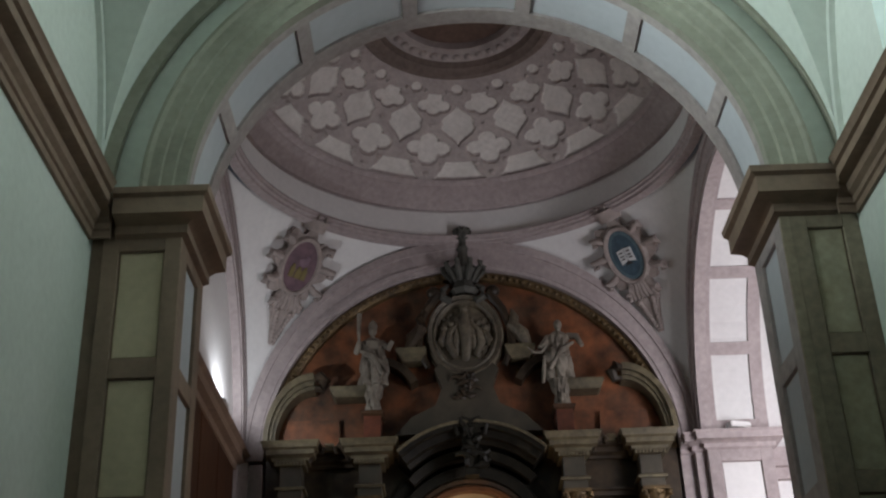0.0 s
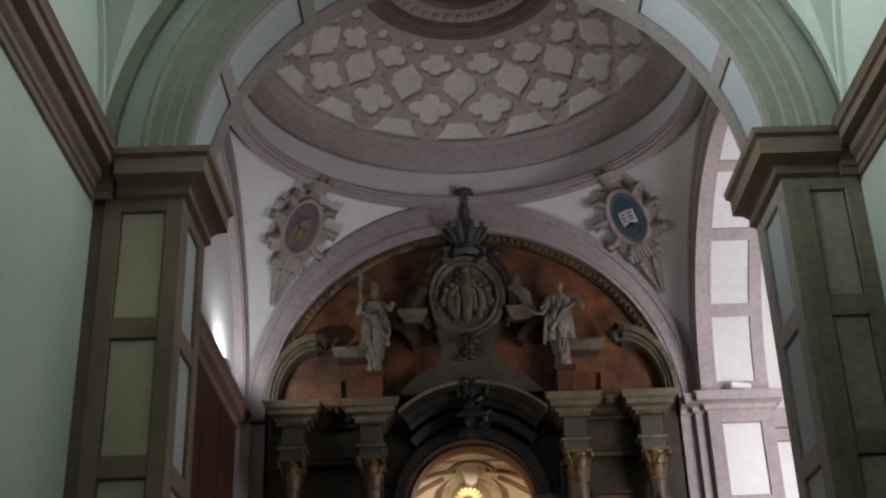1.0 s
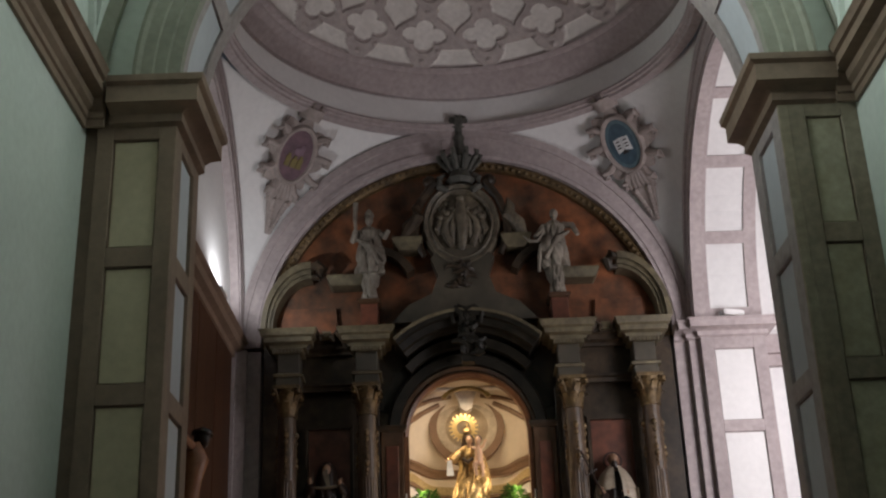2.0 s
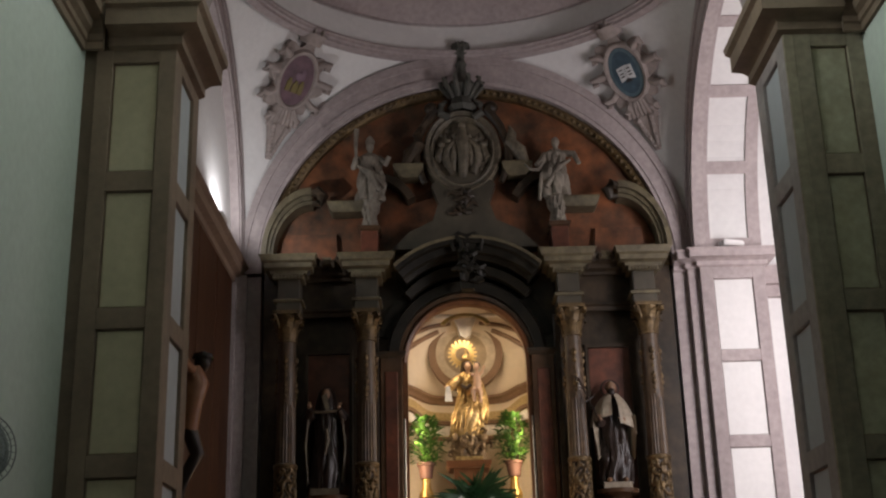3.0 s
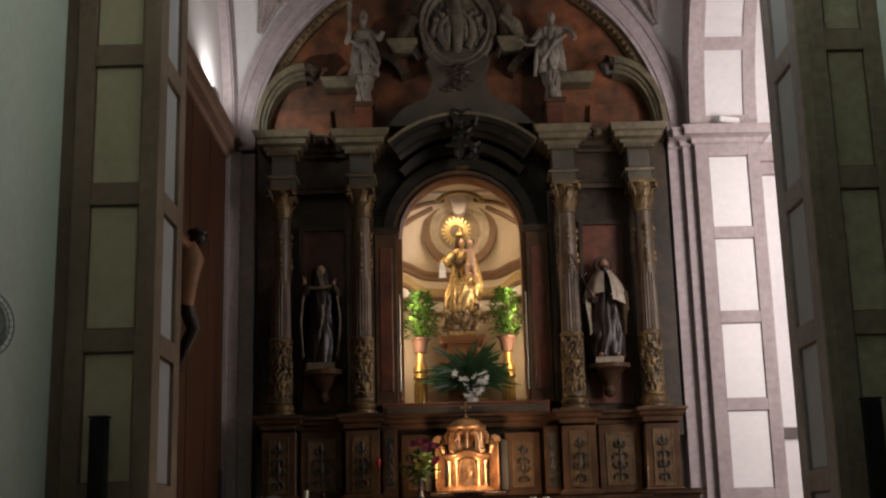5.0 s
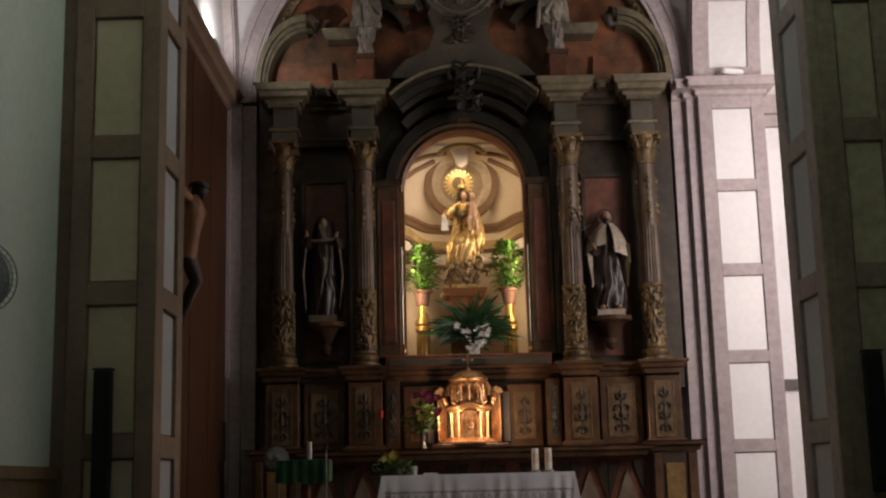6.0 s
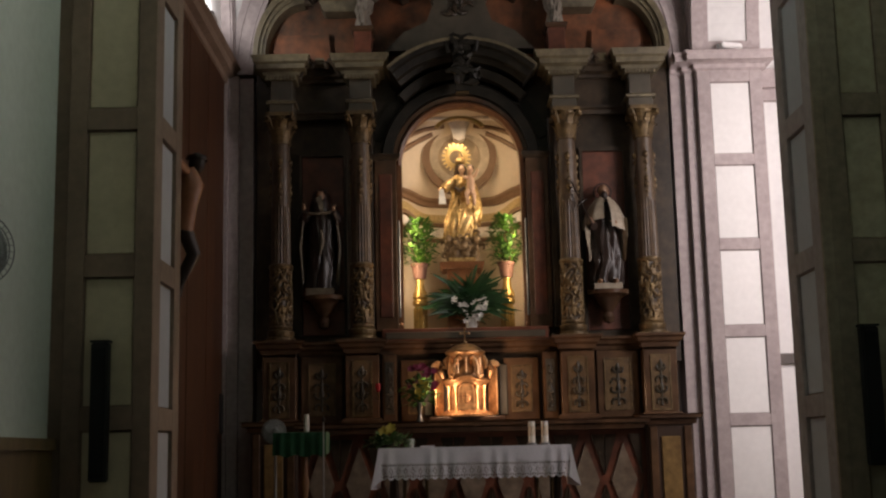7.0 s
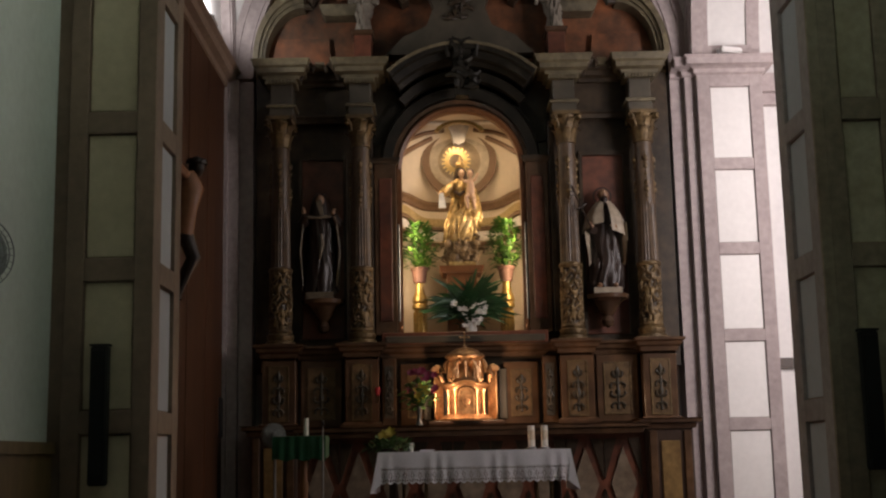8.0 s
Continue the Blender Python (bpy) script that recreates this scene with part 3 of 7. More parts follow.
bm = fresh(); box(bm, 4.5, 6.5, 10.73, 10.75, 2.75, 7.4); part("pane", bm, GLASS, tg)
bm = fresh(); box(bm, 5.47, 5.53, 10.75, 10.79, 2.8, 7.3)
for z in (3.7, 4.6, 5.5, 6.4):
    box(bm, 4.6, 6.4, 10.752, 10.78, z - 0.02, z + 0.02)
part("window_frame", bm, PLASTER, tg)
bm = fresh(); box(bm, X0 + WX + 0.82, X0 + WX + 0.84, 9.4, 9.65, PLAT, 9.5); box(bm, X0 + WX + 0.82, X0 + WX + 1.2, 9.3, 11.0, 6.0, 9.5); box(bm, X0 + WX + 0.86, X0 + WX + 1.2, 9.3, 10.7, 0, 6.0)
solid("wall_transept_4", bm, PLASTER, "plain side wall of the transept", "wall", kind="structure")
bm = fresh(); box(bm, X0 + WX, 9.4, 9.3, YFAR + 0.6, 9.5, 9.7)
solid("ceiling_transept", bm, PLASTER, "white transept ceiling", "ceiling", kind="structure")

# blind arch opposite: white lunette, wooden panelling below the cornice
xw = X0 - WX - 0.06
bm = fresh(); box(bm, xw - 0.4, xw, YB - 0.2, YFAR + 0.4, 6.3, 11)
solid("wall_blind_lunette", bm, PLASTER, "white plastered lunette of a blind arch", "wall", kind="structure")
bm = fresh(); arch_wall(bm, YB - 0.3, YFAR + 0.4, 6.425, 11, YC, RT, ZS + 0.06, 6.425, xw - 0.05, X0 - WX - 0.02, "x", kz=1.02)
solid("wall_blind_arch", bm, PLASTER, "plastered arch framing the blind lunette", "wall", kind="structure")
bm = fresh(); box(bm, xw - 0.4, xw, YB - 0.2, YFAR + 0.4, 0, 6.3)
lw = solid("wall_blind_lower", bm, PLASTER, "wall below the blind lunette", "wall", kind="structure")
bm = fresh(); moulding(bm, [(xw, YB - 0.1), (xw, YFAR + 0.2)], [(0, -0.24), (0.05, -0.22), (0.06, -0.15), (0.13, -0.12), (0.15, -0.04), (0.20, 0.0), (0, 0)], 6.42); part("cornice", bm, STONE_N, lw)
for k in range(5):
    bm = fresh(); y = YB + 0.05 + k * 1.06
    box(bm, xw, xw + 0.03, y, y + 1.03, PLAT, 6.2); part("wood_panel", bm, WOOD, lw, "reddish brown wooden wall panel")
bm = fresh(); box(bm, xw, X0 - WX - 0.0, YB - 0.1, YB + 0.2, PLAT, 6.42); part("jamb", bm, STONE, lw)

# ---- the altarpiece ----
def paint(bm, i):
    """Gives the faces made since the last call the material slot i."""
    for f in bm.faces:
        if not f.tag:
            f.material_index, f.tag = i, True


def acanthus(bm, cx, y, z0, z1, w, n, seed, thick=0.03, size=1.0):
    """Curled leafy relief filling a field."""
    rng = random.Random(seed)
    for i in range(n):
        z = rng.uniform(z0, z1)
        x = cx + rng.uniform(-w, w)
        a = rng.uniform(0, 6.283)
        turn = rng.choice((-1, 1)) * rng.uniform(0.5, 0.9)
        L = rng.uniform(0.035, 0.065) * size
        pts, p = [], Vector((x, y, z))
        for k in range(5):
            pts.append(tuple(p + Vector((0, -0.02 * math.sin(k * 0.8), 0))))
            p = p + Vector((math.cos(a), 0, math.sin(a))) * L
            a += turn
        tube(bm, pts, [thick * q for q in (0.5, 0.9, 1.0, 0.8, 0.4)], 6)


def carved(bm, x, y, levels, seed, folds=7, depth=0.12, drift=2.0, n=72):
    """Draped cloth: rings given as (z, half width, half depth, shift across, shift forward), cut with wandering folds."""
    rows = []
    z_lo, z_hi = levels[0][0], levels[-1][0]
    for j in range(len(levels) - 1):
        steps = 5
        for k in range(steps + (j == len(levels) - 2)):
            f = k / steps
            z, w, d, ox, oy = [a + (b - a) * f for a, b in zip(levels[j], levels[j + 1])]
            t = (z - z_lo) / (z_hi - z_lo)
            row = []
            for i in range(n):
                a = 2 * math.pi * i / n
                q = noise.noise(Vector((math.cos(a) * 1.3, math.sin(a) * 1.3, z * 3 + seed)))
                r = abs(math.sin(0.5 * (folds * a + drift * t * 3 + 4 * q + seed)))
                r2 = math.cos((folds * 2 + 3) * a - drift * 4 * t + 5 * q)
                g = 1 + depth * (1 - 0.6 * t) * (0.9 - 1.6 * (1 - r) ** 2) + 0.25 * depth * r2 + 0.3 * depth * q
                row.append((x + ox + w * g * math.cos(a), y - oy + d * g * math.sin(a), z))
            rows.append(row)
    grid_faces(bm, rows, close_v=True, cap=True)


ret = thing("altarpiece", (X0, 15.0, PLAT), "tall dark marble and gilt baroque altarpiece with columns and niche", "altarpiece")
YR = 15.0
NX, NR, NZS, NZB = 0.33, 0.755, 5.13, 3.03


def slab(name, x0, x1, y0, y1, z0, z1, material, label="", parent=None, ease=0.008):
    bm = fresh()
    box(bm, x0, x1, y0, y1, z0, z1)
    bmesh.ops.bevel(bm, geom=bm.edges[:], offset=ease, segments=1, affect="EDGES")
    return part(name, bm, material, parent or ret, label)


def block_moulding(name, x0, x1, yf, yb, prof, z, material, parent=None):
    """A moulding round three sides of a block."""
    bm = fresh()
    moulding(bm, [(x1, yb), (x1, yf), (x0, yf), (x0, yb)][::-1], prof, z)
    return part(name, bm, material, parent or ret)


bm = fresh(); arch_wall(bm, X0 - 2.62, X0 + 2.62, 2.6, 6.35, NX, NR, NZS, NZB, YR, YR + 0.12)
bmesh.ops.remove_doubles(bm, verts=bm.verts[:], dist=0.0005)
part("back_panel", bm, MARBLE_D, ret)

# foot: diamond-panelled front, projecting ledges
slab("foot", X0 - 2.05, X0 + 2.05, 14.42, 15.29, PLAT, 1.78, MARBLE_R)
DIAM = mat("grey_brown_veined_marble", (0.24, 0.185, 0.135), 0.35, other=(0.13, 0.09, 0.06), big=3, small=10, var=0.4, bump=0.06, spec=0.5)
for k in range(-4, 5):
    cx = X0 + k * 0.44
    bm = fresh(); prism(bm, [(cx, 0.78), (cx + 0.15, 1.2), (cx, 1.62), (cx - 0.15, 1.2)], 14.385, 14.425); part("lozenge", bm, DIAM, ret)
    for sx in (-1, 1):
        for z0, z1 in ((0.68, 1.14), (1.72, 1.26)):
            bm = fresh(); prism(bm, [(cx + sx * 0.07, z0), (cx + sx * 0.214, z0), (cx + sx * 0.214, z1)], 14.39, 14.425); part("spandrel", bm, MARBLE_D, ret)
LEDGE = [(0, -0.12), (0.03, -0.12), (0.04, -0.07), (0.09, -0.05), (0.09, -0.015), (0.11, 0.0), (0, 0)]
block_moulding("ledge", X0 - 1.95, X0 + 1.95, 14.2, 15.2, LEDGE, 1.90, MARBLE_B)
slab("ledge_core", X0 - 1.95, X0 + 1.95, 14.2, 15.2, 1.78, 1.898, MARBLE_B)
for sx in (-1, 1):
    cx = X0 + sx * 2.30
    slab("outer_foot", cx - 0.27, cx + 0.27, 14.28, 15.29, PLAT, 1.86, DARKWOOD)
    slab("outer_panel", cx - 0.11, cx + 0.11, 14.255, 14.29, 0.85, 1.68, mat("yellow_veined_marble", (0.26, 0.16, 0.06), 0.35, other=(0.14, 0.08, 0.03), big=3, var=0.4))
    for e in (-0.2, 0.2):
        slab("outer_stile", cx + e - 0.045, cx + e + 0.045, 14.25, 14.29, 0.7, 1.8, MARBLE_B)
    block_moulding("outer_cap", cx - 0.27, cx + 0.27, 14.28, 15.2, LEDGE, 1.94, MARBLE_B)
    slab("outer_cap_core", cx - 0.27, cx + 0.27, 14.28, 15.2, 1.85, 1.937, MARBLE_B)


PFIELD = mat("ochre_brown_marble", (0.17, 0.105, 0.052), 0.32, other=(0.075, 0.045, 0.024), big=3.5, small=12, var=0.4, bump=0.08)
SPRIG = mat("dark_bronze_carving", (0.035, 0.030, 0.022), 0.4, other=(0.075, 0.058, 0.036), big=14, small=40, var=0.4, bump=0.3)


def sprig(name, cx, y, z0, z1, w, parent):
    """A candelabra relief: a knotted stem with mirrored scrolls and leaves."""
    bm = fresh()
    h = z1 - z0
    lathe(bm, [(0.001, z0), (0.020, z0 + 0.02 * h), (0.010, z0 + 0.10 * h), (0.018, z0 + 0.3 * h), (0.034, z0 + 0.42 * h), (0.014, z0 + 0.5 * h), (0.022, z0 + 0.62 * h), (0.010, z0 + 0.72 * h), (0.030, z0 + 0.84 * h), (0.028, z0 + 0.9 * h), (0.001, z1)], cx, y, 10)
    for s in (-1, 1):
        for f, k, turn in ((0.12, 0.9, 1), (0.34, 1.0, -1), (0.58, 1.0, 1), (0.80, 0.7, -1)):
            z = z0 + f * h
            q = [(0.1, 0), (0.45, 0.05), (0.8, 0.02), (1.0, -0.03), (0.9, -0.075), (0.65, -0.06)]
            tube(bm, [(cx + s * w * k * a, y - 0.012, z + turn * b * h) for a, b in q], [0.009, 0.014, 0.016, 0.015, 0.012, 0.006], 6)
    return part(name, bm, SPRIG, parent, smooth=50)


def framed_panel(cx, yf, w, z0, z1, body, field_mat, relief, seed, name="pedestal", depth=0.4):
    """A pedestal or dado field: body, raised rim, sunk field with a carved sprig."""
    p = slab(name, cx - w / 2, cx + w / 2, yf, yf + depth, z0, z1, body)
    bm = fresh()
    m = min(0.085, w * 0.2)
    a, b, c, d = cx - w / 2 + m, cx + w / 2 - m, z0 + 0.09, z1 - 0.09
    t = 0.018
    for q in ((a, b, c, c + t), (a, b, d - t, d), (a, a + t, c + t, d - t), (b - t, b, c + t, d - t)):
        box(bm, q[0], q[1], yf - 0.014, yf, q[2], q[3])
    part("rim", bm, relief, p)
    bm = fresh(); box(bm, a + t, b - t, yf - 0.004, yf, c + t, d - t); part("field", bm, field_mat, p)
    sprig("carving", cx, yf - 0.004, c + 0.05, d - 0.05, (b - a) * 0.27, p)
    return p


# pedestal storey
slab("dado", X0 - 2.5, X0 + 2.5, 14.78, 15.2, 1.9, 2.9, MARBLE_D)
PEDC = [(0, -0.16), (0.02, -0.16), (0.025, -0.11), (0.06, -0.09), (0.07, -0.05), (0.10, -0.03), (0.10, 0.0), (0, 0)]
for k, dx in enumerate((-2.265, -1.28, 1.28, 2.265)):
    cx = X0 + dx
    framed_panel(cx, 14.5, 0.40, 1.90, 2.74, MARBLE_B, PFIELD, OLDGOLD, k)
    block_moulding("pedestal_cap", cx - 0.2, cx + 0.2, 14.5, 14.9, PEDC, 2.90, MARBLE_B)
    slab("pedestal_core", cx - 0.2, cx + 0.2, 14.5, 14.9, 2.7, 2.897, MARBLE_B)
    block_moulding("pedestal_foot", cx - 0.2, cx + 0.2, 14.5, 14.9, [(0, 0), (0.05, 0), (0.05, 0.04), (0.02, 0.07), (0, 0.07)], 1.9, MARBLE_B)
for k, dx in enumerate((-1.775, 1.775)):
    framed_panel(X0 + dx, 14.66, 0.50, 1.92, 2.72, MARBLE_B, PFIELD, OLDGOLD, 10 + k, "dado_field", 0.14)
for k, dx in enumerate((-0.96, 0.96)):
    framed_panel(X0 + dx, 14.6, 0.17, 1.92, 2.72, MARBLE_B, MARBLE_G, MARBLE_G, 20 + k, "dado_strip", 0.2)
for k, dx in enumerate((-0.62, 0.62)):
    framed_panel(X0 + dx, 14.7, 0.42, 1.92, 2.66, MARBLE_B, PFIELD, OLDGOLD, 30 + k, "dado_field", 0.1)
bm = fresh(); moulding(bm, [(X0 + 2.45, 14.72), (X0 - 2.45, 14.72)][::-1], PEDC, 2.89); part("dado_cap", bm, MARBLE_B, ret)
slab("niche_ledge", NX - 1.0, NX + 1.0, 14.62, 15.3, 2.88, 3.03, MARBLE_R)
slab("niche_ledge_front", NX - 0.96, NX + 0.96, 14.60, 14.7, 2.90, 2.985, MARBLE_G)


# columns
SHAFT = mat("gilt_brown_fluted_marble", (0.12, 0.078, 0.046), 0.42, other=(0.055, 0.036, 0.024), big=4, small=14, var=0.4, bump=0.08)
def column(cx, cy, seed):
    col = part("column", column_shaft(cx, cy), SHAFT, ret, "fluted dark marble column with gilt carved foot")
    bm = fresh(); lathe(bm, [(0.175, 2.9), (0.175, 2.95), (0.15, 2.96), (0.165, 2.99), (0.165, 3.03), (0.135, 3.05), (0.145, 3.07), (0.135, 3.10)], cx, cy, 28)
    box(bm, cx - 0.185, cx + 0.185, cy - 0.185, cy + 0.185, 2.898, 2.92); part("base", bm, OLDGOLD, col)
    # carved sleeve
    bm = fresh()
    rows = []
    for j in range(57):
        z = 3.10 + 0.70 * j / 56
        row = []
        for i in range(80):
            a = 2 * math.pi * i / 80
            q = noise.noise(Vector((math.cos(a) * 2.5, math.sin(a) * 2.5, z * 8 + seed)))
            w = max(math.cos(7 * a + 30 * z + 5 * q), math.cos(7 * a - 30 * z + 5 * q) * 0.9, math.cos(14 * a + 6 * q) * math.cos(62 * z + 5 * q) * 1.15)
            r = 0.118 + 0.022 * sm(0.25, 0.85, w) + 0.006 * q
            row.append((cx + r * math.cos(a), cy + r * math.sin(a), z))
        rows.append(row)
    grid_faces(bm, rows, close_v=True)
    for f in bm.faces:
        p = f.calc_center_median()
        f.material_index = int(math.hypot(p.x - cx, p.y - cy) < 0.126)
    part("sleeve", bm, [OLDGOLD, MARBLE_D], col, "gilt carved sleeve", smooth=50)
    bm = fresh(); lathe(bm, [(0.12, 3.78), (0.142, 3.79), (0.150, 3.815), (0.142, 3.84), (0.12, 3.85)], cx, cy, 28); part("ring", bm, OLDGOLD, col)
    # pendant carving on the upper shaft
    bm = fresh()
    for i in range(4):
        a = math.pi / 4 + math.pi / 2 * i - math.pi / 4
        ax, ay = cx + 0.11 * math.cos(a), cy + 0.11 * math.sin(a)
        for z, r in ((5.12, 0.035), (5.03, 0.028), (4.93, 0.02), (4.82, 0.03), (4.74, 0.035), (4.66, 0.025), (4.60, 0.016)):
            ball(bm, ax, ay, z, r, r, r * 1.3, 8)
        tube(bm, [(ax, ay, 5.2), (ax, ay, 4.6)], 0.008, 5)
    part("pendant", bm, OLDGOLD, col)
    # capital: bell, two rows of leaves, corner scrolls, abacus
    bm = fresh()
    lathe(bm, [(0.10, 5.34), (0.125, 5.345), (0.125, 5.37), (0.10, 5.375), (0.105, 5.5), (0.14, 5.64), (0.16, 5.69)], cx, cy, 24)
    cap = part("capital", bm, OLDGOLD, ret, "gilt leafy capital", smooth=50)
    for row, (zb, zt, r0, r1, n, w) in enumerate(((5.375, 5.53, 0.112, 0.165, 8, 0.05), (5.47, 5.65, 0.118, 0.19, 8, 0.05))):
        for i in range(n):
            a = 2 * math.pi * (i + 0.5 * row) / n
            u = Vector((math.cos(a), math.sin(a), 0)); t = Vector((-math.sin(a), math.cos(a), 0))
            pts = []
            for f, rr, ww in ((0, r0, 0.7), (0.4, r0 + 0.008, 1.0), (0.75, r0 + 0.026, 0.85), (1.0, r1, 0.6), (0.90, r1 + 0.022, 0.3)):
                z = zb + (zt - zb) * f
                pts.append([tuple(Vector((cx, cy, z)) + u * (rr + (0.010 if k == 0 else 0)) + t * (k * w * ww)) for k in (-1, 0, 1)])
            bm = fresh(); grid_faces(bm, pts); part("leaf", bm, OLDGOLD, cap, smooth=50)
    for i in range(4):
        a = math.pi / 4 + math.pi / 2 * i
        c, q = math.cos(a), math.sin(a)
        bm = fresh()
        tube(bm, [(cx + r * c, cy + r * q, z) for r, z in ((0.12, 5.50), (0.15, 5.60), (0.20, 5.68), (0.235, 5.665), (0.235, 5.625), (0.205, 5.62), (0.20, 5.645))], [0.014, 0.020, 0.026, 0.028, 0.026, 0.022, 0.012], 8)
        part("scroll", bm, OLDGOLD, cap, smooth=50)
    bm = fresh(); box(bm, cx - 0.165, cx + 0.165, cy - 0.165, cy + 0.165, 5.69, 5.735); part("abacus", bm, OLDGOLD, cap)


def column_shaft(cx, cy):
    bm = fresh()
    rows = []
    for z, r, fl in ((3.8, 0.122, 1), (3.86, 0.122, 1), (4.55, 0.117, 1), (4.56, 0.117, 0), (5.0, 0.110, 0), (5.36, 0.105, 0)):
        rows.append([(cx + (r - fl * 0.010 * (0.5 + 0.5 * math.cos(20 * a))) * math.cos(a), cy + (r - fl * 0.010 * (0.5 + 0.5 * math.cos(20 * a))) * math.sin(a), z) for a in (2 * math.pi * i / 120 for i in range(120))])
    grid_faces(bm, rows, close_v=True)
    return bm


COLX = (-1.90, -0.915, 1.64, 2.596)
FRAG = [(0, -0.23), (0.03, -0.225), (0.035, -0.19), (0.06, -0.17), (0.10, -0.16), (0.105, -0.10), (0.14, -0.08), (0.15, -0.03), (0.17, 0.0), (0, 0)]
for k, cx in enumerate(COLX):
    column(cx, 14.7, k * 7.3)
    # entablature fragment over each column
    bx = cx * 14.55 / 14.7
    slab("entablature_block", bx - 0.15, bx + 0.15, 14.56, 15.0, 5.735, 5.86, MARBLE_G)
    block_moulding("architrave", bx - 0.15, bx + 0.15, 14.56, 15.0, [(0, 0), (0.03, 0.0), (0.035, 0.03), (0.0, 0.05)], 5.84, CORNICE)
    slab("frieze_block", bx - 0.135, bx + 0.135, 14.58, 15.0, 5.86, 6.15, MARBLE_G)
    for i in range(9):
        bm = fresh()
        box(bm, bx - 0.19 + i * 0.0433, bx - 0.163 + i * 0.0433, 14.50, 14.56, 6.135, 6.185)
        part("dentil", bm, CORNICE, ret)
    slab("bed_mould", bx - 0.185, bx + 0.185, 14.53, 15.0, 6.15, 6.21, CORNICE)
    block_moulding("cornice_block", bx - 0.195, bx + 0.195, 14.57, 15.0, FRAG, 6.43, CORNICE)
    slab("cornice_top", bx - 0.195, bx + 0.195, 14.57, 15.0, 6.2, 6.427, CORNICE)
# recessed entablature between the blocks
for x0, x1 in ((COLX[0], COLX[1]), (COLX[2], COLX[3])):
    m = 0.2
    bm = fresh(); moulding(bm, [(x0 + m, 14.86), (x1 - m, 14.86)], FRAG, 6.41); part("cornice_return", bm, MARBLE_D, ret)
    bm = fresh(); moulding(bm, [(x0 + 0.1, 14.9), (x1 - 0.1, 14.9)], [(0, 0), (0.04, 0.0), (0.05, 0.05), (0.08, 0.07), (0.08, 0.1), (0, 0.1)], 5.72); part("architrave_return", bm, MARBLE_D, ret)
    slab("frieze_back", x0 + 0.1, x1 - 0.1, 14.9, 15.02, 5.82, 6.2, MARBLE_D)
    cx = (x0 + x1) / 2
    # carved volute peaks at the top of the recess
    for s in (-1, 1):
        bm = fresh()
        tube(bm, [(cx + s * 0.25, 14.62, 6.2), (cx + s * 0.20, 14.6, 6.33), (cx + s * 0.12, 14.6, 6.42), (cx + s * 0.07, 14.6, 6.36), (cx + s * 0.10, 14.6, 6.30)], [0.03, 0.035, 0.04, 0.035, 0.025], 8)
        part("volute", bm, MARBLE_D, ret)
    bm = fresh(); prism(bm, [(cx - 0.07, 6.35), (cx + 0.07, 6.35), (cx + 0.055, 6.44), (cx - 0.055, 6.44)], 14.62, 14.9); part("keystone", bm, CORNICE, ret)
    # side bay: framed red field behind the statue
    bm = fresh()
    for q in ((cx - 0.30, cx + 0.30, 5.26, 5.31), (cx - 0.30, cx - 0.26, 3.0, 5.26), (cx + 0.26, cx + 0.30, 3.0, 5.26)):
        box(bm, q[0], q[1], YR - 0.06, YR, q[2], q[3])
    part("bay_frame", bm, MARBLE_D, ret)
    slab("bay_field", cx - 0.26, cx + 0.26, YR - 0.02, YR + 0.01, 3.0, 5.26, MARBLE_R, "dull red painted field")
    # bracket under the statue
    bm = fresh()
    lathe(bm, [(0.01, 3.06), (0.06, 3.08), (0.08, 3.14), (0.055, 3.2), (0.10, 3.26), (0.16, 3.36), (0.2, 3.39), (0.26, 3.41), (0.27, 3.46), (0.01, 3.465)], cx * 0.985, 14.82, 20)
    part("bracket", bm, MARBLE_B, ret)

# pilasters beside the niche, niche frame and arch
for sx in (-1, 1):
    cx = NX + sx * 0.95
    slab("niche_pilaster", cx - 0.14, cx + 0.14, 14.9, 15.02, 3.03, 5.2, MARBLE_B)
    slab("niche_pilaster_field", cx - 0.08, cx + 0.08, 14.885, 14.905, 3.2, 5.0, MARBLE_R)
    slab("niche_side_strip", NX + sx * 1.14 - 0.035, NX + sx * 1.14 + 0.035, 14.86, 15.02, 3.03, 5.7, MARBLE_D)
    block_moulding("niche_impost", cx - 0.14, cx + 0.14, 14.9, 15.0, [(0, 0), (0.03, 0.02), (0.05, 0.06), (0.05, 0.08), (0, 0.08)], 5.18, MARBLE_D)
    slab("metal_strip", NX + sx * (NR + 0.035) - 0.012, NX + sx * (NR + 0.035) + 0.012, 14.93, 14.99, 3.2, 4.42, mat("grey_metal", (0.45, 0.45, 0.46), 0.3, 0.9))
FRAME_W = mat("red_brown_wood_frame", (0.20, 0.085, 0.035), 0.35, other=(0.11, 0.045, 0.02), big=3, var=0.3)
bm = fresh()
arch(bm, [(NR - 0.01, YR + 0.1), (NR - 0.01, YR - 0.04), (NR + 0.03, YR - 0.06), (NR + 0.06, YR - 0.03), (NR + 0.06, YR + 0.1)], NX, NZS, n=40)
for sx in (-1, 1):
    box(bm, *sorted((NX + sx * (NR - 0.01), NX + sx * (NR + 0.05))), YR - 0.05, YR + 0.1, NZB, NZS)
part("niche_frame", bm, FRAME_W, ret, "red-brown wooden niche frame")
bm = fresh()
arch(bm, [(NR + 0.10, YR), (NR + 0.10, YR - 0.1), (NR + 0.22, YR - 0.12), (NR + 0.25, YR - 0.07), (NR + 0.25, YR)], NX, NZS + 0.05, n=40)
part("niche_archivolt", bm, MARBLE_K, ret)
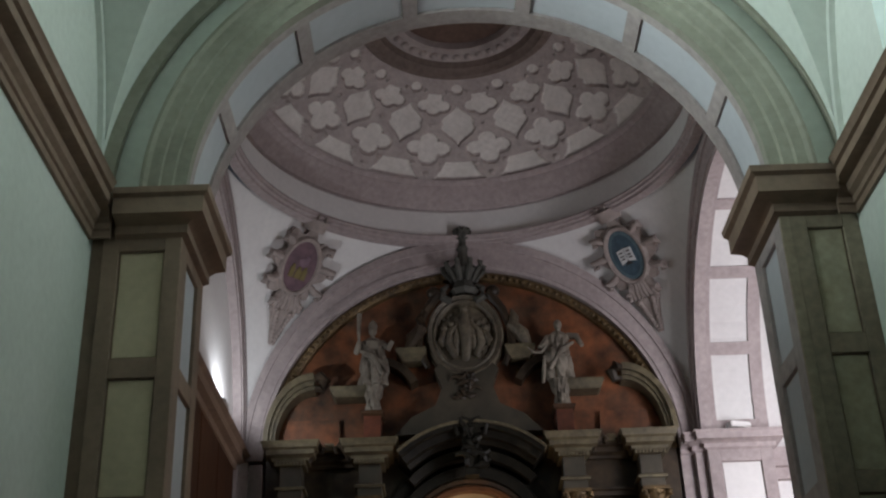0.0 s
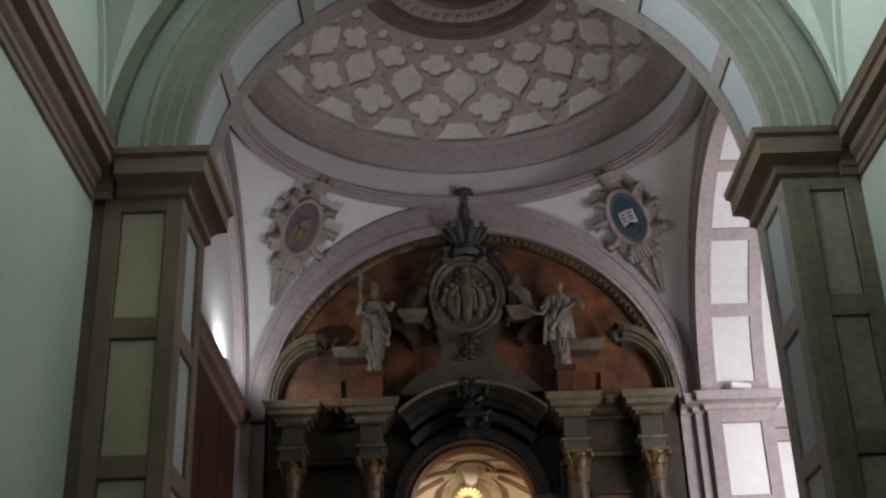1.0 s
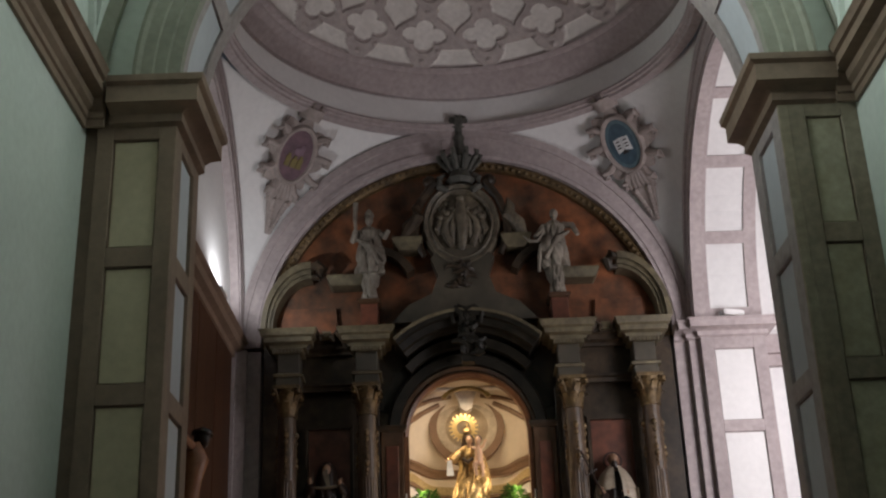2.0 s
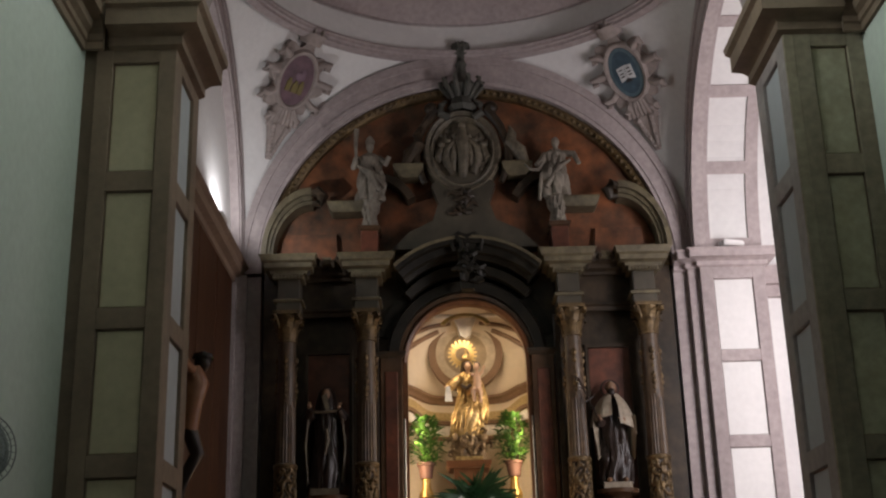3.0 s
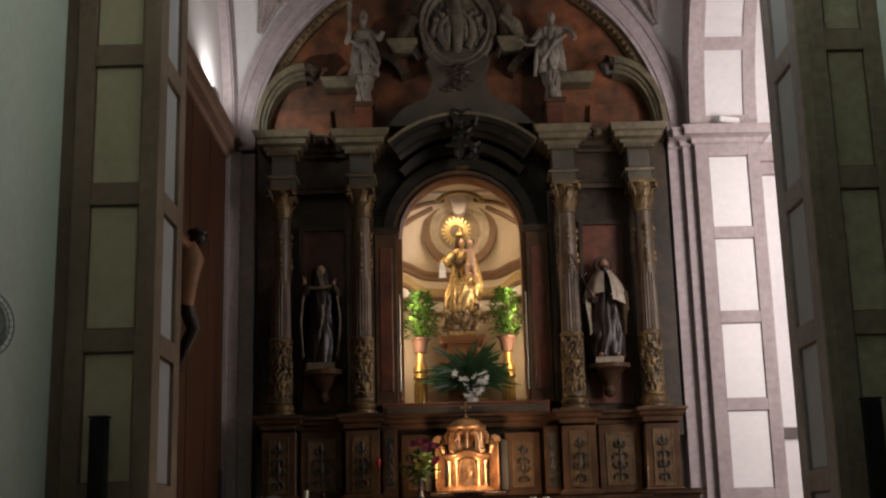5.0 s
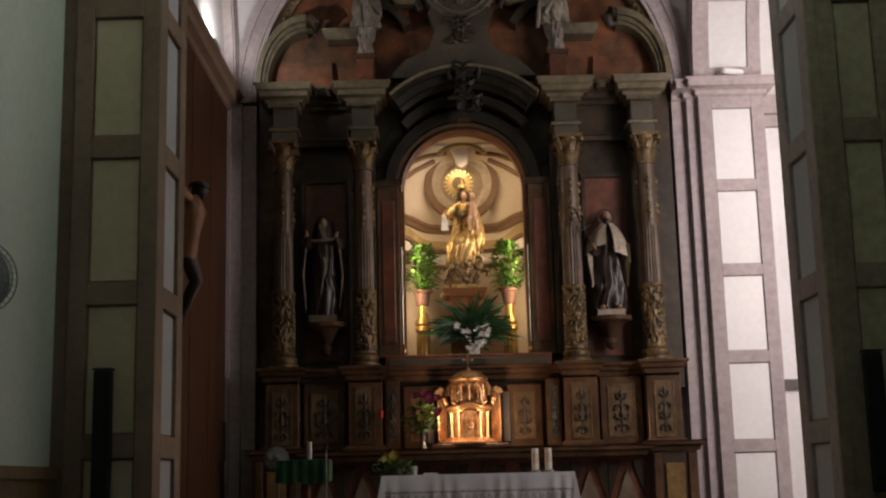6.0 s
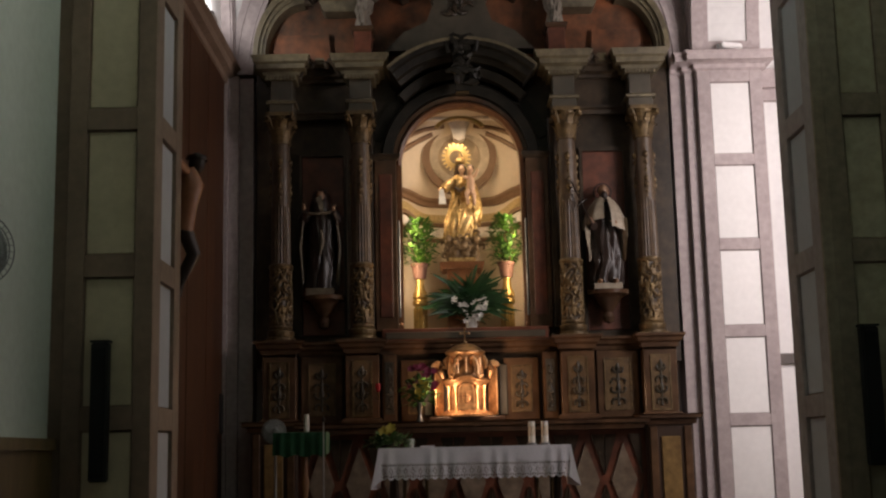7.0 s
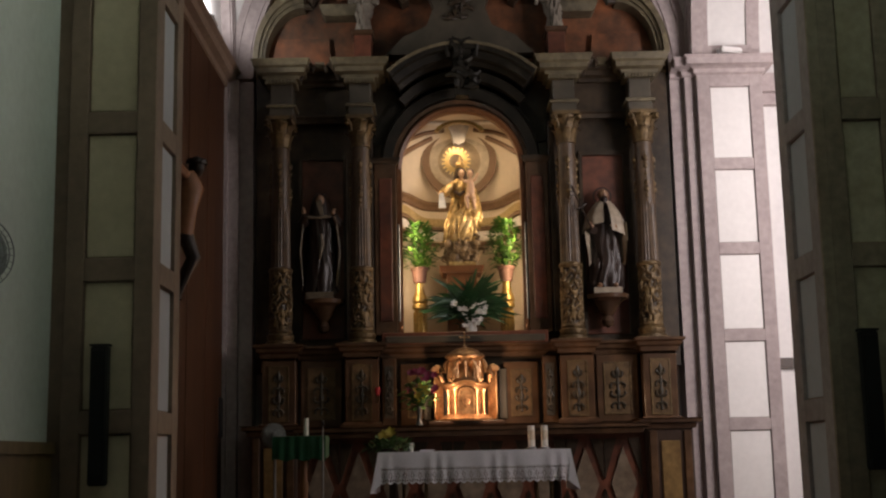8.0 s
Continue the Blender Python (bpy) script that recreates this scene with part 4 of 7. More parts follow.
bm = fresh(); arch(bm, [(NR + 0.06, YR), (NR + 0.06, YR - 0.05), (NR + 0.11, YR - 0.05), (NR + 0.11, YR)], NX, NZS + 0.02, n=40); part("niche_fillet", bm, MARBLE_B, ret)
bm = fresh(); arch(bm, [(NR + 0.24, YR), (NR + 0.24, YR - 0.04), (NR + 0.40, YR - 0.04), (NR + 0.40, YR)], NX, NZS + 0.05, n=40, a0=15, a1=165); part("niche_spandrel_band", bm, MARBLE_K, ret)


# segmental pediment over the niche with a carved keystone; its shade is in the marble's colour
R1 = 1.33
SEGX = 0.365
bm = fresh()
arch(bm, [(R1 - 0.2, 14.95), (R1 - 0.2, 14.72), (R1 - 0.15, 14.68), (R1 - 0.14, 14.6), (R1 - 0.06, 14.56), (R1 - 0.05, 14.5), (R1, 14.48), (R1, 14.95)], SEGX, 5.27, a0=47, a1=133, n=40)
part("segmental_cornice", bm, MARBLE_K, ret)
bm = fresh(); arch(bm, [(R1 + 0.0, 14.95), (R1 + 0.0, 14.46), (R1 + 0.035, 14.45), (R1 + 0.035, 14.95)], SEGX, 5.27, a0=47, a1=133, n=40); part("segmental_top", bm, CORNICE, ret)
bm = fresh(); arch(bm, [(R1 - 0.36, 14.98), (R1 - 0.36, 14.8), (R1 - 0.26, 14.76), (R1 - 0.2, 14.98)], SEGX, 5.27, a0=42, a1=138, n=40); part("segmental_architrave", bm, MARBLE_K, ret)
bm = fresh(); band(bm, SEGX, 5.27, R1 - 0.4, R1 - 0.01, R1 - 0.4, R1 - 0.01, 14.96, 15.2, a0=45, a1=135); part("tympanum", bm, MARBLE_K, ret)
bm = fresh()
prism(bm, [(SEGX - 0.13, 6.66), (SEGX + 0.13, 6.66), (SEGX + 0.08, 5.95), (SEGX - 0.08, 5.95)], 14.52, 14.7)
tube(bm, [(SEGX - 0.16, 14.52, 6.45), (SEGX - 0.2, 14.5, 6.58), (SEGX - 0.1, 14.48, 6.66), (SEGX, 14.47, 6.62), (SEGX + 0.1, 14.48, 6.66), (SEGX + 0.2, 14.5, 6.58), (SEGX + 0.16, 14.52, 6.45)], 0.03, 8)
key = part("keystone_carving", bm, MARBLE_K, ret)
for i in range(14):
    bm = fresh(); acanthus(bm, SEGX, 14.5, 6.0, 6.62, 0.12, 1, 60 + i, 0.042, 1.2); part("curl", bm, MARBLE_K, key)

# lunette: painted field, rim, medallion, crown, broken pediments
LUN = mat("painted_red_brown_lunette", (0.235, 0.082, 0.032), 0.5, other=(0.055, 0.042, 0.028), big=1.7, small=5, var=0.65, bump=0.12)
ZL = 6.35
bm = fresh(); band(bm, X0, ZL, 0.03, 2.66, 0.03, 2.62, YR + 0.14, YR + 0.29); part("lunette_field", bm, LUN, ret, "mottled red and brown painted field")
bm = fresh(); arch(bm, [(2.665, YR + 0.05), (2.62, YR + 0.0), (2.57, YR + 0.02), (2.54, YR + 0.06), (2.54, YR + 0.14), (2.665, YR + 0.14)], X0, ZL, n=64, kz=0.985); part("lunette_rim", bm, OLDGOLD, ret)
bm = fresh(); ball(bm, 0, 0, 0, 0.03, 0.022, 0.03, 8)
bead = finish(bm, "bead", OLDGOLD, 60)
for k in range(84):
    a = math.pi * (k + 0.5) / 84
    ob = new("bead", bead)
    ob.parent = ret
    ob.location = Vector((X0 + 2.58 * math.cos(a), YR + 0.01, ZL + 2.58 * 0.985 * math.sin(a))) - ret.location
MED = mat("carved_bronze_grey", (0.17, 0.14, 0.095), 0.5, other=(0.07, 0.058, 0.042), big=5, small=22, var=0.4, bump=0.5)
MX, MZ, MY = 0.355, 7.99, 14.95
bm = fresh()
rows = []
for i in range(49):
    a = 2 * math.pi * i / 48
    rows.append([(MX + (0.38 + r) * math.cos(a), MY + d, MZ + (0.46 + r) * math.sin(a)) for r, d in ((-0.03, 0.05), (0, -0.02), (0.03, -0.045), (0.055, -0.02), (0.08, -0.035), (0.11, -0.05), (0.14, 0.0), (0.15, 0.15), (-0.03, 0.15))])
grid_faces(bm, rows, close_v=True)
part("medallion_frame", bm, MED, ret)
bm = fresh()
bmesh.ops.create_uvsphere(bm, u_segments=32, v_segments=12, radius=1, matrix=Matrix.Translation((MX, MY + 0.05, MZ)) @ Matrix.Diagonal((0.39, 0.06, 0.47, 1)))
rng = random.Random(9)
tube(bm, [(MX, MY, MZ - 0.38), (MX + 0.02, MY - 0.05, MZ - 0.1), (MX, MY - 0.06, MZ + 0.15), (MX, MY - 0.04, MZ + 0.36)], [0.05, 0.08, 0.085, 0.04], 10)
ball(bm, MX, MY - 0.06, MZ + 0.35, 0.05)
for s in (-1, 1):
    tube(bm, [(MX + s * 0.04, MY - 0.05, MZ + 0.2), (MX + s * 0.17, MY - 0.05, MZ + 0.05), (MX + s * 0.24, MY - 0.03, MZ - 0.12)], [0.04, 0.035, 0.025], 8)
    tube(bm, [(MX + s * 0.2, MY - 0.02, MZ + 0.08), (MX + s * 0.22, MY - 0.03, MZ - 0.12), (MX + s * 0.13, MY - 0.02, MZ - 0.32)], [0.04, 0.06, 0.04], 8)
    for i in range(3):
        a = rng.uniform(-0.5, 0.5); xx = MX + s * (0.12 + 0.09 * i)
        tube(bm, [(xx, MY + 0.02, MZ - 0.30 + 0.08 * i), (xx + 0.05 * a, MY - 0.05, MZ - 0.1), (xx - 0.03 * s, MY - 0.03, MZ + 0.16 - 0.06 * i)], [0.03, 0.05, 0.03], 8)
        ball(bm, xx - 0.03 * s, MY - 0.05, MZ + 0.2 - 0.06 * i, 0.042)
    for i in range(16):
        a = rng.uniform(0, 6.28); q = rng.uniform(0.4, 0.95)
        ball(bm, MX + q * 0.36 * math.cos(a), MY + 0.02, MZ + q * 0.43 * math.sin(a), rng.uniform(0.025, 0.05), 0.03, rng.uniform(0.025, 0.06), 8)
part("medallion_relief", bm, MED, ret, smooth=60)
for sx in (-1, 1):
    bm = fresh()
    tube(bm, [(MX + sx * 0.5, MY, MZ - 0.45), (MX + sx * 0.62, MY - 0.02, MZ - 0.2), (MX + sx * 0.6, MY - 0.02, MZ + 0.1), (MX + sx * 0.52, MY, MZ + 0.35), (MX + sx * 0.34, MY - 0.03, MZ + 0.6)], [0.04, 0.06, 0.05, 0.06, 0.07], 8)
    ball(bm, MX + sx * 0.66, MY, MZ - 0.02, 0.09, 0.06, 0.13, 8)
    ball(bm, MX + sx * 0.4, MY - 0.02, MZ + 0.62, 0.1, 0.08, 0.09, 8)
    part("medallion_scroll", bm, MARBLE_D, ret)
bm = fresh()
prism(bm, [(MX - 0.95, 6.62), (MX + 0.95, 6.62), (MX + 0.72, 6.86), (MX + 0.42, 7.0), (MX + 0.33, 7.25), (MX + 0.42, 7.5), (MX + 0.3, 7.62), (MX - 0.3, 7.62), (MX - 0.42, 7.5), (MX - 0.33, 7.25), (MX - 0.42, 7.0), (MX - 0.72, 6.86)], 14.92, 15.2)
part("medallion_base", bm, MARBLE_G, ret, "grey-green veined marble base")
for i in range(16):
    bm = fresh(); acanthus(bm, MX, 14.91, 7.12, 7.46, 0.12, 1, 90 + i, 0.03); part("base_curl", bm, MARBLE_D, ret)
bm = fresh()
lathe(bm, [(0.15, 8.55), (0.20, 8.62), (0.15, 8.68), (0.13, 8.76), (0.16, 8.82), (0.22, 8.90), (0.20, 8.95), (0.12, 9.02), (0.08, 9.10), (0.06, 9.22), (0.08, 9.28), (0.055, 9.33), (0.06, 9.38), (0.10, 9.44), (0.125, 9.52), (0.09, 9.58), (0.02, 9.60)], MX + 0.02, 14.95, 24, fold=0.05, folds=8)
for i in range(10):
    a = 2 * math.pi * i / 10
    c, q = math.cos(a), math.sin(a)
    tube(bm, [(MX + 0.02 + r * c, 14.95 + r * q, z) for r, z in ((0.14, 8.74), (0.20, 8.84), (0.27, 8.92), (0.29, 8.99), (0.25, 9.02))], [0.025, 0.034, 0.04, 0.034, 0.016], 6)
    tube(bm, [(MX + 0.02 + r * c, 14.95 + r * q, z) for r, z in ((0.07, 9.40), (0.115, 9.46), (0.125, 9.55), (0.07, 9.60))], [0.014, 0.02, 0.02, 0.01], 6)
for s in (-1, 1):
    tube(bm, [(MX + s * 0.16, 14.9, 8.46), (MX + s * 0.27, 14.9, 8.52), (MX + s * 0.27, 14.9, 8.64), (MX + s * 0.19, 14.9, 8.70)], [0.05, 0.055, 0.045, 0.03], 8)
part("crown", bm, mat("dark_weathered_stone", (0.10, 0.095, 0.08), 0.7, other=(0.05, 0.05, 0.04), big=5, small=20, var=0.4, bump=0.4), ret, "dark carved stone crown")
for sx in (-1, 1):
    cx = X0 + sx * 2.0
    bm = fresh()
    a0, a1 = (90, 180) if sx < 0 else (0, 90)
    for r0, r1, d in ((0.535, 0.575, -0.16), (0.50, 0.535, -0.12), (0.575, 0.64, -0.22)):
        band(bm, cx, 6.55, r0, r1, r0 * 1.42, r1 * 1.42, YR + d, YR + 0.14, n=20, a0=a0, a1=a1)
    part("broken_pediment", bm, CORNICE, ret, "gilt curved broken pediment")
    bm = fresh()
    tube(bm, [(cx, 14.85, 7.4), (cx - sx * 0.08, 14.82, 7.42), (cx - sx * 0.14, 14.82, 7.34), (cx - sx * 0.10, 14.82, 7.24), (cx - sx * 0.02, 14.85, 7.26)], [0.05, 0.07, 0.08, 0.06, 0.04], 8)
    part("pediment_scroll", bm, MARBLE_D, ret)
    bm = fresh(); prism(bm, [(cx - 0.34, 6.44), (cx + 0.34, 6.44), (cx + 0.3, 6.9), (cx - 0.3, 6.9)], 15.06, 15.2); part("pediment_field", bm, LUN, ret)
    # statue pedestal and curved inner scroll with its cornice fragment
    px, ptop = (-0.875 if sx < 0 else 1.575), 6.88
    slab("statue_pedestal", px - 0.11, px + 0.11, 14.74, 15.15, 6.43, ptop - 0.05, MARBLE_R)
    block_moulding("pedestal_cap", px - 0.11, px + 0.11, 14.74, 15.1, [(0, 0), (0.02, 0.01), (0.035, 0.04), (0.035, 0.06), (0, 0.06)], ptop - 0.05, MARBLE_B)
    slab("cap_core", px - 0.11, px + 0.11, 14.74, 15.1, ptop - 0.06, ptop + 0.008, MARBLE_B)
    bm = fresh(); carved(bm, px, 14.92, [(ptop, 0.07, 0.10, 0, 0), (ptop + 0.08, 0.09, 0.13, 0, 0.02), (ptop + 0.2, 0.075, 0.12, 0, 0.02), (ptop + 0.28, 0.11, 0.14, 0, 0), (7.268, 0.13, 0.15, 0, 0)], 2.0 + sx, 5, 0.22, 2); part("corbel", bm, CARVED, ret, "carved pale stone corbel", smooth=50)
    ex = px + sx * 0.3
    block_moulding("corbel_cornice", ex - 0.19, ex + 0.19, 14.86, 15.14, [(0, 0), (0.02, 0.02), (0.04, 0.06), (0.06, 0.10), (0.06, 0.13), (0, 0.13)], 7.14, CORNICE)
    slab("corbel_cornice_core", ex - 0.19, ex + 0.19, 14.86, 15.14, 7.14, 7.266, CORNICE)
    bm = fresh(); band(bm, px - sx * 0.05, 7.0, 0.52, 0.62, 0.60, 0.70, 14.9, 15.14, n=16, a0=100 if sx > 0 else 30, a1=150 if sx > 0 else 80); part("inner_scroll", bm, MARBLE_D, ret)
    fx = MX + sx * 0.72
    block_moulding("cornice_fragment", fx - 0.13, fx + 0.13, 14.9, 15.14, [(0, 0), (0.02, 0.02), (0.05, 0.07), (0.07, 0.12), (0.07, 0.15), (0, 0.15)], 7.64, CORNICE)
    slab("fragment_core", fx - 0.13, fx + 0.13, 14.9, 15.14, 7.62, 7.788, CORNICE)
    bm = fresh()
    wx = MX + sx * 0.62 if sx > 0 else MX - 0.55
    tube(bm, [(wx + sx * 0.2, 14.93, 7.78), (wx + sx * 0.14, 14.9, 7.95), (wx + sx * 0.02, 14.9, 8.08), (wx + sx * 0.05, 14.92, 8.22), (wx + sx * 0.02, 14.95, 8.34)], [0.07, 0.10, 0.09, 0.06, 0.015], 10)
    part("flame_finial", bm, MED if sx > 0 else MARBLE_D, ret)

# niche interior
N_W = mat("cream_niche_wall", (0.64, 0.52, 0.38), 0.8, other=(0.56, 0.45, 0.32), var=0.06, bump=0.04)
N_B = mat("brown_niche_moulding", (0.20, 0.115, 0.065), 0.6, other=(0.15, 0.085, 0.048), var=0.15)
N_P = mat("pale_niche_band", (0.78, 0.70, 0.62), 0.7)
RNI, YNI = 0.88, 15.11


def nring(a, z, e=0.0):
    return (NX + (RNI - e) * math.cos(a), YNI + (0.80 - e) * math.sin(a), z)


bm = fresh()
rows = [[nring(math.pi * i / 32, z) for i in range(33)] for z in (NZB - 0.05, 3.6, 4.2, 4.8, NZS)]
for j in range(1, 13):
    t = math.pi / 2 * j / 12
    rows.append([(NX + RNI * math.cos(math.pi * i / 32) * math.cos(t), YNI + 0.80 * math.sin(math.pi * i / 32) * math.cos(t), NZS + 0.92 * math.sin(t)) for i in range(33)])
grid_faces(bm, rows)
nic = part("niche", bm, N_W, ret, "cream painted niche wall", smooth=60)
slab("niche_floor", NX - 0.9, NX + 0.9, 15.0, 16.0, NZB - 0.1, NZB, MARBLE_R, parent=nic)


def nband(name, z, prof, material, dip=0.13):
    bm = fresh()
    rows = [[nring(math.pi * i / 64, z + w - dip * (1 - sm(0.34, 0.66, abs(i / 32 - 1))), o) for o, w in prof] for i in range(65)]
    grid_faces(bm, rows, close_v=True)
    part(name, bm, material, nic)


nband("cornice", 4.87, [(-0.01, -0.05), (0.05, -0.04), (0.06, 0.0), (0.10, 0.03), (0.10, 0.06), (-0.01, 0.06)], N_B, 0.07)
nband("gilt_band", 4.73, [(-0.01, -0.05), (0.03, -0.05), (0.035, 0.05), (-0.01, 0.05)], mat("dull_gilt_band", (0.50, 0.36, 0.17), 0.5, 0.3, var=0.35, small=40, bump=0.5))
nband("bead", 4.645, [(-0.01, -0.03), (0.05, -0.02), (0.05, 0.02), (-0.01, 0.03)], N_B)
nband("pale_band", 4.545, [(-0.01, -0.06), (0.02, -0.06), (0.02, 0.06), (-0.01, 0.06)], N_P)
nband("lower_bead", 4.44, [(-0.01, -0.03), (0.04, -0.02), (0.04, 0.02), (-0.01, 0.03)], N_B)
CZ = 5.41
for nm, r0, r1, y, m in (("roundel_ring", 0.395, 0.49, 15.68, N_B), ("roundel_inner_ring", 0.28, 0.395, 15.72, mat("buff_roundel", (0.50, 0.40, 0.29), 0.7)), ("roundel", 0.0, 0.28, 15.745, mat("dull_ochre_roundel", (0.34, 0.25, 0.16), 0.7))):
    bm = fresh(); lathe(bm, [(max(r0, 0.001), 0.0), (r1, 0.0), (r1, 0.2), (max(r0, 0.001), 0.2)], 0, 0, 48)
    bmesh.ops.transform(bm, matrix=Matrix.Translation((NX, y, CZ)) @ Matrix.Rotation(radians(-90), 4, "X"), verts=bm.verts)
    part(nm, bm, m, nic)
bm = fresh(); prism(bm, [(NX - 0.16, 5.88), (NX + 0.16, 5.88), (NX + 0.10, 5.75), (NX + 0.07, 5.62), (NX, 5.58), (NX - 0.07, 5.62), (NX - 0.10, 5.75)], 15.55, 15.72); part("shell_key", bm, N_P, nic)
for s in (-1, 1):
    for nm, q, r, m in (("shell_rib", ((0.20, 5.80), (0.46, 5.74), (0.74, 5.57)), 0.030, N_B), ("shell_rib", ((0.36, 5.70), (0.56, 5.59), (0.80, 5.38)), 0.034, N_B), ("pale_rib", ((0.14, 5.88), (0.42, 5.85), (0.68, 5.70)), 0.030, N_P)):
        pts = []
        for dx, z in q:
            pts.append((NX + s * dx, YNI + 0.79 * math.sqrt(max(0.02, 1 - (dx / RNI) ** 2 - ((z - NZS) / 0.92) ** 2)), z))
        bm = fresh(); tube(bm, pts, r, 8); part(nm, bm, m, nic)
bm = fresh(); arch(bm, [(0.28, 15.2), (0.34, 15.2), (0.34, 15.3), (0.28, 15.3)], NX, 5.62, a0=20, a1=160, n=16, kz=0.6); part("gilt_crest", bm, GOLD, nic)

# ---- statues: each one plain mesh ----
def head(bm, x, y, z, r):
    """Skull, brow, nose, chin and neck."""
    ball(bm, x, y, z, r * 0.82, r * 0.95, r * 1.1, 16)
    ball(bm, x, y - r * 0.88, z - r * 0.1, r * 0.16, r * 0.22, r * 0.30, 8)
    ball(bm, x, y - r * 0.62, z - r * 0.72, r * 0.42, r * 0.34, r * 0.36, 10)
    tube(bm, [(x, y + r * 0.1, z - r * 1.9), (x, y, z - r * 0.6)], [r * 0.5, r * 0.45], 10)


def hand(bm, p, d, r):
    """A palm with a few fingers."""
    p, d = Vector(p), Vector(d).normalized()
    ball(bm, p.x, p.y, p.z, r, r * 0.7, r, 8)
    for k in (-1, 0, 1):
        q = p + Vector((k * r * 0.5, 0, 0))
        tube(bm, [tuple(q), tuple(q + d * r * 2.0)], [r * 0.32, r * 0.2], 5)


SKIN = mat("painted_flesh_wood", (0.27, 0.16, 0.095), 0.45, other=(0.20, 0.11, 0.065), var=0.1, bump=0.05)
HABIT = mat("dark_brown_painted_robe", (0.030, 0.017, 0.012), 0.36, other=(0.018, 0.011, 0.009), big=4, var=0.3, spec=0.4)
MANTLE = mat("cream_painted_mantle", (0.36, 0.30, 0.225), 0.45, other=(0.22, 0.17, 0.12), big=6, var=0.25)

# saint on the one side: white cape over a dark habit, a rod in one hand
bm = fresh()
sx, sy, sz = 2.085, 14.80, 3.46
prism(bm, [(sx - 0.17, sy - 0.14), (sx + 0.17, sy - 0.14), (sx + 0.15, sy + 0.12), (sx - 0.15, sy + 0.12)], sz, sz + 0.08, "z"); paint(bm, 1)
carved(bm, sx, sy, [(3.54, 0.19, 0.13, 0, 0), (3.62, 0.185, 0.13, 0, 0.01), (3.95, 0.165, 0.125, 0.01, 0.02), (4.25, 0.15, 0.12, 0, 0.02), (4.45, 0.16, 0.12, 0, 0), (4.56, 0.08, 0.07, 0, 0)], 1.0, 6, 0.20, 0.8)
for s in (-1, 1):
    tube(bm, [(sx + s * 0.13, sy - 0.01, 4.46), (sx + s * 0.19, sy - 0.06, 4.30), (sx + s * 0.15, sy - 0.16, 4.24)], [0.055, 0.055, 0.05], 10)
paint(bm, 0)
# short cape to the elbows, open at the front, one side thrown across the breast
for s, front, low in ((-1, 262, 4.27), (1, 282, 4.17)):
    rows = []
    for j in range(9):
        f = j / 8
        row = []
        for i in range(25):
            a = radians(90 + (front - 90) * i / 24) if s < 0 else radians(90 - (450 - front) * i / 24)
            r = 0.085 + 0.165 * math.sin(f * 1.5)
            g = 1 + 0.05 * f * math.cos(i * 1.3 + s)
            row.append((sx + r * 1.08 * g * math.cos(a), sy - 0.03 + r * 0.90 * g * math.sin(a), 4.60 - (4.60 - low - 0.05 * math.cos(i * 0.26)) * f ** 1.4))
        rows.append(row)
    grid_faces(bm, rows)
    # long sleeve falling from the arm
    rows = []
    for j in range(9):
        f = j / 8
        rows.append([(sx + s * (0.255 - 0.02 * f + 0.012 * math.sin(k * 1.4 + 5 * f)) + 0.02 * k * -s * (1 - 0.3 * f), sy - 0.16 + 0.03 * k + 0.01 * math.sin(k * 2), 4.34 - (0.50 + 0.04 * math.sin(k)) * f) for k in range(6)])
    grid_faces(bm, rows)
lathe(bm, [(0.075, 4.575), (0.10, 4.59), (0.10, 4.615), (0.07, 4.63)], sx, sy, 20)
paint(bm, 1)
head(bm, sx, sy - 0.02, 4.70, 0.078)
hand(bm, (sx - 0.18, sy - 0.20, 4.29), (-0.3, -0.3, 0.6), 0.03); hand(bm, (sx + 0.10, sy - 0.22, 4.27), (-0.6, -0.3, 0.2), 0.03)
for e in (-0.10, 0.09):
    ball(bm, sx + e, sy - 0.14, 3.565, 0.035, 0.06, 0.028, 8)
paint(bm, 2)
ball(bm, sx, sy - 0.075, 4.635, 0.045, 0.04, 0.06, 10)
lathe(bm, [(0.060, 4.69), (0.072, 4.70), (0.070, 4.74), (0.05, 4.765)], sx, sy + 0.02, 18)
tube(bm, [(sx - 0.17, sy - 0.21, 4.24), (sx - 0.30, sy - 0.25, 4.50), (sx - 0.42, sy - 0.29, 4.78)], 0.011, 6)
tube(bm, [(sx - 0.36, sy - 0.26, 4.48), (sx - 0.24, sy - 0.25, 4.56)], 0.009, 6)
for k in range(4):
    tube(bm, [(sx - 0.36 - 0.02 * k, sy - 0.27, 4.66 + 0.04 * k), (sx - 0.42 - 0.02 * k, sy - 0.28, 4.66 + 0.05 * k)], 0.007, 5)
rows = [[(sx + r * math.cos(a), sy + 0.075, 4.71 + r * math.sin(a)) for r in (0.098, 0.118)] for a in (2 * math.pi * i / 28 for i in range(29))]
grid_faces(bm, rows)
paint(bm, 0)
solid("saint_statue", bm, [HABIT, MANTLE, SKIN], "painted statue in white cape and dark robe on bracket", "statue", "altarpiece statues", smooth=50)

# saint on the other side: dark veil, arms spread under an open cloak, a pale wimple
bm = fresh()
sx, sy, sz = -1.42, 14.80, 3.46
prism(bm, [(sx - 0.17, sy - 0.14), (sx + 0.17, sy - 0.14), (sx + 0.15, sy + 0.12), (sx - 0.15, sy + 0.12)], sz, sz + 0.09, "z"); paint(bm, 1)
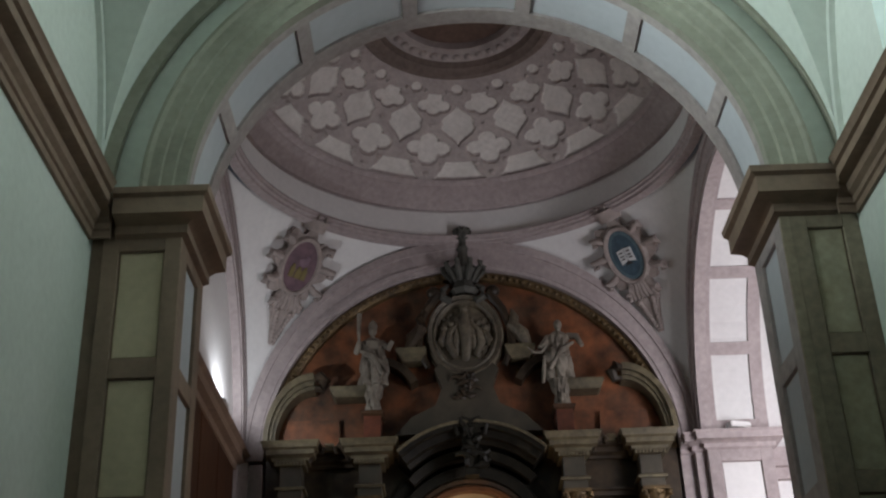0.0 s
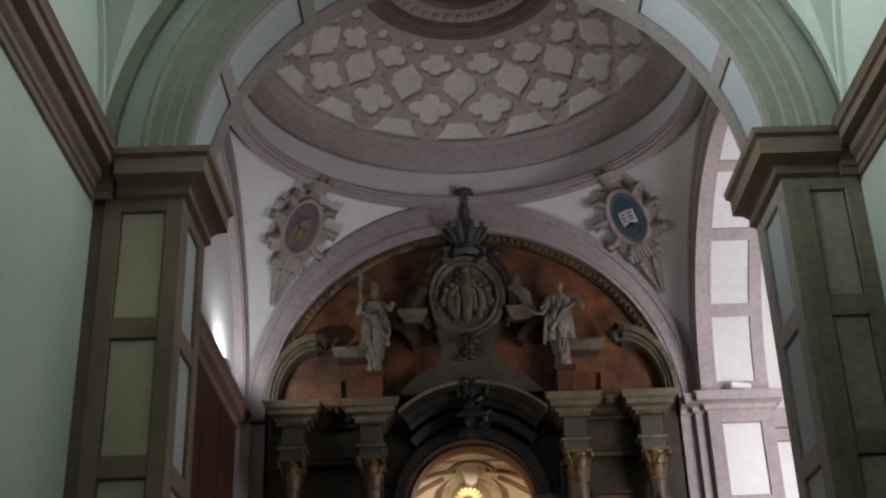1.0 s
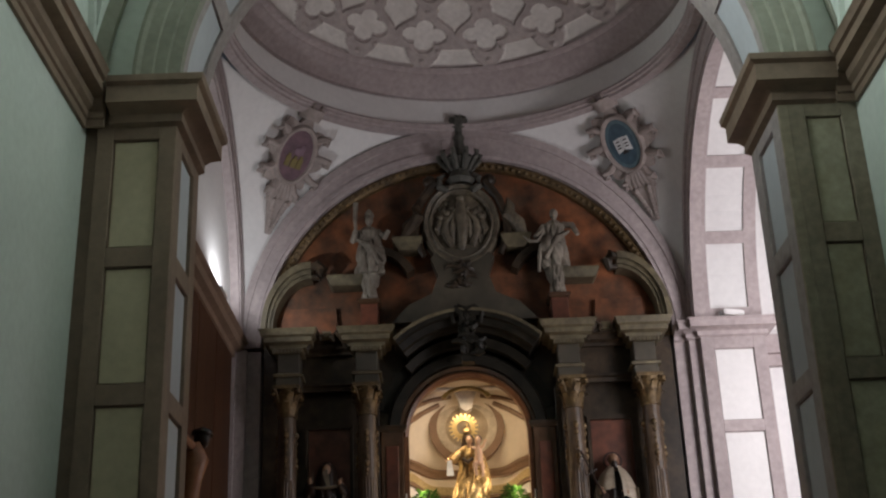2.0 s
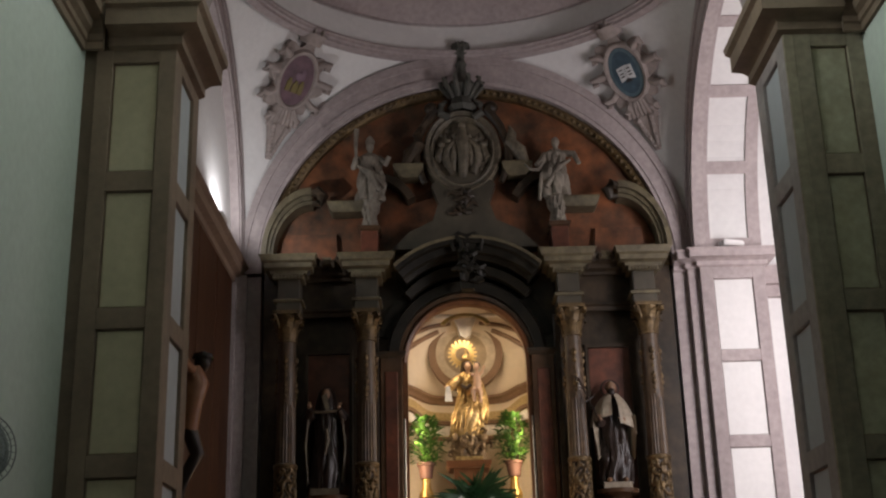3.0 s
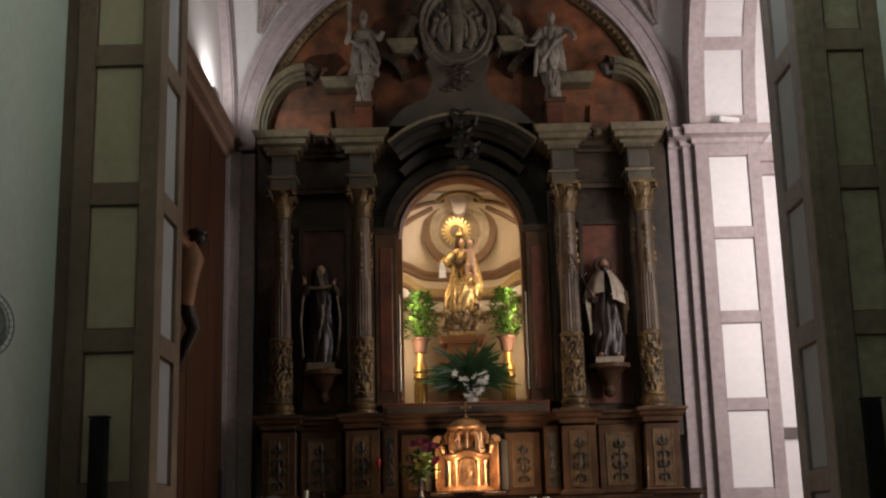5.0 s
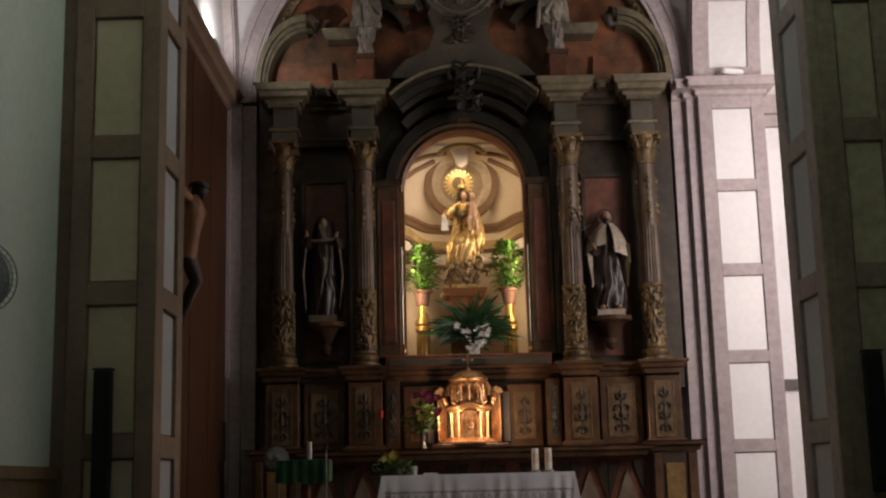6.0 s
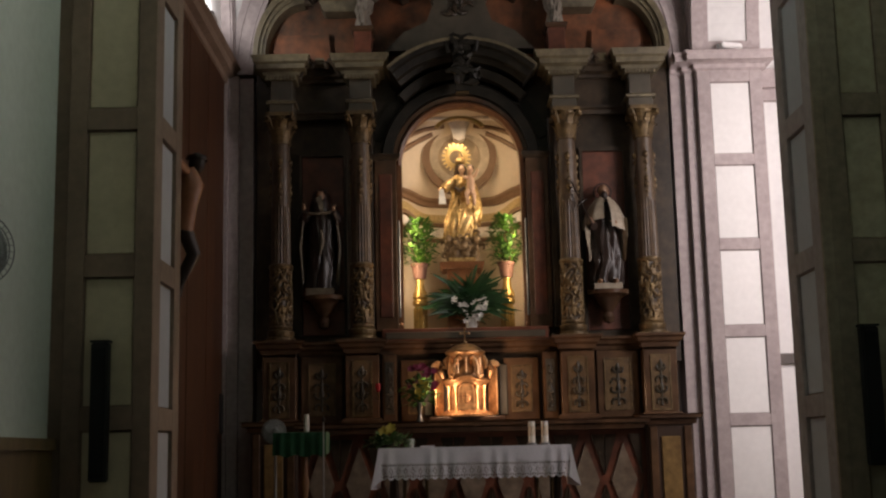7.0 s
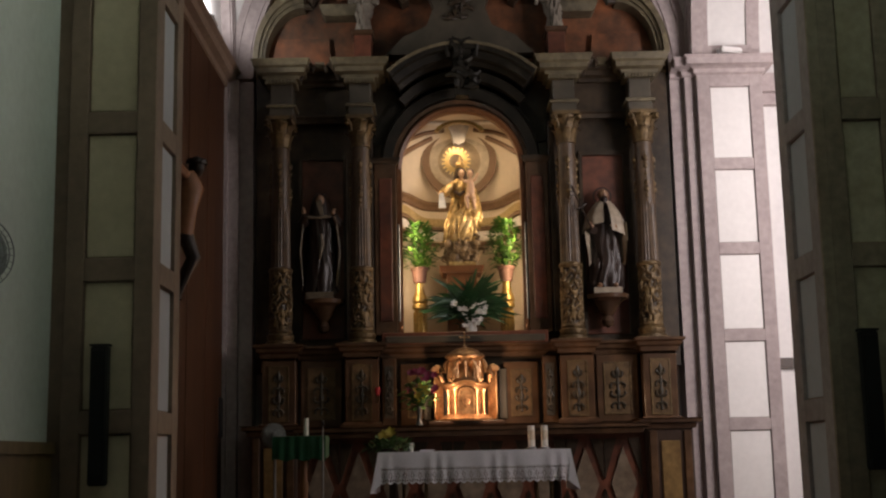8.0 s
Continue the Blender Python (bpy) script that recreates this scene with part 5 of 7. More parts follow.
carved(bm, sx + 0.01, sy, [(3.55, 0.17, 0.12, 0, 0), (3.65, 0.165, 0.12, 0, 0.01), (3.95, 0.145, 0.11, 0, 0.03), (4.25, 0.13, 0.11, 0, 0.02), (4.45, 0.14, 0.11, 0, 0), (4.58, 0.07, 0.07, 0, 0)], 4.0, 6, 0.2, -1.0)
# cloak behind, spreading from the shoulders
rows = []
for j in range(13):
    f = j / 12
    row = []
    for i in range(29):
        a = radians(-25 + 230 * i / 28)
        r = 0.10 + 0.15 * math.sin(min(1, f * 2.2) * 1.57) - 0.05 * max(0, f - 0.55)
        g = 1 + 0.07 * f * math.cos(i * 1.1)
        row.append((sx + r * g * math.cos(a), sy - 0.05 + 0.75 * r * g * math.sin(a), 4.56 - 0.98 * f))
    rows.append(row)
grid_faces(bm, rows)
lathe(bm, [(0.14, 4.48), (0.135, 4.56), (0.112, 4.66), (0.098, 4.74), (0.05, 4.80), (0.01, 4.81)], sx, sy + 0.03, 24, fold=0.06, folds=6)
for s in (-1, 1):
    tube(bm, [(sx + s * 0.13, sy, 4.46), (sx + s * 0.215, sy - 0.08, 4.42), (sx + s * 0.17, sy - 0.16, 4.50)], [0.065, 0.065, 0.04], 10)
paint(bm, 0)
prism(bm, [(sx - 0.045, 4.66), (sx + 0.02, 4.70), (sx + 0.05, 4.50), (sx + 0.015, 4.47)], sy - 0.15, sy - 0.12)
for s in (-1, 1):
    tube(bm, [(sx + s * 0.20, sy - 0.11, 4.44), (sx + s * 0.24, sy - 0.12, 4.05), (sx + s * 0.205, sy - 0.11, 3.62)], [0.010, 0.016, 0.010], 8)
tube(bm, [(sx - 0.2, sy - 0.12, 4.48), (sx - 0.03, sy - 0.18, 4.46), (sx + 0.19, sy - 0.14, 4.49)], [0.02, 0.018, 0.02], 8)
tube(bm, [(sx + 0.02, sy - 0.16, 4.26), (sx + 0.035, sy - 0.18, 4.12), (sx + 0.005, sy - 0.17, 3.94)], [0.012, 0.03, 0.006], 8)
paint(bm, 1)
hand(bm, (sx - 0.19, sy - 0.17, 4.54), (0, -0.2, 1), 0.028); hand(bm, (sx + 0.17, sy - 0.18, 4.52), (0.3, -0.2, 0.6), 0.028); head(bm, sx, sy - 0.06, 4.70, 0.066); paint(bm, 2)
solid("saint_statue", bm, [HABIT, mat("worn_ochre_cloth", (0.19, 0.15, 0.10), 0.4, other=(0.09, 0.07, 0.05), big=6), SKIN], "dark painted statue in veil and open cloak on bracket", "statue", "altarpiece statues", smooth=50)

# gilded central image in the niche
PED = thing("niche_pedestal", (0.32, 15.42, NZB), "brown wooden pedestal block inside the lit niche", "pedestal")
bm = fresh(); box(bm, 0.13, 0.51, 15.24, 15.62, NZB, 3.84); part("block", bm, FRAME_W, PED)
bm = fresh(); moulding(bm, [(0.09, 15.2), (0.55, 15.2), (0.55, 15.64), (0.09, 15.64)], [(0.0, 0), (0.02, 0.0), (0.05, 0.05), (0.05, 0.09), (0, 0.09)], 3.83, closed=True); box(bm, 0.09, 0.55, 15.2, 15.64, 3.835, 3.918); part("top", bm, FRAME_W, PED)
bm = fresh()
cx, cy, cz = 0.33, 15.42, 3.92
prism(bm, [(cx - 0.17, cy - 0.15), (cx + 0.17, cy - 0.15), (cx + 0.15, cy + 0.12), (cx - 0.15, cy + 0.12)], cz, cz + 0.065, "z"); paint(bm, 0)
# cloud of curling scrolls and small rounded masses
rng = random.Random(12)
carved(bm, cx, cy, [(cz + 0.06, 0.15, 0.11, 0, 0), (cz + 0.14, 0.19, 0.13, 0, 0), (cz + 0.28, 0.18, 0.13, 0, 0), (cz + 0.40, 0.13, 0.10, 0, 0)], 8.0, 9, 0.3, 3)
for i in range(26):
    a = rng.uniform(3.0, 6.4)
    z = cz + 0.12 + rng.uniform(0, 0.26)
    q = 0.9 + 0.5 * (z - cz)
    p = Vector((cx + 0.215 * q * math.cos(a), cy + 0.15 * q * math.sin(a), z))
    b = rng.uniform(0, 6.28)
    pts = []
    for k in range(6):
        pts.append(tuple(p))
        p = p + Vector((math.cos(b) * 0.033, -0.004, math.sin(b) * 0.033))
        b += rng.choice((0.9, 1.1)) if i % 2 else -0.9
    tube(bm, pts, [0.012, 0.022, 0.026, 0.024, 0.018, 0.008], 7)
for x, z in ((-0.17, 0.31), (0.19, 0.30), (0.02, 0.22)):
    ball(bm, cx + x, cy - 0.15, cz + z, 0.045, 0.04, 0.05, 10)
paint(bm, 3)
# skirt over a bent knee, narrow waist, mantle over the shoulders
carved(bm, cx, cy, [(cz + 0.33, 0.165, 0.13, -0.025, 0), (cz + 0.42, 0.165, 0.14, -0.02, 0.02), (cz + 0.60, 0.165, 0.15, 0.0, 0.04), (cz + 0.74, 0.15, 0.13, 0.015, 0.02), (cz + 0.88, 0.115, 0.10, 0.005, 0), (cz + 1.02, 0.125, 0.10, 0.0, 0), (cz + 1.11, 0.13, 0.09, 0.0, 0), (cz + 1.17, 0.05, 0.05, 0.0, 0)], 2.0, 6, 0.30, 2.6, n=96)
for k in range(7):
    x1 = cx - 0.185 + 0.052 * k
    e = abs(k - 3) / 3
    tube(bm, [(cx + 0.13 - 0.014 * k, cy - 0.13, cz + 0.86 - 0.02 * k), (cx + 0.05 - 0.03 * (6 - k) * 0.7, cy - 0.20 + 0.02 * e, cz + 0.66), (x1, cy - 0.18 + 0.04 * e, cz + 0.46), (x1 - 0.012, cy - 0.15 + 0.06 * e, cz + 0.335)], [0.010, 0.020, 0.026, 0.018], 8)
# cloak edge flying out on the far arm, sleeve on the near one
rows = []
for j in range(8):
    f = j / 7
    rows.append([(cx + 0.12 + 0.075 * math.sin(f * 2.6) + 0.02 * k, cy - 0.06 + 0.02 * k + 0.012 * math.sin(3 * k + 6 * f), cz + 1.06 - (0.46 + 0.03 * k) * f) for k in range(5)])
grid_faces(bm, rows)
tube(bm, [(cx - 0.10, cy - 0.02, cz + 1.08), (cx - 0.20, cy - 0.07, cz + 0.99), (cx - 0.235, cy - 0.13, cz + 0.95)], [0.06, 0.065, 0.05], 10)
tube(bm, [(cx + 0.11, cy - 0.02, cz + 1.08), (cx + 0.17, cy - 0.07, cz + 0.92), (cx + 0.11, cy - 0.17, cz + 0.86)], [0.06, 0.06, 0.045], 10)
paint(bm, 0)
# hair and veil
lathe(bm, [(0.085, cz + 1.12), (0.078, cz + 1.20), (0.074, cz + 1.27), (0.055, cz + 1.315), (0.01, cz + 1.33)], cx + 0.005, cy + 0.03, 20, fold=0.07, folds=6)
tube(bm, [(cx - 0.08, cy - 0.13, cz + 0.98), (cx - 0.01, cy - 0.15, cz + 0.93), (cx + 0.05, cy - 0.15, cz + 0.98)], [0.02, 0.03, 0.02], 8)
ball(bm, cx + 0.13, cy - 0.145, cz + 1.228, 0.048, 0.05, 0.045, 10)
ball(bm, cx + 0.015, cy - 0.04, cz + 1.262, 0.060, 0.055, 0.05, 12)
paint(bm, 4)
# small seated form on the arm
tube(bm, [(cx + 0.12, cy - 0.16, cz + 0.90), (cx + 0.13, cy - 0.17, cz + 1.0), (cx + 0.125, cy - 0.16, cz + 1.12)], [0.058, 0.056, 0.045], 10)
tube(bm, [(cx + 0.10, cy - 0.18, cz + 0.92), (cx + 0.07, cy - 0.25, cz + 0.88), (cx + 0.085, cy - 0.25, cz + 0.74)], [0.036, 0.032, 0.018], 8)
tube(bm, [(cx + 0.15, cy - 0.18, cz + 0.91), (cx + 0.16, cy - 0.25, cz + 0.86), (cx + 0.165, cy - 0.24, cz + 0.72)], [0.036, 0.032, 0.018], 8)
tube(bm, [(cx + 0.15, cy - 0.17, cz + 1.10), (cx + 0.19, cy - 0.21, cz + 1.12), (cx + 0.225, cy - 0.22, cz + 1.2)], [0.026, 0.022, 0.016], 8)
tube(bm, [(cx + 0.09, cy - 0.17, cz + 1.10), (cx + 0.04, cy - 0.20, cz + 1.10)], [0.024, 0.016], 8)
head(bm, cx + 0.125, cy - 0.165, cz + 1.205, 0.046)
head(bm, cx + 0.015, cy - 0.06, cz + 1.235, 0.052)
hand(bm, (cx - 0.25, cy - 0.16, cz + 0.95), (-0.5, -0.3, 0.1), 0.024); hand(bm, (cx + 0.09, cy - 0.22, cz + 0.86), (0.6, -0.2, 0.2), 0.024)
paint(bm, 2)
prism(bm, [(cx - 0.27, cz + 0.95), (cx - 0.22, cz + 0.95), (cx - 0.19, cz + 0.76), (cx - 0.29, cz + 0.76)], cy - 0.19, cy - 0.16); paint(bm, 1)
hx, hz = cx - 0.045, cz + 1.42
for i in range(40):
    a = 2 * math.pi * i / 40
    u, w = math.cos(a), math.sin(a)
    r1 = 0.19 if i % 2 else 0.15
    prism(bm, [(hx + 0.10 * u - 0.014 * w, hz + 0.10 * w + 0.014 * u), (hx + r1 * u - 0.012 * w, hz + r1 * w + 0.012 * u), (hx + r1 * u + 0.012 * w, hz + r1 * w - 0.012 * u), (hx + 0.10 * u + 0.014 * w, hz + 0.10 * w - 0.014 * u)], cy + 0.04, cy + 0.055)
rows = [[(hx + r * math.cos(a), cy + d, hz + r * math.sin(a)) for r, d in ((0.09, 0.03), (0.118, 0.03), (0.118, 0.06), (0.09, 0.06))] for a in (2 * math.pi * i / 32 for i in range(33))]
grid_faces(bm, rows, close_v=True)
paint(bm, 5)
lathe(bm, [(0.055, cz + 1.335), (0.060, cz + 1.375), (0.035, cz + 1.40), (0.012, cz + 1.42), (0.012, cz + 1.46), (0.004, cz + 1.48)], cx - 0.005, cy, 14, fold=0.08, folds=5)
paint(bm, 0)
LIGHT_SKIN = mat("pale_flesh_paint", (0.60, 0.38, 0.25), 0.5, var=0.05, bump=0.03)
solid("gilded_statue", bm, [mat("dull_statue_gilding", (0.68, 0.47, 0.20), 0.34, 0.6, other=(0.26, 0.15, 0.05), big=11, small=30, var=0.5, bump=0.4), mat("white_cloth_paint", (0.75, 0.72, 0.68), 0.6), LIGHT_SKIN, mat("brown_gilt_cloud_carving", (0.24, 0.16, 0.085), 0.42, 0.3, other=(0.10, 0.065, 0.035), big=6, bump=0.4), mat("dark_brown_hair_paint", (0.055, 0.030, 0.016), 0.45, var=0.2), mat("halo_gilding", (0.85, 0.58, 0.24), 0.3, 0.6, var=0.15)], "gilded draped statue with sunburst halo in the lit niche", "statue", smooth=50)

# pale stone figures above the cornice
for px, k in ((-0.875, 0), (1.575, 1)):
    bm = fresh()
    pz, py = 7.27, 14.86
    s = 1 - 2 * k
    carved(bm, px, py, [(pz, 0.15, 0.11, 0, 0), (pz + 0.08, 0.155, 0.12, 0.01 * s, 0), (pz + 0.28, 0.15, 0.12, 0.03 * s, 0.03), (pz + 0.45, 0.125, 0.10, 0.02 * s, 0.02), (pz + 0.60, 0.14, 0.10, 0, 0), (pz + 0.67, 0.06, 0.05, 0, 0)], 3.0 + 5 * k, 6, 0.30, 3 * s)
    head(bm, px + 0.01, py - 0.04, pz + 0.76, 0.066)
    tube(bm, [(px - 0.19 * s, py - 0.06, pz + 0.50), (px + 0.02, py - 0.15, pz + 0.36), (px + 0.14 * s, py - 0.12, pz + 0.10)], [0.02, 0.045, 0.03], 8)
    tube(bm, [(px - 0.10, py - 0.13, pz + 0.40), (px + 0.10, py - 0.13, pz + 0.30), (px + 0.20 * s, py - 0.08, pz + 0.16)], [0.02, 0.04, 0.03], 8)
    if k == 0:
        lathe(bm, [(0.055, pz + 0.80), (0.065, pz + 0.83), (0.05, pz + 0.88), (0.01, pz + 0.93)], px + 0.01, py - 0.02, 12)
        tube(bm, [(px - 0.12, py, pz + 0.60), (px - 0.20, py - 0.08, pz + 0.46), (px - 0.16, py - 0.14, pz + 0.58)], [0.05, 0.045, 0.03], 8)
        tube(bm, [(px - 0.16, py - 0.14, pz + 0.52), (px - 0.17, py - 0.13, pz + 0.74), (px - 0.16, py - 0.12, pz + 0.98)], [0.018, 0.026, 0.036], 8)
        tube(bm, [(px + 0.12, py, pz + 0.60), (px + 0.22, py - 0.08, pz + 0.50), (px + 0.27, py - 0.12, pz + 0.58)], [0.05, 0.045, 0.03], 8)
    else:
        tube(bm, [(px + 0.12, py, pz + 0.61), (px + 0.24, py - 0.06, pz + 0.58), (px + 0.30, py - 0.12, pz + 0.42)], [0.05, 0.045, 0.028], 8)
        tube(bm, [(px - 0.12, py, pz + 0.60), (px - 0.20, py - 0.08, pz + 0.46), (px - 0.26, py - 0.14, pz + 0.40)], [0.05, 0.045, 0.03], 8)
        tube(bm, [(px - 0.42, py - 0.14, pz + 0.42), (px - 0.34, py - 0.16, pz + 0.33), (px - 0.24, py - 0.16, pz + 0.33), (px - 0.16, py - 0.14, pz + 0.44)], [0.008, 0.022, 0.024, 0.01], 8)
        tube(bm, [(px - 0.20, py - 0.10, pz + 0.3), (px - 0.22, py - 0.12, pz + 0.12), (px - 0.24, py - 0.12, pz - 0.08)], [0.02, 0.026, 0.02], 8)
    paint(bm, 0)
    solid("stone_figure", bm, CARVED, "pale carved stone figure on a pedestal above the cornice", "statue", "figures above the cornice", smooth=50)

# crucifix on the wooden panelling
bm = fresh()
wx = X0 - WX - 0.06 + 0.03
cy, cz = 11.62, 4.3
box(bm, wx, wx + 0.06, cy - 0.06, cy + 0.06, 3.0, 5.3); box(bm, wx + 0.003, wx + 0.063, cy - 0.75, cy + 0.75, 4.55, 4.67); paint(bm, 0)
tube(bm, [(wx + 0.12, cy, 3.22), (wx + 0.14, cy + 0.02, 3.4), (wx + 0.26, cy + 0.05, 3.62), (wx + 0.16, cy + 0.02, 3.9)], [0.045, 0.06, 0.075, 0.085], 10); paint(bm, 2)
tube(bm, [(wx + 0.16, cy + 0.02, 3.86), (wx + 0.2, cy, 4.1), (wx + 0.24, cy, 4.3), (wx + 0.2, cy, 4.46)], [0.10, 0.095, 0.12, 0.08], 12)
for s in (-1, 1):
    tube(bm, [(wx + 0.2, cy + s * 0.1, 4.42), (wx + 0.14, cy + s * 0.4, 4.5), (wx + 0.1, cy + s * 0.68, 4.6)], [0.05, 0.042, 0.03], 8)
paint(bm, 1)
ball(bm, wx + 0.28, cy + 0.03, 4.53, 0.085, 0.08, 0.11); lathe(bm, [(0.1, 4.55), (0.11, 4.57), (0.1, 4.6)], wx + 0.28, cy + 0.03, 12); paint(bm, 2)
bmesh.ops.translate(bm, vec=(0, 0, -0.13), verts=bm.verts)
solid("crucifix", bm, [DARKWOOD, mat("glossy_flesh_paint", (0.34, 0.15, 0.08), 0.3), HABIT], "dark wooden crucifix with carved figure on panelling", "crucifix", smooth=50)

# ---- the tabernacle ----
COPPER = mat("rosy_gilding", (0.82, 0.52, 0.28), 0.36, 0.8, other=(0.34, 0.17, 0.075), big=7, small=30, var=0.35, bump=0.3)
BRONZE = mat("dark_gilding", (0.40, 0.23, 0.11), 0.38, 0.7, other=(0.12, 0.065, 0.035), big=7, small=30, var=0.35, bump=0.3)
tab = thing("tabernacle", (0.315, 14.32, 1.9), "gilded domed tabernacle with side panels on ledge", "tabernacle")
tx, ty, tz = 0.315, 14.42, 1.955
bm = fresh(); box(bm, tx - 0.44, tx + 0.44, 14.16, 14.62, 1.904, tz); bmesh.ops.bevel(bm, geom=bm.edges[:], offset=0.01, segments=1, affect="EDGES"); part("plinth", bm, DARKWOOD, tab)
bm = fresh(); lathe(bm, [(0.32, tz), (0.325, tz + 0.02), (0.30, tz + 0.04), (0.27, tz + 0.05), (0.25, tz + 0.07), (0.22, tz + 0.075)], tx, ty, 40); part("foot", bm, COPPER, tab)
bm = fresh(); lathe(bm, [(0.215, tz + 0.06), (0.215, tz + 0.36), (0.225, tz + 0.37)], tx, ty, 40); body = part("body", bm, BRONZE, tab, smooth=30)
# cornice that arches up over the door
CORT = [(0.22, -0.02), (0.24, -0.01), (0.25, 0.015), (0.275, 0.03), (0.285, 0.05), (0.27, 0.07), (0.20, 0.075)]
rows = []
for i in range(73):
    a = 2 * math.pi * i / 72
    up = 0.045 * max(0.0, math.cos((a - 1.5 * math.pi) * 3.2)) if abs(a - 1.5 * math.pi) < 0.49 else 0.0
    rows.append([(tx + r * math.cos(a), ty + r * math.sin(a), tz + 0.37 + h + up) for r, h in CORT])
bm = fresh(); grid_faces(bm, rows); part("cornice", bm, BRONZE, tab)
yd = ty - 0.217
bm = fresh(); prism(bm, [(tx - 0.085, tz + 0.075), (tx + 0.085, tz + 0.075)] + [(tx + 0.085 * math.cos(a), tz + 0.285 + 0.085 * math.sin(a)) for a in (math.pi * i / 12 for i in range(13))], yd - 0.012, yd + 0.03); door = part("door", bm, COPPER, body)
bm = fresh(); arch(bm, [(0.078, yd - 0.013), (0.082, yd - 0.028), (0.098, yd - 0.028), (0.102, yd - 0.005)], tx, tz + 0.285, n=18)
for s in (-1, 1):
    box(bm, *sorted((tx + s * 0.08, tx + s * 0.10)), yd - 0.026, yd, tz + 0.075, tz + 0.285)
part("door_frame", bm, COPPER, body)
bm = fresh()
for k in range(5):
    a = 0.5 + 0.53 * k
    tube(bm, [(tx, yd - 0.016, tz + 0.16), (tx + 0.03 * math.cos(a), yd - 0.026, tz + 0.17 + 0.04 * math.sin(a)), (tx + 0.06 * math.cos(a + 0.3), yd - 0.02, tz + 0.19 + 0.09 * math.sin(a))], [0.016, 0.014, 0.006], 6)
part("door_relief", bm, BRONZE, door)
for s in (-1, 1):
    for e, yy in ((0.122, -0.205), (0.205, -0.125)):
        bm = fresh(); lathe(bm, [(0.022, tz + 0.06), (0.022, tz + 0.085), (0.015, tz + 0.10), (0.013, tz + 0.30), (0.02, tz + 0.33), (0.026, tz + 0.36)], tx + s * e, ty + yy, 12); part("colonnette", bm, COPPER, tab)
    bm = fresh(); tube(bm, [(tx + s * (a), ty + b, tz + h) for a, b, h in ((0.20, -0.22, 0.48), (0.16, -0.235, 0.455), (0.13, -0.235, 0.50), (0.135, -0.22, 0.57), (0.11, -0.21, 0.65), (0.08, -0.205, 0.69), (0.055, -0.21, 0.66))], [0.014, 0.022, 0.024, 0.022, 0.024, 0.022, 0.012], 8); part("volute", bm, COPPER, tab)
    bm = fresh(); tube(bm, [(tx + s * a, ty - 0.06, tz + h) for a, h in ((0.26, 0.45), (0.30, 0.53), (0.28, 0.60), (0.24, 0.57), (0.235, 0.65), (0.20, 0.72))], [0.03, 0.045, 0.04, 0.03, 0.032, 0.022], 8); part("side_scroll", bm, BRONZE, tab)
    # side panels that catch the lamps
    bm = fresh(); prism(bm, [(tx + s * 0.262, 14.47), (tx + s * 0.355, 14.38), (tx + s * 0.37, 14.40), (tx + s * 0.277, 14.49)], tz + 0.02, tz + 0.58, "z"); w = part("side_panel", bm, COPPER, tab, "bright gilt side panel")
    for z0, z1 in ((tz + 0.02, tz + 0.05), (tz + 0.55, tz + 0.58)):
        bm = fresh(); prism(bm, [(tx + s * 0.255, 14.462), (tx + s * 0.352, 14.366), (tx + s * 0.375, 14.40), (tx + s * 0.28, 14.49)], z0, z1, "z"); part("panel_rail", bm, COPPER, w)
    bm = fresh(); tube(bm, [(tx + s * 0.36, 14.37, tz + 0.06), (tx + s * 0.36, 14.37, tz + 0.56)], 0.012, 8); part("panel_rod", bm, COPPER, w)
    bm = fresh(); prism(bm, [(tx + s * 0.27, tz + 0.58), (tx + s * 0.39, tz + 0.58), (tx + s * 0.41, tz + 0.605), (tx + s * 0.38, tz + 0.64), (tx + s * 0.33, tz + 0.665), (tx + s * 0.28, tz + 0.65), (tx + s * 0.265, tz + 0.61)], 14.36, 14.44); bmesh.ops.bevel(bm, geom=bm.edges[:], offset=0.008, segments=1, affect="EDGES"); part("panel_top", bm, COPPER, tab)
    slab("back_strip", tx + s * 0.45 - 0.05, tx + s * 0.45 + 0.05, 14.66, 14.70, 1.98, 2.58, MARBLE_G)
bm = fresh(); lathe(bm, [(0.22, tz + 0.44), (0.20, tz + 0.46), (0.19, tz + 0.50), (0.18, tz + 0.68), (0.195, tz + 0.71)], tx, ty, 32); part("drum", bm, BRONZE, tab)
for k in range(7):
    a = radians(180 + 30 * k)
    bm = fresh(); tube(bm, [(tx + 0.195 * math.cos(a), ty + 0.195 * math.sin(a), tz + 0.5), (tx + 0.188 * math.cos(a), ty + 0.188 * math.sin(a), tz + 0.69)], 0.016, 7); part("drum_rib", bm, COPPER, tab)
bm = fresh(); lathe(bm, [(0.18, tz + 0.70), (0.215, tz + 0.72), (0.235, tz + 0.745), (0.235, tz + 0.765), (0.20, tz + 0.785), (0.16, tz + 0.82), (0.10, tz + 0.85), (0.03, tz + 0.865), (0.025, tz + 0.885), (0.001, tz + 0.89)], tx, ty, 32); part("dome", bm, BRONZE, tab)
bm = fresh(); box(bm, tx - 0.008, tx + 0.008, ty - 0.008, ty + 0.008, tz + 0.88, tz + 1.03); box(bm, tx - 0.045, tx + 0.045, ty - 0.007, ty + 0.007, tz + 0.975, tz + 0.991)
for x, z in ((-0.05, 0.983), (0.05, 0.983), (0, 1.035)):
    ball(bm, tx + x, ty, tz + z, 0.014, None, None, 8)
part("cross", bm, COPPER, tab)

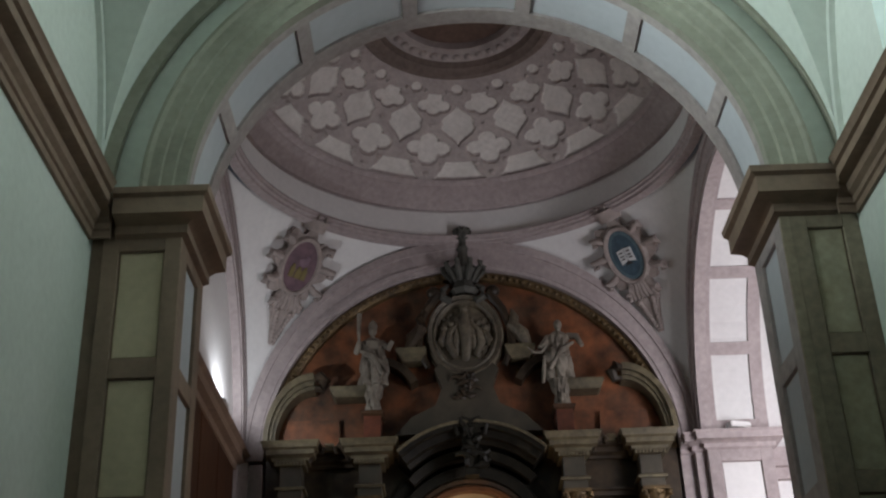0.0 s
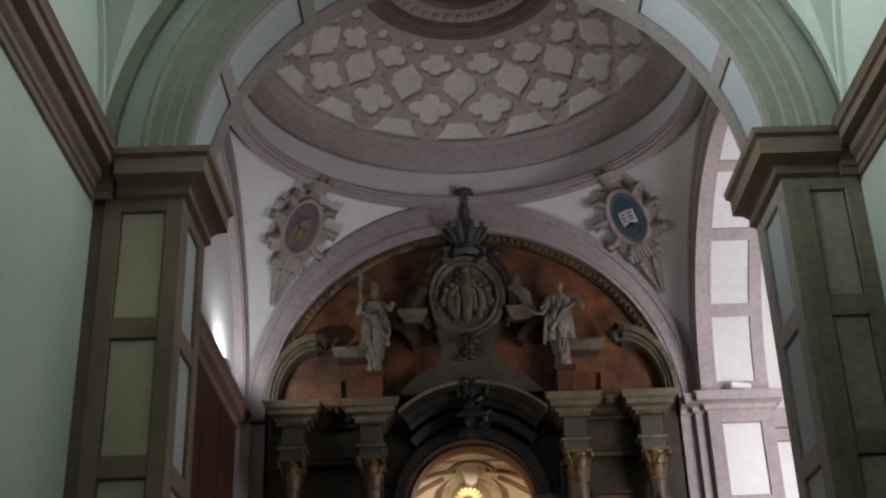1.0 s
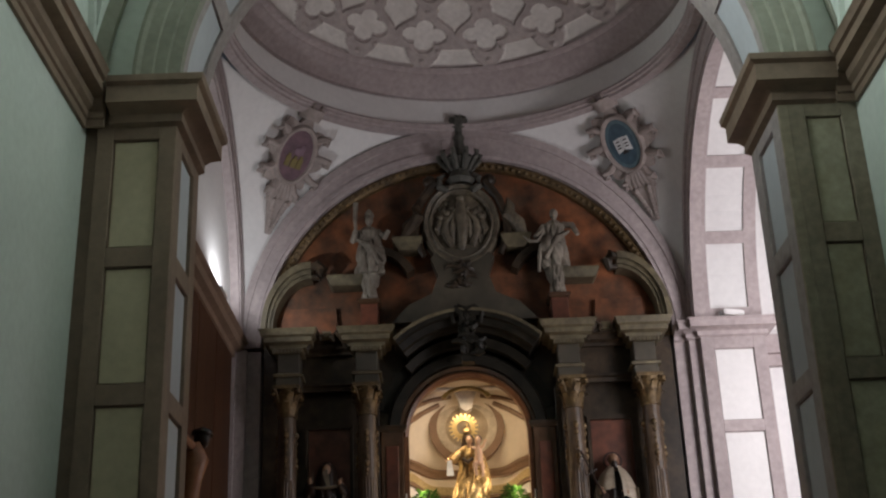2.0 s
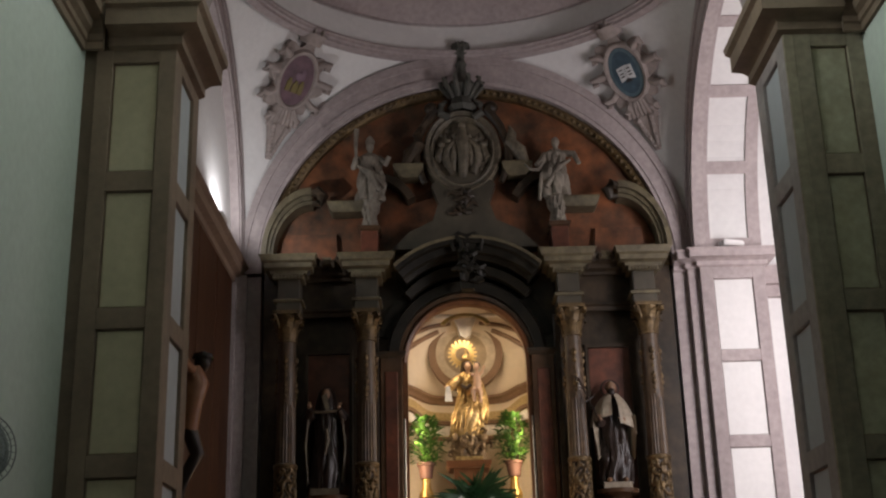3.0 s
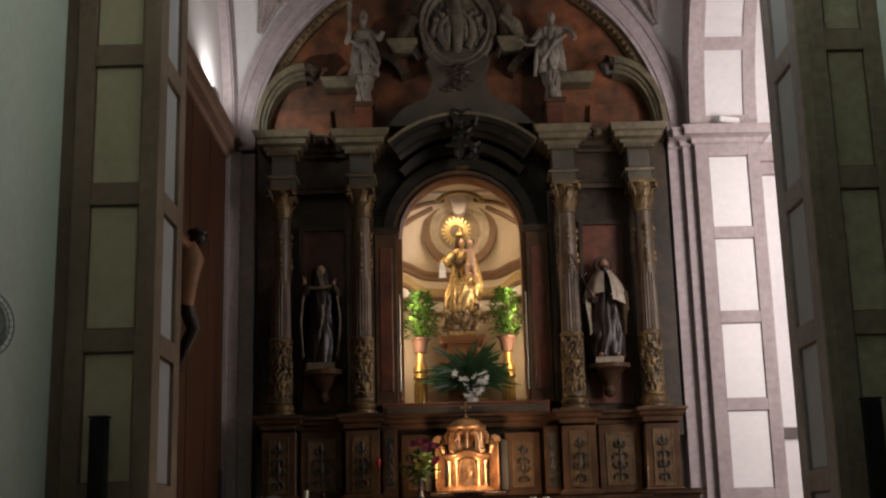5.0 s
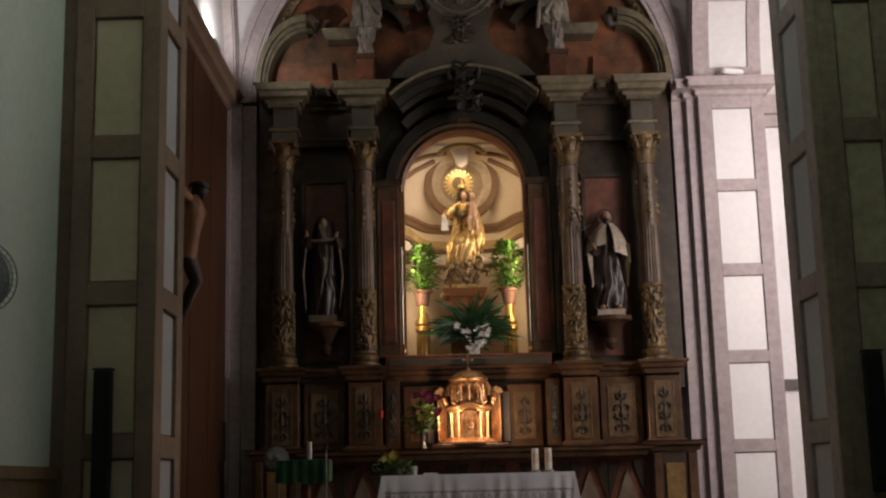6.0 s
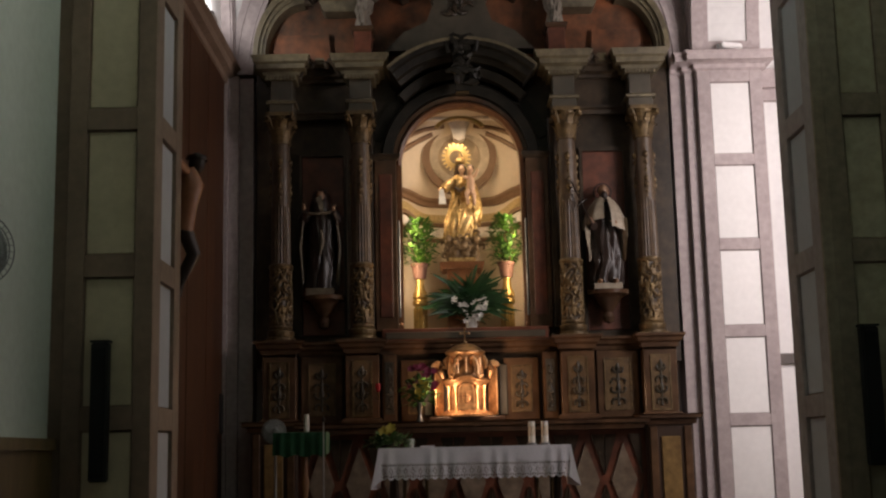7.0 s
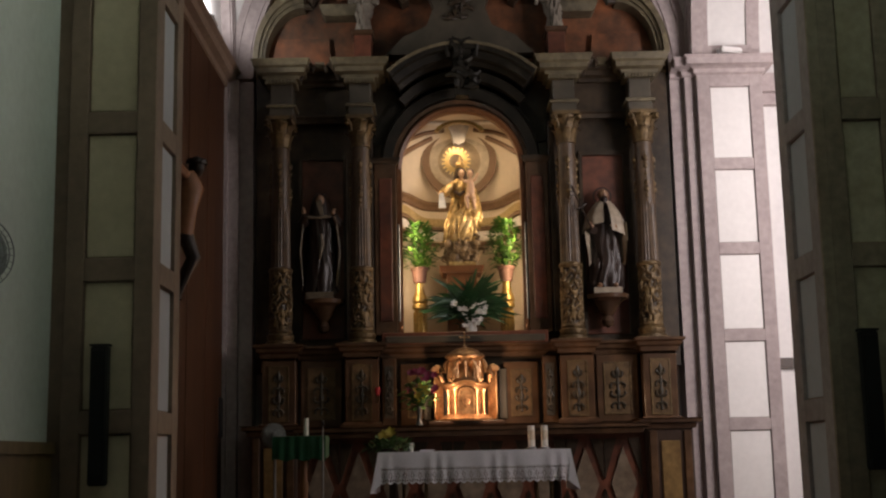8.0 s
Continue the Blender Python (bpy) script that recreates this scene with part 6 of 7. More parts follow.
# sanctuary lamp
sl = thing("sanctuary_lamp", (-0.72, 14.42, 2.28), "small red glass sanctuary lamp on a metal bracket", "lamp")
bm = fresh(); lathe(bm, [(0.01, 2.27), (0.022, 2.28), (0.03, 2.32), (0.03, 2.36), (0.026, 2.37)], -0.72, 14.42, 14); part("glass", bm, glow("red_lamp_glass", (0.26, 0.008, 0.014), 0.04), sl)
bm = fresh(); tube(bm, [(-0.72, 14.42, 2.26), (-0.72, 14.46, 2.2), (-0.72, 14.62, 2.2)], 0.01, 6); part("bracket", bm, OLDGOLD, sl)

# ---- altar table and what stands on it ----
at = thing("altar_table", (0.36, 13.2, PLAT), "dark wooden altar table under a white cloth", "table")
bm = fresh(); box(bm, -0.62, 1.34, 12.84, 13.56, 1.53, 1.60); part("tabletop", bm, DARKWOOD, at)
for x in (-0.5, 1.22):
    for y in (12.95, 13.45):
        bm = fresh(); lathe(bm, [(0.05, PLAT), (0.05, 0.7), (0.03, 0.8), (0.045, 1.1), (0.03, 1.4), (0.05, 1.53)], x, y, 12); part("leg", bm, DARKWOOD, at)
for x in (-0.38, -0.15, 1.0, 1.15):
    bm = fresh(); lathe(bm, [(0.02, 0.62), (0.02, 1.5)], x, 12.9, 8); part("baluster", bm, OLDGOLD, at)
LINEN = mat("white_linen", (0.85, 0.82, 0.88), 0.9, other=(0.78, 0.75, 0.82), big=3, small=60, var=0.06, bump=0.1)
LACE = mat("white_lace", (0.80, 0.77, 0.82), 0.9, other=(0.66, 0.63, 0.68), big=22, small=60, var=0.3, bump=0.3)
cl = thing("tablecloth", (0.36, 13.2, 1.6), "white lace-edged altar cloth with scalloped hem", "tablecloth")
bm = fresh()
CX0, CX1, CY0, CY1 = -0.63, 1.34, 12.81, 13.58
n = 90
top = [[(CX0 + (CX1 - CX0) * i / n, y, 1.606 + 0.002 * math.sin(i * 0.7) * math.sin(y * 9)) for i in range(n + 1)] for y in (CY0, 13.0, 13.2, 13.4, CY1)]
grid_faces(bm, top); part("top", bm, LINEN, cl, smooth=60)


def hang(z0, z1, scallop, y_out, rows_n=5):
    rows = []
    for j in range(rows_n + 1):
        f = j / rows_n
        row = []
        for i in range(n * 2 + 1):
            s = i / (n * 2)
            x = CX0 + (CX1 - CX0) * s
            zz = z0 + (z1 - z0) * f - (scallop * abs(math.sin(s * math.pi * 26)) if j == rows_n else 0)
            fold = 0.010 * math.sin(s * 70 + math.sin(s * 20) * 2) * (1.606 - zz) / 0.3
            row.append((x, CY0 - y_out - 0.02 * math.sqrt(max(0, 1.606 - zz)) + fold, zz))
        rows.append(row)
    return rows


bm = fresh(); grid_faces(bm, hang(1.606, 1.44, 0, 0.0)); part("front_fall", bm, LINEN, cl, smooth=60)
bm = fresh()
rows = []
NL = 26 * 12
for j in range(11):
    row = []
    for i in range(NL + 1):
        q = i / NL
        zz = 1.45 - 0.15 * j / 10 - (0.024 * abs(math.sin(q * math.pi * 26)) * (j / 10) ** 3)
        row.append((CX0 + (CX1 - CX0) * q, CY0 - 0.004 - 0.02 * math.sqrt(1.606 - zz) + 0.010 * math.sin(q * 70 + math.sin(q * 20) * 2) * (1.606 - zz) / 0.3, zz))
    rows.append(row)
grid_faces(bm, rows)
bm.faces.ensure_lookup_table()
holes = []
for j in range(10):
    for i in range(NL):
        du = ((i + 0.5) / 12 % 1) - 0.5
        ring = math.hypot(du * 1.1, (j - 5.0) / 9)
        if 0.16 < ring < 0.25 and (i + j) % 3 or (j in (1, 8) and i % 4 in (1, 2) and abs(du) < 0.42):
            holes.append(bm.faces[j * NL + i])
bmesh.ops.delete(bm, geom=holes, context="FACES")
part("lace_border", bm, LACE, cl, "lace border with scalloped hem", smooth=60)
for s, x in ((-1, CX0), (1, CX1)):
    bm = fresh()
    rows = []
    for j in range(7):
        f = j / 6
        rows.append([(x + s * (0.012 + 0.085 * f * (0.6 + 0.4 * math.cos(k * 1.3)) * (1 if k < 9 else 0.6)), CY0 - 0.03 * f + (CY1 - CY0) * k / 16, 1.606 - 0.42 * f) for k in range(17)])
    grid_faces(bm, rows)
    grid_faces(bm, [[(x, CY0, 1.606), (x + s * 0.015, CY0, 1.606)], [(x, CY0 - 0.012, 1.44), (x + s * 0.05, CY0 - 0.02, 1.4)], [(x - s * 0.02, CY0 - 0.02, 1.28), (x + s * 0.10, CY0 - 0.035, 1.186)]])
    part("side_fall", bm, LINEN, cl, smooth=60)
WAX = mat("ivory_wax", (0.74, 0.70, 0.62), 0.5, var=0.05, bump=0.02)
first = None
for x in (0.985, 1.125):
    if first is None:
        c = first = thing("candle", (x, 13.25, 1.607), "thick ivory candle with a faint printed band on cloth", "candle", "altar candles")
        bm = fresh(); lathe(bm, [(0.036, 0.03), (0.036, 0.25), (0.03, 0.252), (0.001, 0.24)], 0, 0, 18); part("wax", bm, WAX, c, local=True)
        bm = fresh(); lathe(bm, [(0.0365, 0.10), (0.0368, 0.20)], 0, 0, 18); part("printed_band", bm, mat("faded_gilt_print", (0.5, 0.38, 0.25), 0.6, other=(0.7, 0.62, 0.5), big=30), c, local=True)
        bm = fresh(); lathe(bm, [(0.001, 0.0), (0.055, 0.0), (0.055, 0.02), (0.03, 0.032)], 0, 0, 18); part("dish", bm, mat("clear_grey_glass", (0.3, 0.3, 0.3), 0.1, spec=0.6), c, local=True)
        bm = fresh(); tube(bm, [(0, 0, 0.24), (0, 0, 0.262)], 0.002, 5); part("wick", bm, HABIT, c, local=True)
    else:
        copy_thing(first, pose(x, 13.25, 1.607))

GREEN = mat("leaf_green", (0.05, 0.13, 0.025), 0.5, other=(0.03, 0.08, 0.018), big=8, var=0.3)
LIME = mat("bright_leaf_green", (0.060, 0.135, 0.014), 0.5, other=(0.020, 0.065, 0.008), big=8, var=0.3)
YELLOW = mat("yellow_petal", (0.46, 0.36, 0.05), 0.6)
PINK = mat("dark_pink_petal", (0.24, 0.02, 0.06), 0.6, other=(0.15, 0.012, 0.04))
WHITE = mat("white_petal", (0.80, 0.78, 0.74), 0.6)


def leaf(bm, base, tip, w, droop=0.0, up=(0, 0, 1)):
    """A pointed blade, folded along its middle."""
    b, t = Vector(base), Vector(tip)
    d = t - b
    side = d.cross(Vector(up))
    side = side.normalized() if side.length > 1e-6 else Vector((1, 0, 0))
    nrm = side.cross(d).normalized()
    rows = []
    for f, k in ((0, 0.15), (0.3, 0.9), (0.6, 1.0), (0.85, 0.55), (1, 0.03)):
        p = b + d * f - Vector((0, 0, droop * f * f))
        rows.append([tuple(p - side * w * k), tuple(p - nrm * w * 0.3 * k), tuple(p + side * w * k)])
    grid_faces(bm, rows)


def flower(bm, p, r, n=6, face=(0, -1, 0.4)):
    f = Vector(face).normalized()
    u = f.cross(Vector((0.3, 0.1, 1))).normalized(); v = f.cross(u)
    for i in range(n):
        a = 2 * math.pi * i / n
        dr = (u * math.cos(a) + v * math.sin(a)) * r + f * r * 0.35
        leaf(bm, p, Vector(p) + dr, r * 0.28, up=f)


def leafy(bm, x, y, z0, z1, r, n, rng, size):
    for i in range(n):
        f = rng.random()
        z = z0 + (z1 - z0) * f
        a = rng.uniform(0, 6.283)
        q = r * math.sqrt(rng.random()) * (0.55 + 0.9 * math.sin(math.pi * min(1, f * 0.85 + 0.12)))
        p = Vector((x + q * math.cos(a), y + q * math.sin(a), z))
        d = Vector((math.cos(a) * rng.uniform(0.3, 1), math.sin(a) * rng.uniform(0.3, 1), rng.uniform(-0.3, 1.0))).normalized()
        leaf(bm, p, p + d * size * rng.uniform(0.7, 1.3), size * 0.28, droop=size * 0.2)


# bouquet with lilies in a glass vase on the ledge, low arrangement on the cloth
bq = thing("flower_vase", (-0.23, 14.12, 1.905), "vase of dark pink flowers and a yellow lily", "flowers")
rng = random.Random(21)
bm = fresh(); lathe(bm, [(0.001, 1.905), (0.045, 1.906), (0.03, 1.95), (0.022, 2.0), (0.045, 2.12), (0.05, 2.14)], -0.23, 14.12, 16); part("vase", bm, mat("smoky_glass", (0.12, 0.13, 0.12), 0.1, spec=0.6), bq)
bm = fresh(); leafy(bm, -0.23, 14.12, 2.1, 2.4, 0.13, 130, rng, 0.10); part("foliage", bm, GREEN, bq)
for i in range(16):
    bm = fresh(); flower(bm, (-0.23 + rng.uniform(-0.2, 0.2), 14.08 + rng.uniform(-0.08, 0.06), 2.33 + rng.uniform(-0.06, 0.2)), 0.05, 7); part("flower", bm, PINK, bq)
bm = fresh(); flower(bm, (-0.2, 13.98, 2.28), 0.11, 6); flower(bm, (-0.24, 14.0, 2.2), 0.06, 6); part("lily", bm, YELLOW, bq)
la = thing("flower_arrangement", (-0.55, 13.3, 1.607), "low dark green arrangement with yellow blooms on cloth", "flowers")
bm = fresh(); leafy(bm, -0.55, 13.25, 1.62, 1.74, 0.17, 130, rng, 0.10); part("foliage", bm, GREEN, la)
bm = fresh(); box(bm, -0.66, -0.44, 13.18, 13.34, 1.607, 1.64); part("tray", bm, HABIT, la)
for i in range(5):
    bm = fresh(); flower(bm, (-0.58 + rng.uniform(-0.05, 0.07), 13.2, 1.78 + rng.uniform(-0.03, 0.04)), 0.06, 6); part("flower", bm, YELLOW, la)
cup = thing("glass_cup", (-0.32, 13.22, 1.607), "small pale glass holder on the altar cloth", "glass")
bm = fresh(); lathe(bm, [(0.001, 1.607), (0.035, 1.608), (0.04, 1.70), (0.036, 1.70), (0.032, 1.62), (0.001, 1.615)], -0.32, 13.22, 16); part("bowl", bm, mat("pale_glass", (0.45, 0.52, 0.48), 0.15, spec=0.6), cup)
bk = thing("folded_cloth", (-0.15, 13.25, 1.607), "small folded white cloth lying on the altar", "cloth")
bm = fresh(); box(bm, -0.22, -0.06, 13.2, 13.34, 1.608, 1.626); bmesh.ops.bevel(bm, geom=bm.edges[:], offset=0.006, segments=2, affect="EDGES"); part("fold", bm, LINEN, bk)

# ---- things in the niche ----
TERRA = mat("pink_terracotta", (0.14, 0.066, 0.046), 0.7, var=0.15)
for i, x in enumerate((-0.215, 0.885)):
    st = thing("gilt_pedestal", (x, 15.32, NZB), "turned gilt wooden pedestal standing in the niche", "pedestal", "niche pedestals")
    bm = fresh(); lathe(bm, [(0.095, NZB), (0.095, 3.08), (0.075, 3.09), (0.07, 3.36), (0.08, 3.38), (0.10, 3.40), (0.10, 3.44), (0.085, 3.46), (0.10, 3.49), (0.09, 3.54), (0.06, 3.6), (0.05, 3.68), (0.055, 3.72), (0.001, 3.725)], x, 15.32, 20); part("shaft", bm, GOLD, st)
    for k in range(10):
        a = 2 * math.pi * k / 10
        bm = fresh(); tube(bm, [(x + 0.075 * math.cos(a), 15.32 + 0.075 * math.sin(a), 3.1), (x + 0.075 * math.cos(a), 15.32 + 0.075 * math.sin(a), 3.35)], 0.013, 6); part("reed", bm, GOLD, st)
    pl = thing("potted_plant", (x, 15.32, 3.725), "bushy bright green plant in a pink clay pot", "plant", "niche plants")
    bm = fresh(); lathe(bm, [(0.001, 3.726), (0.075, 3.727), (0.10, 3.88), (0.115, 3.885), (0.115, 3.92), (0.09, 3.92), (0.085, 3.9), (0.001, 3.9)], x, 15.32, 20); part("pot", bm, TERRA, pl)
    bm = fresh(); leafy(bm, x, 15.32, 3.92, 4.50, 0.15, 420, random.Random(31 + i), 0.085); part("foliage", bm, LIME, pl)
    bm = fresh()
    for k in range(6):
        a = 2 * math.pi * k / 6
        tube(bm, [(x, 15.32, 3.9), (x + 0.05 * math.cos(a), 15.32 + 0.05 * math.sin(a), 4.1), (x + 0.08 * math.cos(a), 15.32 + 0.08 * math.sin(a), 4.32)], 0.006, 5)
    part("stems", bm, GREEN, pl)
pm = thing("palm_bouquet", (0.40, 15.12, NZB), "dark green fronds with white orchids in small vase", "flowers")
rng = random.Random(5)
bm = fresh(); lathe(bm, [(0.001, NZB), (0.06, NZB + 0.002), (0.075, 3.12), (0.05, 3.18), (0.06, 3.2)], 0.42, 15.14, 18); part("vase", bm, mat("white_ceramic", (0.7, 0.68, 0.66), 0.25), pm)
bm = fresh()
for i in range(150):
    a = rng.uniform(-0.35, math.pi + 0.25)
    el = rng.uniform(-0.2, 1.0)
    L = rng.uniform(0.34, 0.62)
    d = Vector((math.cos(a), -abs(rng.uniform(0.0, 0.4)), math.sin(a) * 0.75 + 0.1)).normalized()
    p = Vector((0.40 + rng.uniform(-0.1, 0.1), 15.22 + rng.uniform(-0.05, 0.05), 3.38 + rng.uniform(-0.12, 0.12)))
    leaf(bm, p, p + d * L, rng.uniform(0.016, 0.027), droop=0.12, up=(0, -1, 0.2))
leafy(bm, 0.41, 15.17, 3.16, 3.5, 0.16, 160, rng, 0.10)
part("fronds", bm, mat("dark_frond_green", (0.018, 0.07, 0.022), 0.45, other=(0.012, 0.045, 0.016), big=8), pm)
for i in range(30):
    bm = fresh(); flower(bm, (0.40 + rng.uniform(-0.2, 0.2), 15.05 + rng.uniform(-0.04, 0.04), 3.38 + rng.uniform(-0.09, 0.05) - (0.14 if i % 4 == 0 else 0)), 0.045, 5); part("orchid", bm, WHITE, pm)

# ---- lectern corner ----
le = thing("lectern", (-1.41, 12.5, PLAT), "wooden lectern draped with a green cloth", "lectern")
bm = fresh(); lathe(bm, [(0.2, PLAT), (0.2, 0.64), (0.05, 0.68), (0.035, 1.1), (0.05, 1.3), (0.035, 1.35), (0.04, 1.75)], -1.38, 12.5, 14); part("post", bm, mat("honey_wood", (0.25, 0.11, 0.04), 0.45, streak=(6, 6, 0.7)), le)
bm = fresh(); box(bm, -1.63, -1.18, 12.32, 12.7, 1.74, 1.77); part("desk", bm, DARKWOOD, le)
CLOTH_G = mat("green_velvet_cloth", (0.012, 0.085, 0.035), 0.85, other=(0.008, 0.055, 0.022), big=6, var=0.2)
bm = fresh()
rows = []
for j, (dy, z) in enumerate(((0.21, 1.60), (0.205, 1.77), (0.0, 1.785), (-0.205, 1.778), (-0.225, 1.70), (-0.23, 1.60), (-0.235, 1.545))):
    rows.append([(-1.67 + 0.53 * k / 30, 12.51 + dy + (0.012 * math.sin(k * 1.1) if j > 3 else 0), z + (0.012 * math.sin(k * 0.6) if j == 6 else 0)) for k in range(31)])
grid_faces(bm, rows)
for x in (-1.67, -1.14):
    grid_faces(bm, [[(x, 12.3, 1.778), (x, 12.5, 1.785), (x, 12.7, 1.77)], [(x * 1.003, 12.29, 1.56), (x * 1.003, 12.5, 1.56), (x * 1.003, 12.7, 1.58)]])
part("cloth", bm, CLOTH_G, le, "green cloth cover", smooth=50)
cd = thing("candle", (-1.36, 12.55, 1.786), "slim white candle standing on the green cloth", "candle")
bm = fresh(); lathe(bm, [(0.001, 1.787), (0.026, 1.788), (0.024, 1.96), (0.02, 1.965), (0.001, 1.958)], -1.36, 12.55, 14); part("wax", bm, WAX, cd)
fn = thing("pedestal_fan", (-1.72, 12.75, PLAT), "grey pedestal fan with round wire guard beside lectern", "fan")
GREY = mat("grey_plastic", (0.30, 0.31, 0.31), 0.45, var=0.06)
fx, fy, fz = -1.71, 12.7, 1.80
bm = fresh(); lathe(bm, [(0.18, PLAT), (0.18, 0.63), (0.03, 0.66), (0.014, 0.7), (0.014, 1.72), (0.03, 1.74), (0.03, 1.80)], fx, fy + 0.1, 14); part("stand", bm, GREY, fn)
bm = fresh(); ball(bm, fx, fy + 0.05, fz, 0.05, 0.08, 0.05); part("motor", bm, GREY, fn)
bm = fresh()
for r in (0.125, 0.10, 0.075, 0.05, 0.03):
    tube(bm, [(fx + r * math.cos(a), fy - 0.05 + 0.25 * r, fz + r * math.sin(a)) for a in (2 * math.pi * i / 24 for i in range(25))], 0.0035, 5)
prism(bm, [(fx + 0.12 * math.cos(2 * math.pi * i / 24), fz + 0.12 * math.sin(2 * math.pi * i / 24)) for i in range(24)], fy + 0.03, fy + 0.036)
for i in range(20):
    a = 2 * math.pi * i / 20
    tube(bm, [(fx + 0.02 * math.cos(a), fy - 0.05, fz + 0.02 * math.sin(a)), (fx + 0.125 * math.cos(a), fy - 0.02, fz + 0.125 * math.sin(a))], 0.002, 4)
part("guard", bm, GREY, fn)
for i in range(3):
    bm = fresh(); a = 2.1 * i + 0.4
    leaf(bm, (fx, fy, fz), (fx + 0.11 * math.cos(a), fy + 0.015, fz + 0.11 * math.sin(a)), 0.045, up=(0, -1, 0.3)); part("blade", bm, mat("pale_blade", (0.45, 0.46, 0.46), 0.35), fn)
ms = thing("microphone_stand", (-1.16, 12.35, PLAT), "thin metal microphone stand beside the lectern", "microphone stand")
bm = fresh(); lathe(bm, [(0.12, PLAT), (0.12, 0.62), (0.008, 0.63), (0.006, 1.88)], -1.16, 12.25, 10); part("pole", bm, mat("dull_steel", (0.5, 0.5, 0.5), 0.35, 0.9), ms)
bm = fresh(); ball(bm, -1.16, 12.24, 1.9, 0.018, 0.018, 0.03, 10); part("microphone", bm, HABIT, ms)

# ---- loudspeakers, wall fan, floodlights ----
BLACK = mat("black_plastic", (0.012, 0.012, 0.013), 0.5, var=0.1)
GRILLE = mat("black_speaker_grille", (0.008, 0.008, 0.009), 0.8, small=200, bump=0.3)
for x, nm in ((-2.335, 0), (2.985, 1)):
    sp = thing("column_loudspeaker", (x, YF - 0.06, 1.4), "slim black column loudspeaker on the stone pier", "loudspeaker", "pier loudspeakers")
    bm = fresh(); box(bm, x - 0.06, x + 0.06, YF - 0.11, YF - 0.02, 1.40, 2.35); bmesh.ops.bevel(bm, geom=bm.edges[:], offset=0.01, segments=2, affect="EDGES"); part("case", bm, BLACK, sp)
    bm = fresh(); box(bm, x - 0.048, x + 0.048, YF - 0.117, YF - 0.11, 1.43, 2.31); part("grille", bm, GRILLE, sp)
    bm = fresh(); box(bm, x - 0.065, x + 0.065, YF - 0.115, YF - 0.015, 2.35, 2.365); part("cap", bm, BLACK, sp)
    bm = fresh(); box(bm, x - 0.03, x + 0.03, YF - 0.03, YF + 0.035, 1.8, 1.95); part("bracket", bm, BLACK, sp)
sp = thing("box_loudspeaker", (-2.68, JY, 1.85), "small black loudspeaker on the corner pier", "loudspeaker")
bm = fresh(); box(bm, -2.78, -2.59, JY - 0.22, JY - 0.03, 1.82, 2.30); bmesh.ops.bevel(bm, geom=bm.edges[:], offset=0.012, segments=2, affect="EDGES"); part("case", bm, BLACK, sp)
bm = fresh(); box(bm, -2.765, -2.605, JY - 0.226, JY - 0.22, 1.84, 2.28); part("grille", bm, GRILLE, sp)
bm = fresh(); box(bm, -2.72, -2.66, JY - 0.04, JY + 0.04, 2.0, 2.1); part("bracket", bm, BLACK, sp)
wf = thing("wall_fan", (XL, 6.75, 2.7), "grey round fan fixed to the nave wall", "fan")
q = Matrix.Translation((XL + 0.2, 6.66, 2.72)) @ Matrix.Rotation(radians(52), 4, "Z")
for nm, col in (("guard", GREY), ("motor", GREY)):
    bm = fresh()
    if nm == "guard":
        for r in (0.2, 0.165, 0.13, 0.095, 0.06):
            tube(bm, [(r * math.cos(a), -0.05 + 0.2 * r, r * math.sin(a)) for a in (2 * math.pi * i / 28 for i in range(29))], 0.004, 5)
        for i in range(30):
            a = 2 * math.pi * i / 30
            tube(bm, [(0.05 * math.cos(a), -0.045, 0.05 * math.sin(a)), (0.2 * math.cos(a), -0.01, 0.2 * math.sin(a))], 0.0025, 4)
        prism(bm, [(0.195 * math.cos(2 * math.pi * i / 28), 0.195 * math.sin(2 * math.pi * i / 28)) for i in range(28)], 0.05, 0.06)
    else:
        ball(bm, 0, 0.07, 0, 0.07, 0.1, 0.07)
    bmesh.ops.transform(bm, matrix=q, verts=bm.verts)
    part(nm, bm, col, wf)
for i in range(4):
    bm = fresh(); a = 1.57 * i + 0.3
    leaf(bm, (0, 0, 0), (0.18 * math.cos(a), 0.02, 0.18 * math.sin(a)), 0.07, up=(0, -1, 0.3)); bmesh.ops.transform(bm, matrix=q, verts=bm.verts); part("blade", bm, mat("pale_fan_blade", (0.4, 0.42, 0.42), 0.35), wf)
bm = fresh(); tube(bm, [(XL, 6.89, 2.72), (XL + 0.1, 6.79, 2.72), (XL + 0.17, 6.71, 2.72)], 0.02, 8); part("arm", bm, GREY, wf)
bx = thing("wall_switch_box", (XL, 6.85, 1.95), "small dark box on the nave wall", "switch box")
bm = fresh(); box(bm, XL, XL + 0.05, 6.80, 6.90, 1.86, 2.04); bmesh.ops.bevel(bm, geom=bm.edges[:], offset=0.008, segments=2, affect="EDGES"); part("case", bm, BLACK, bx)
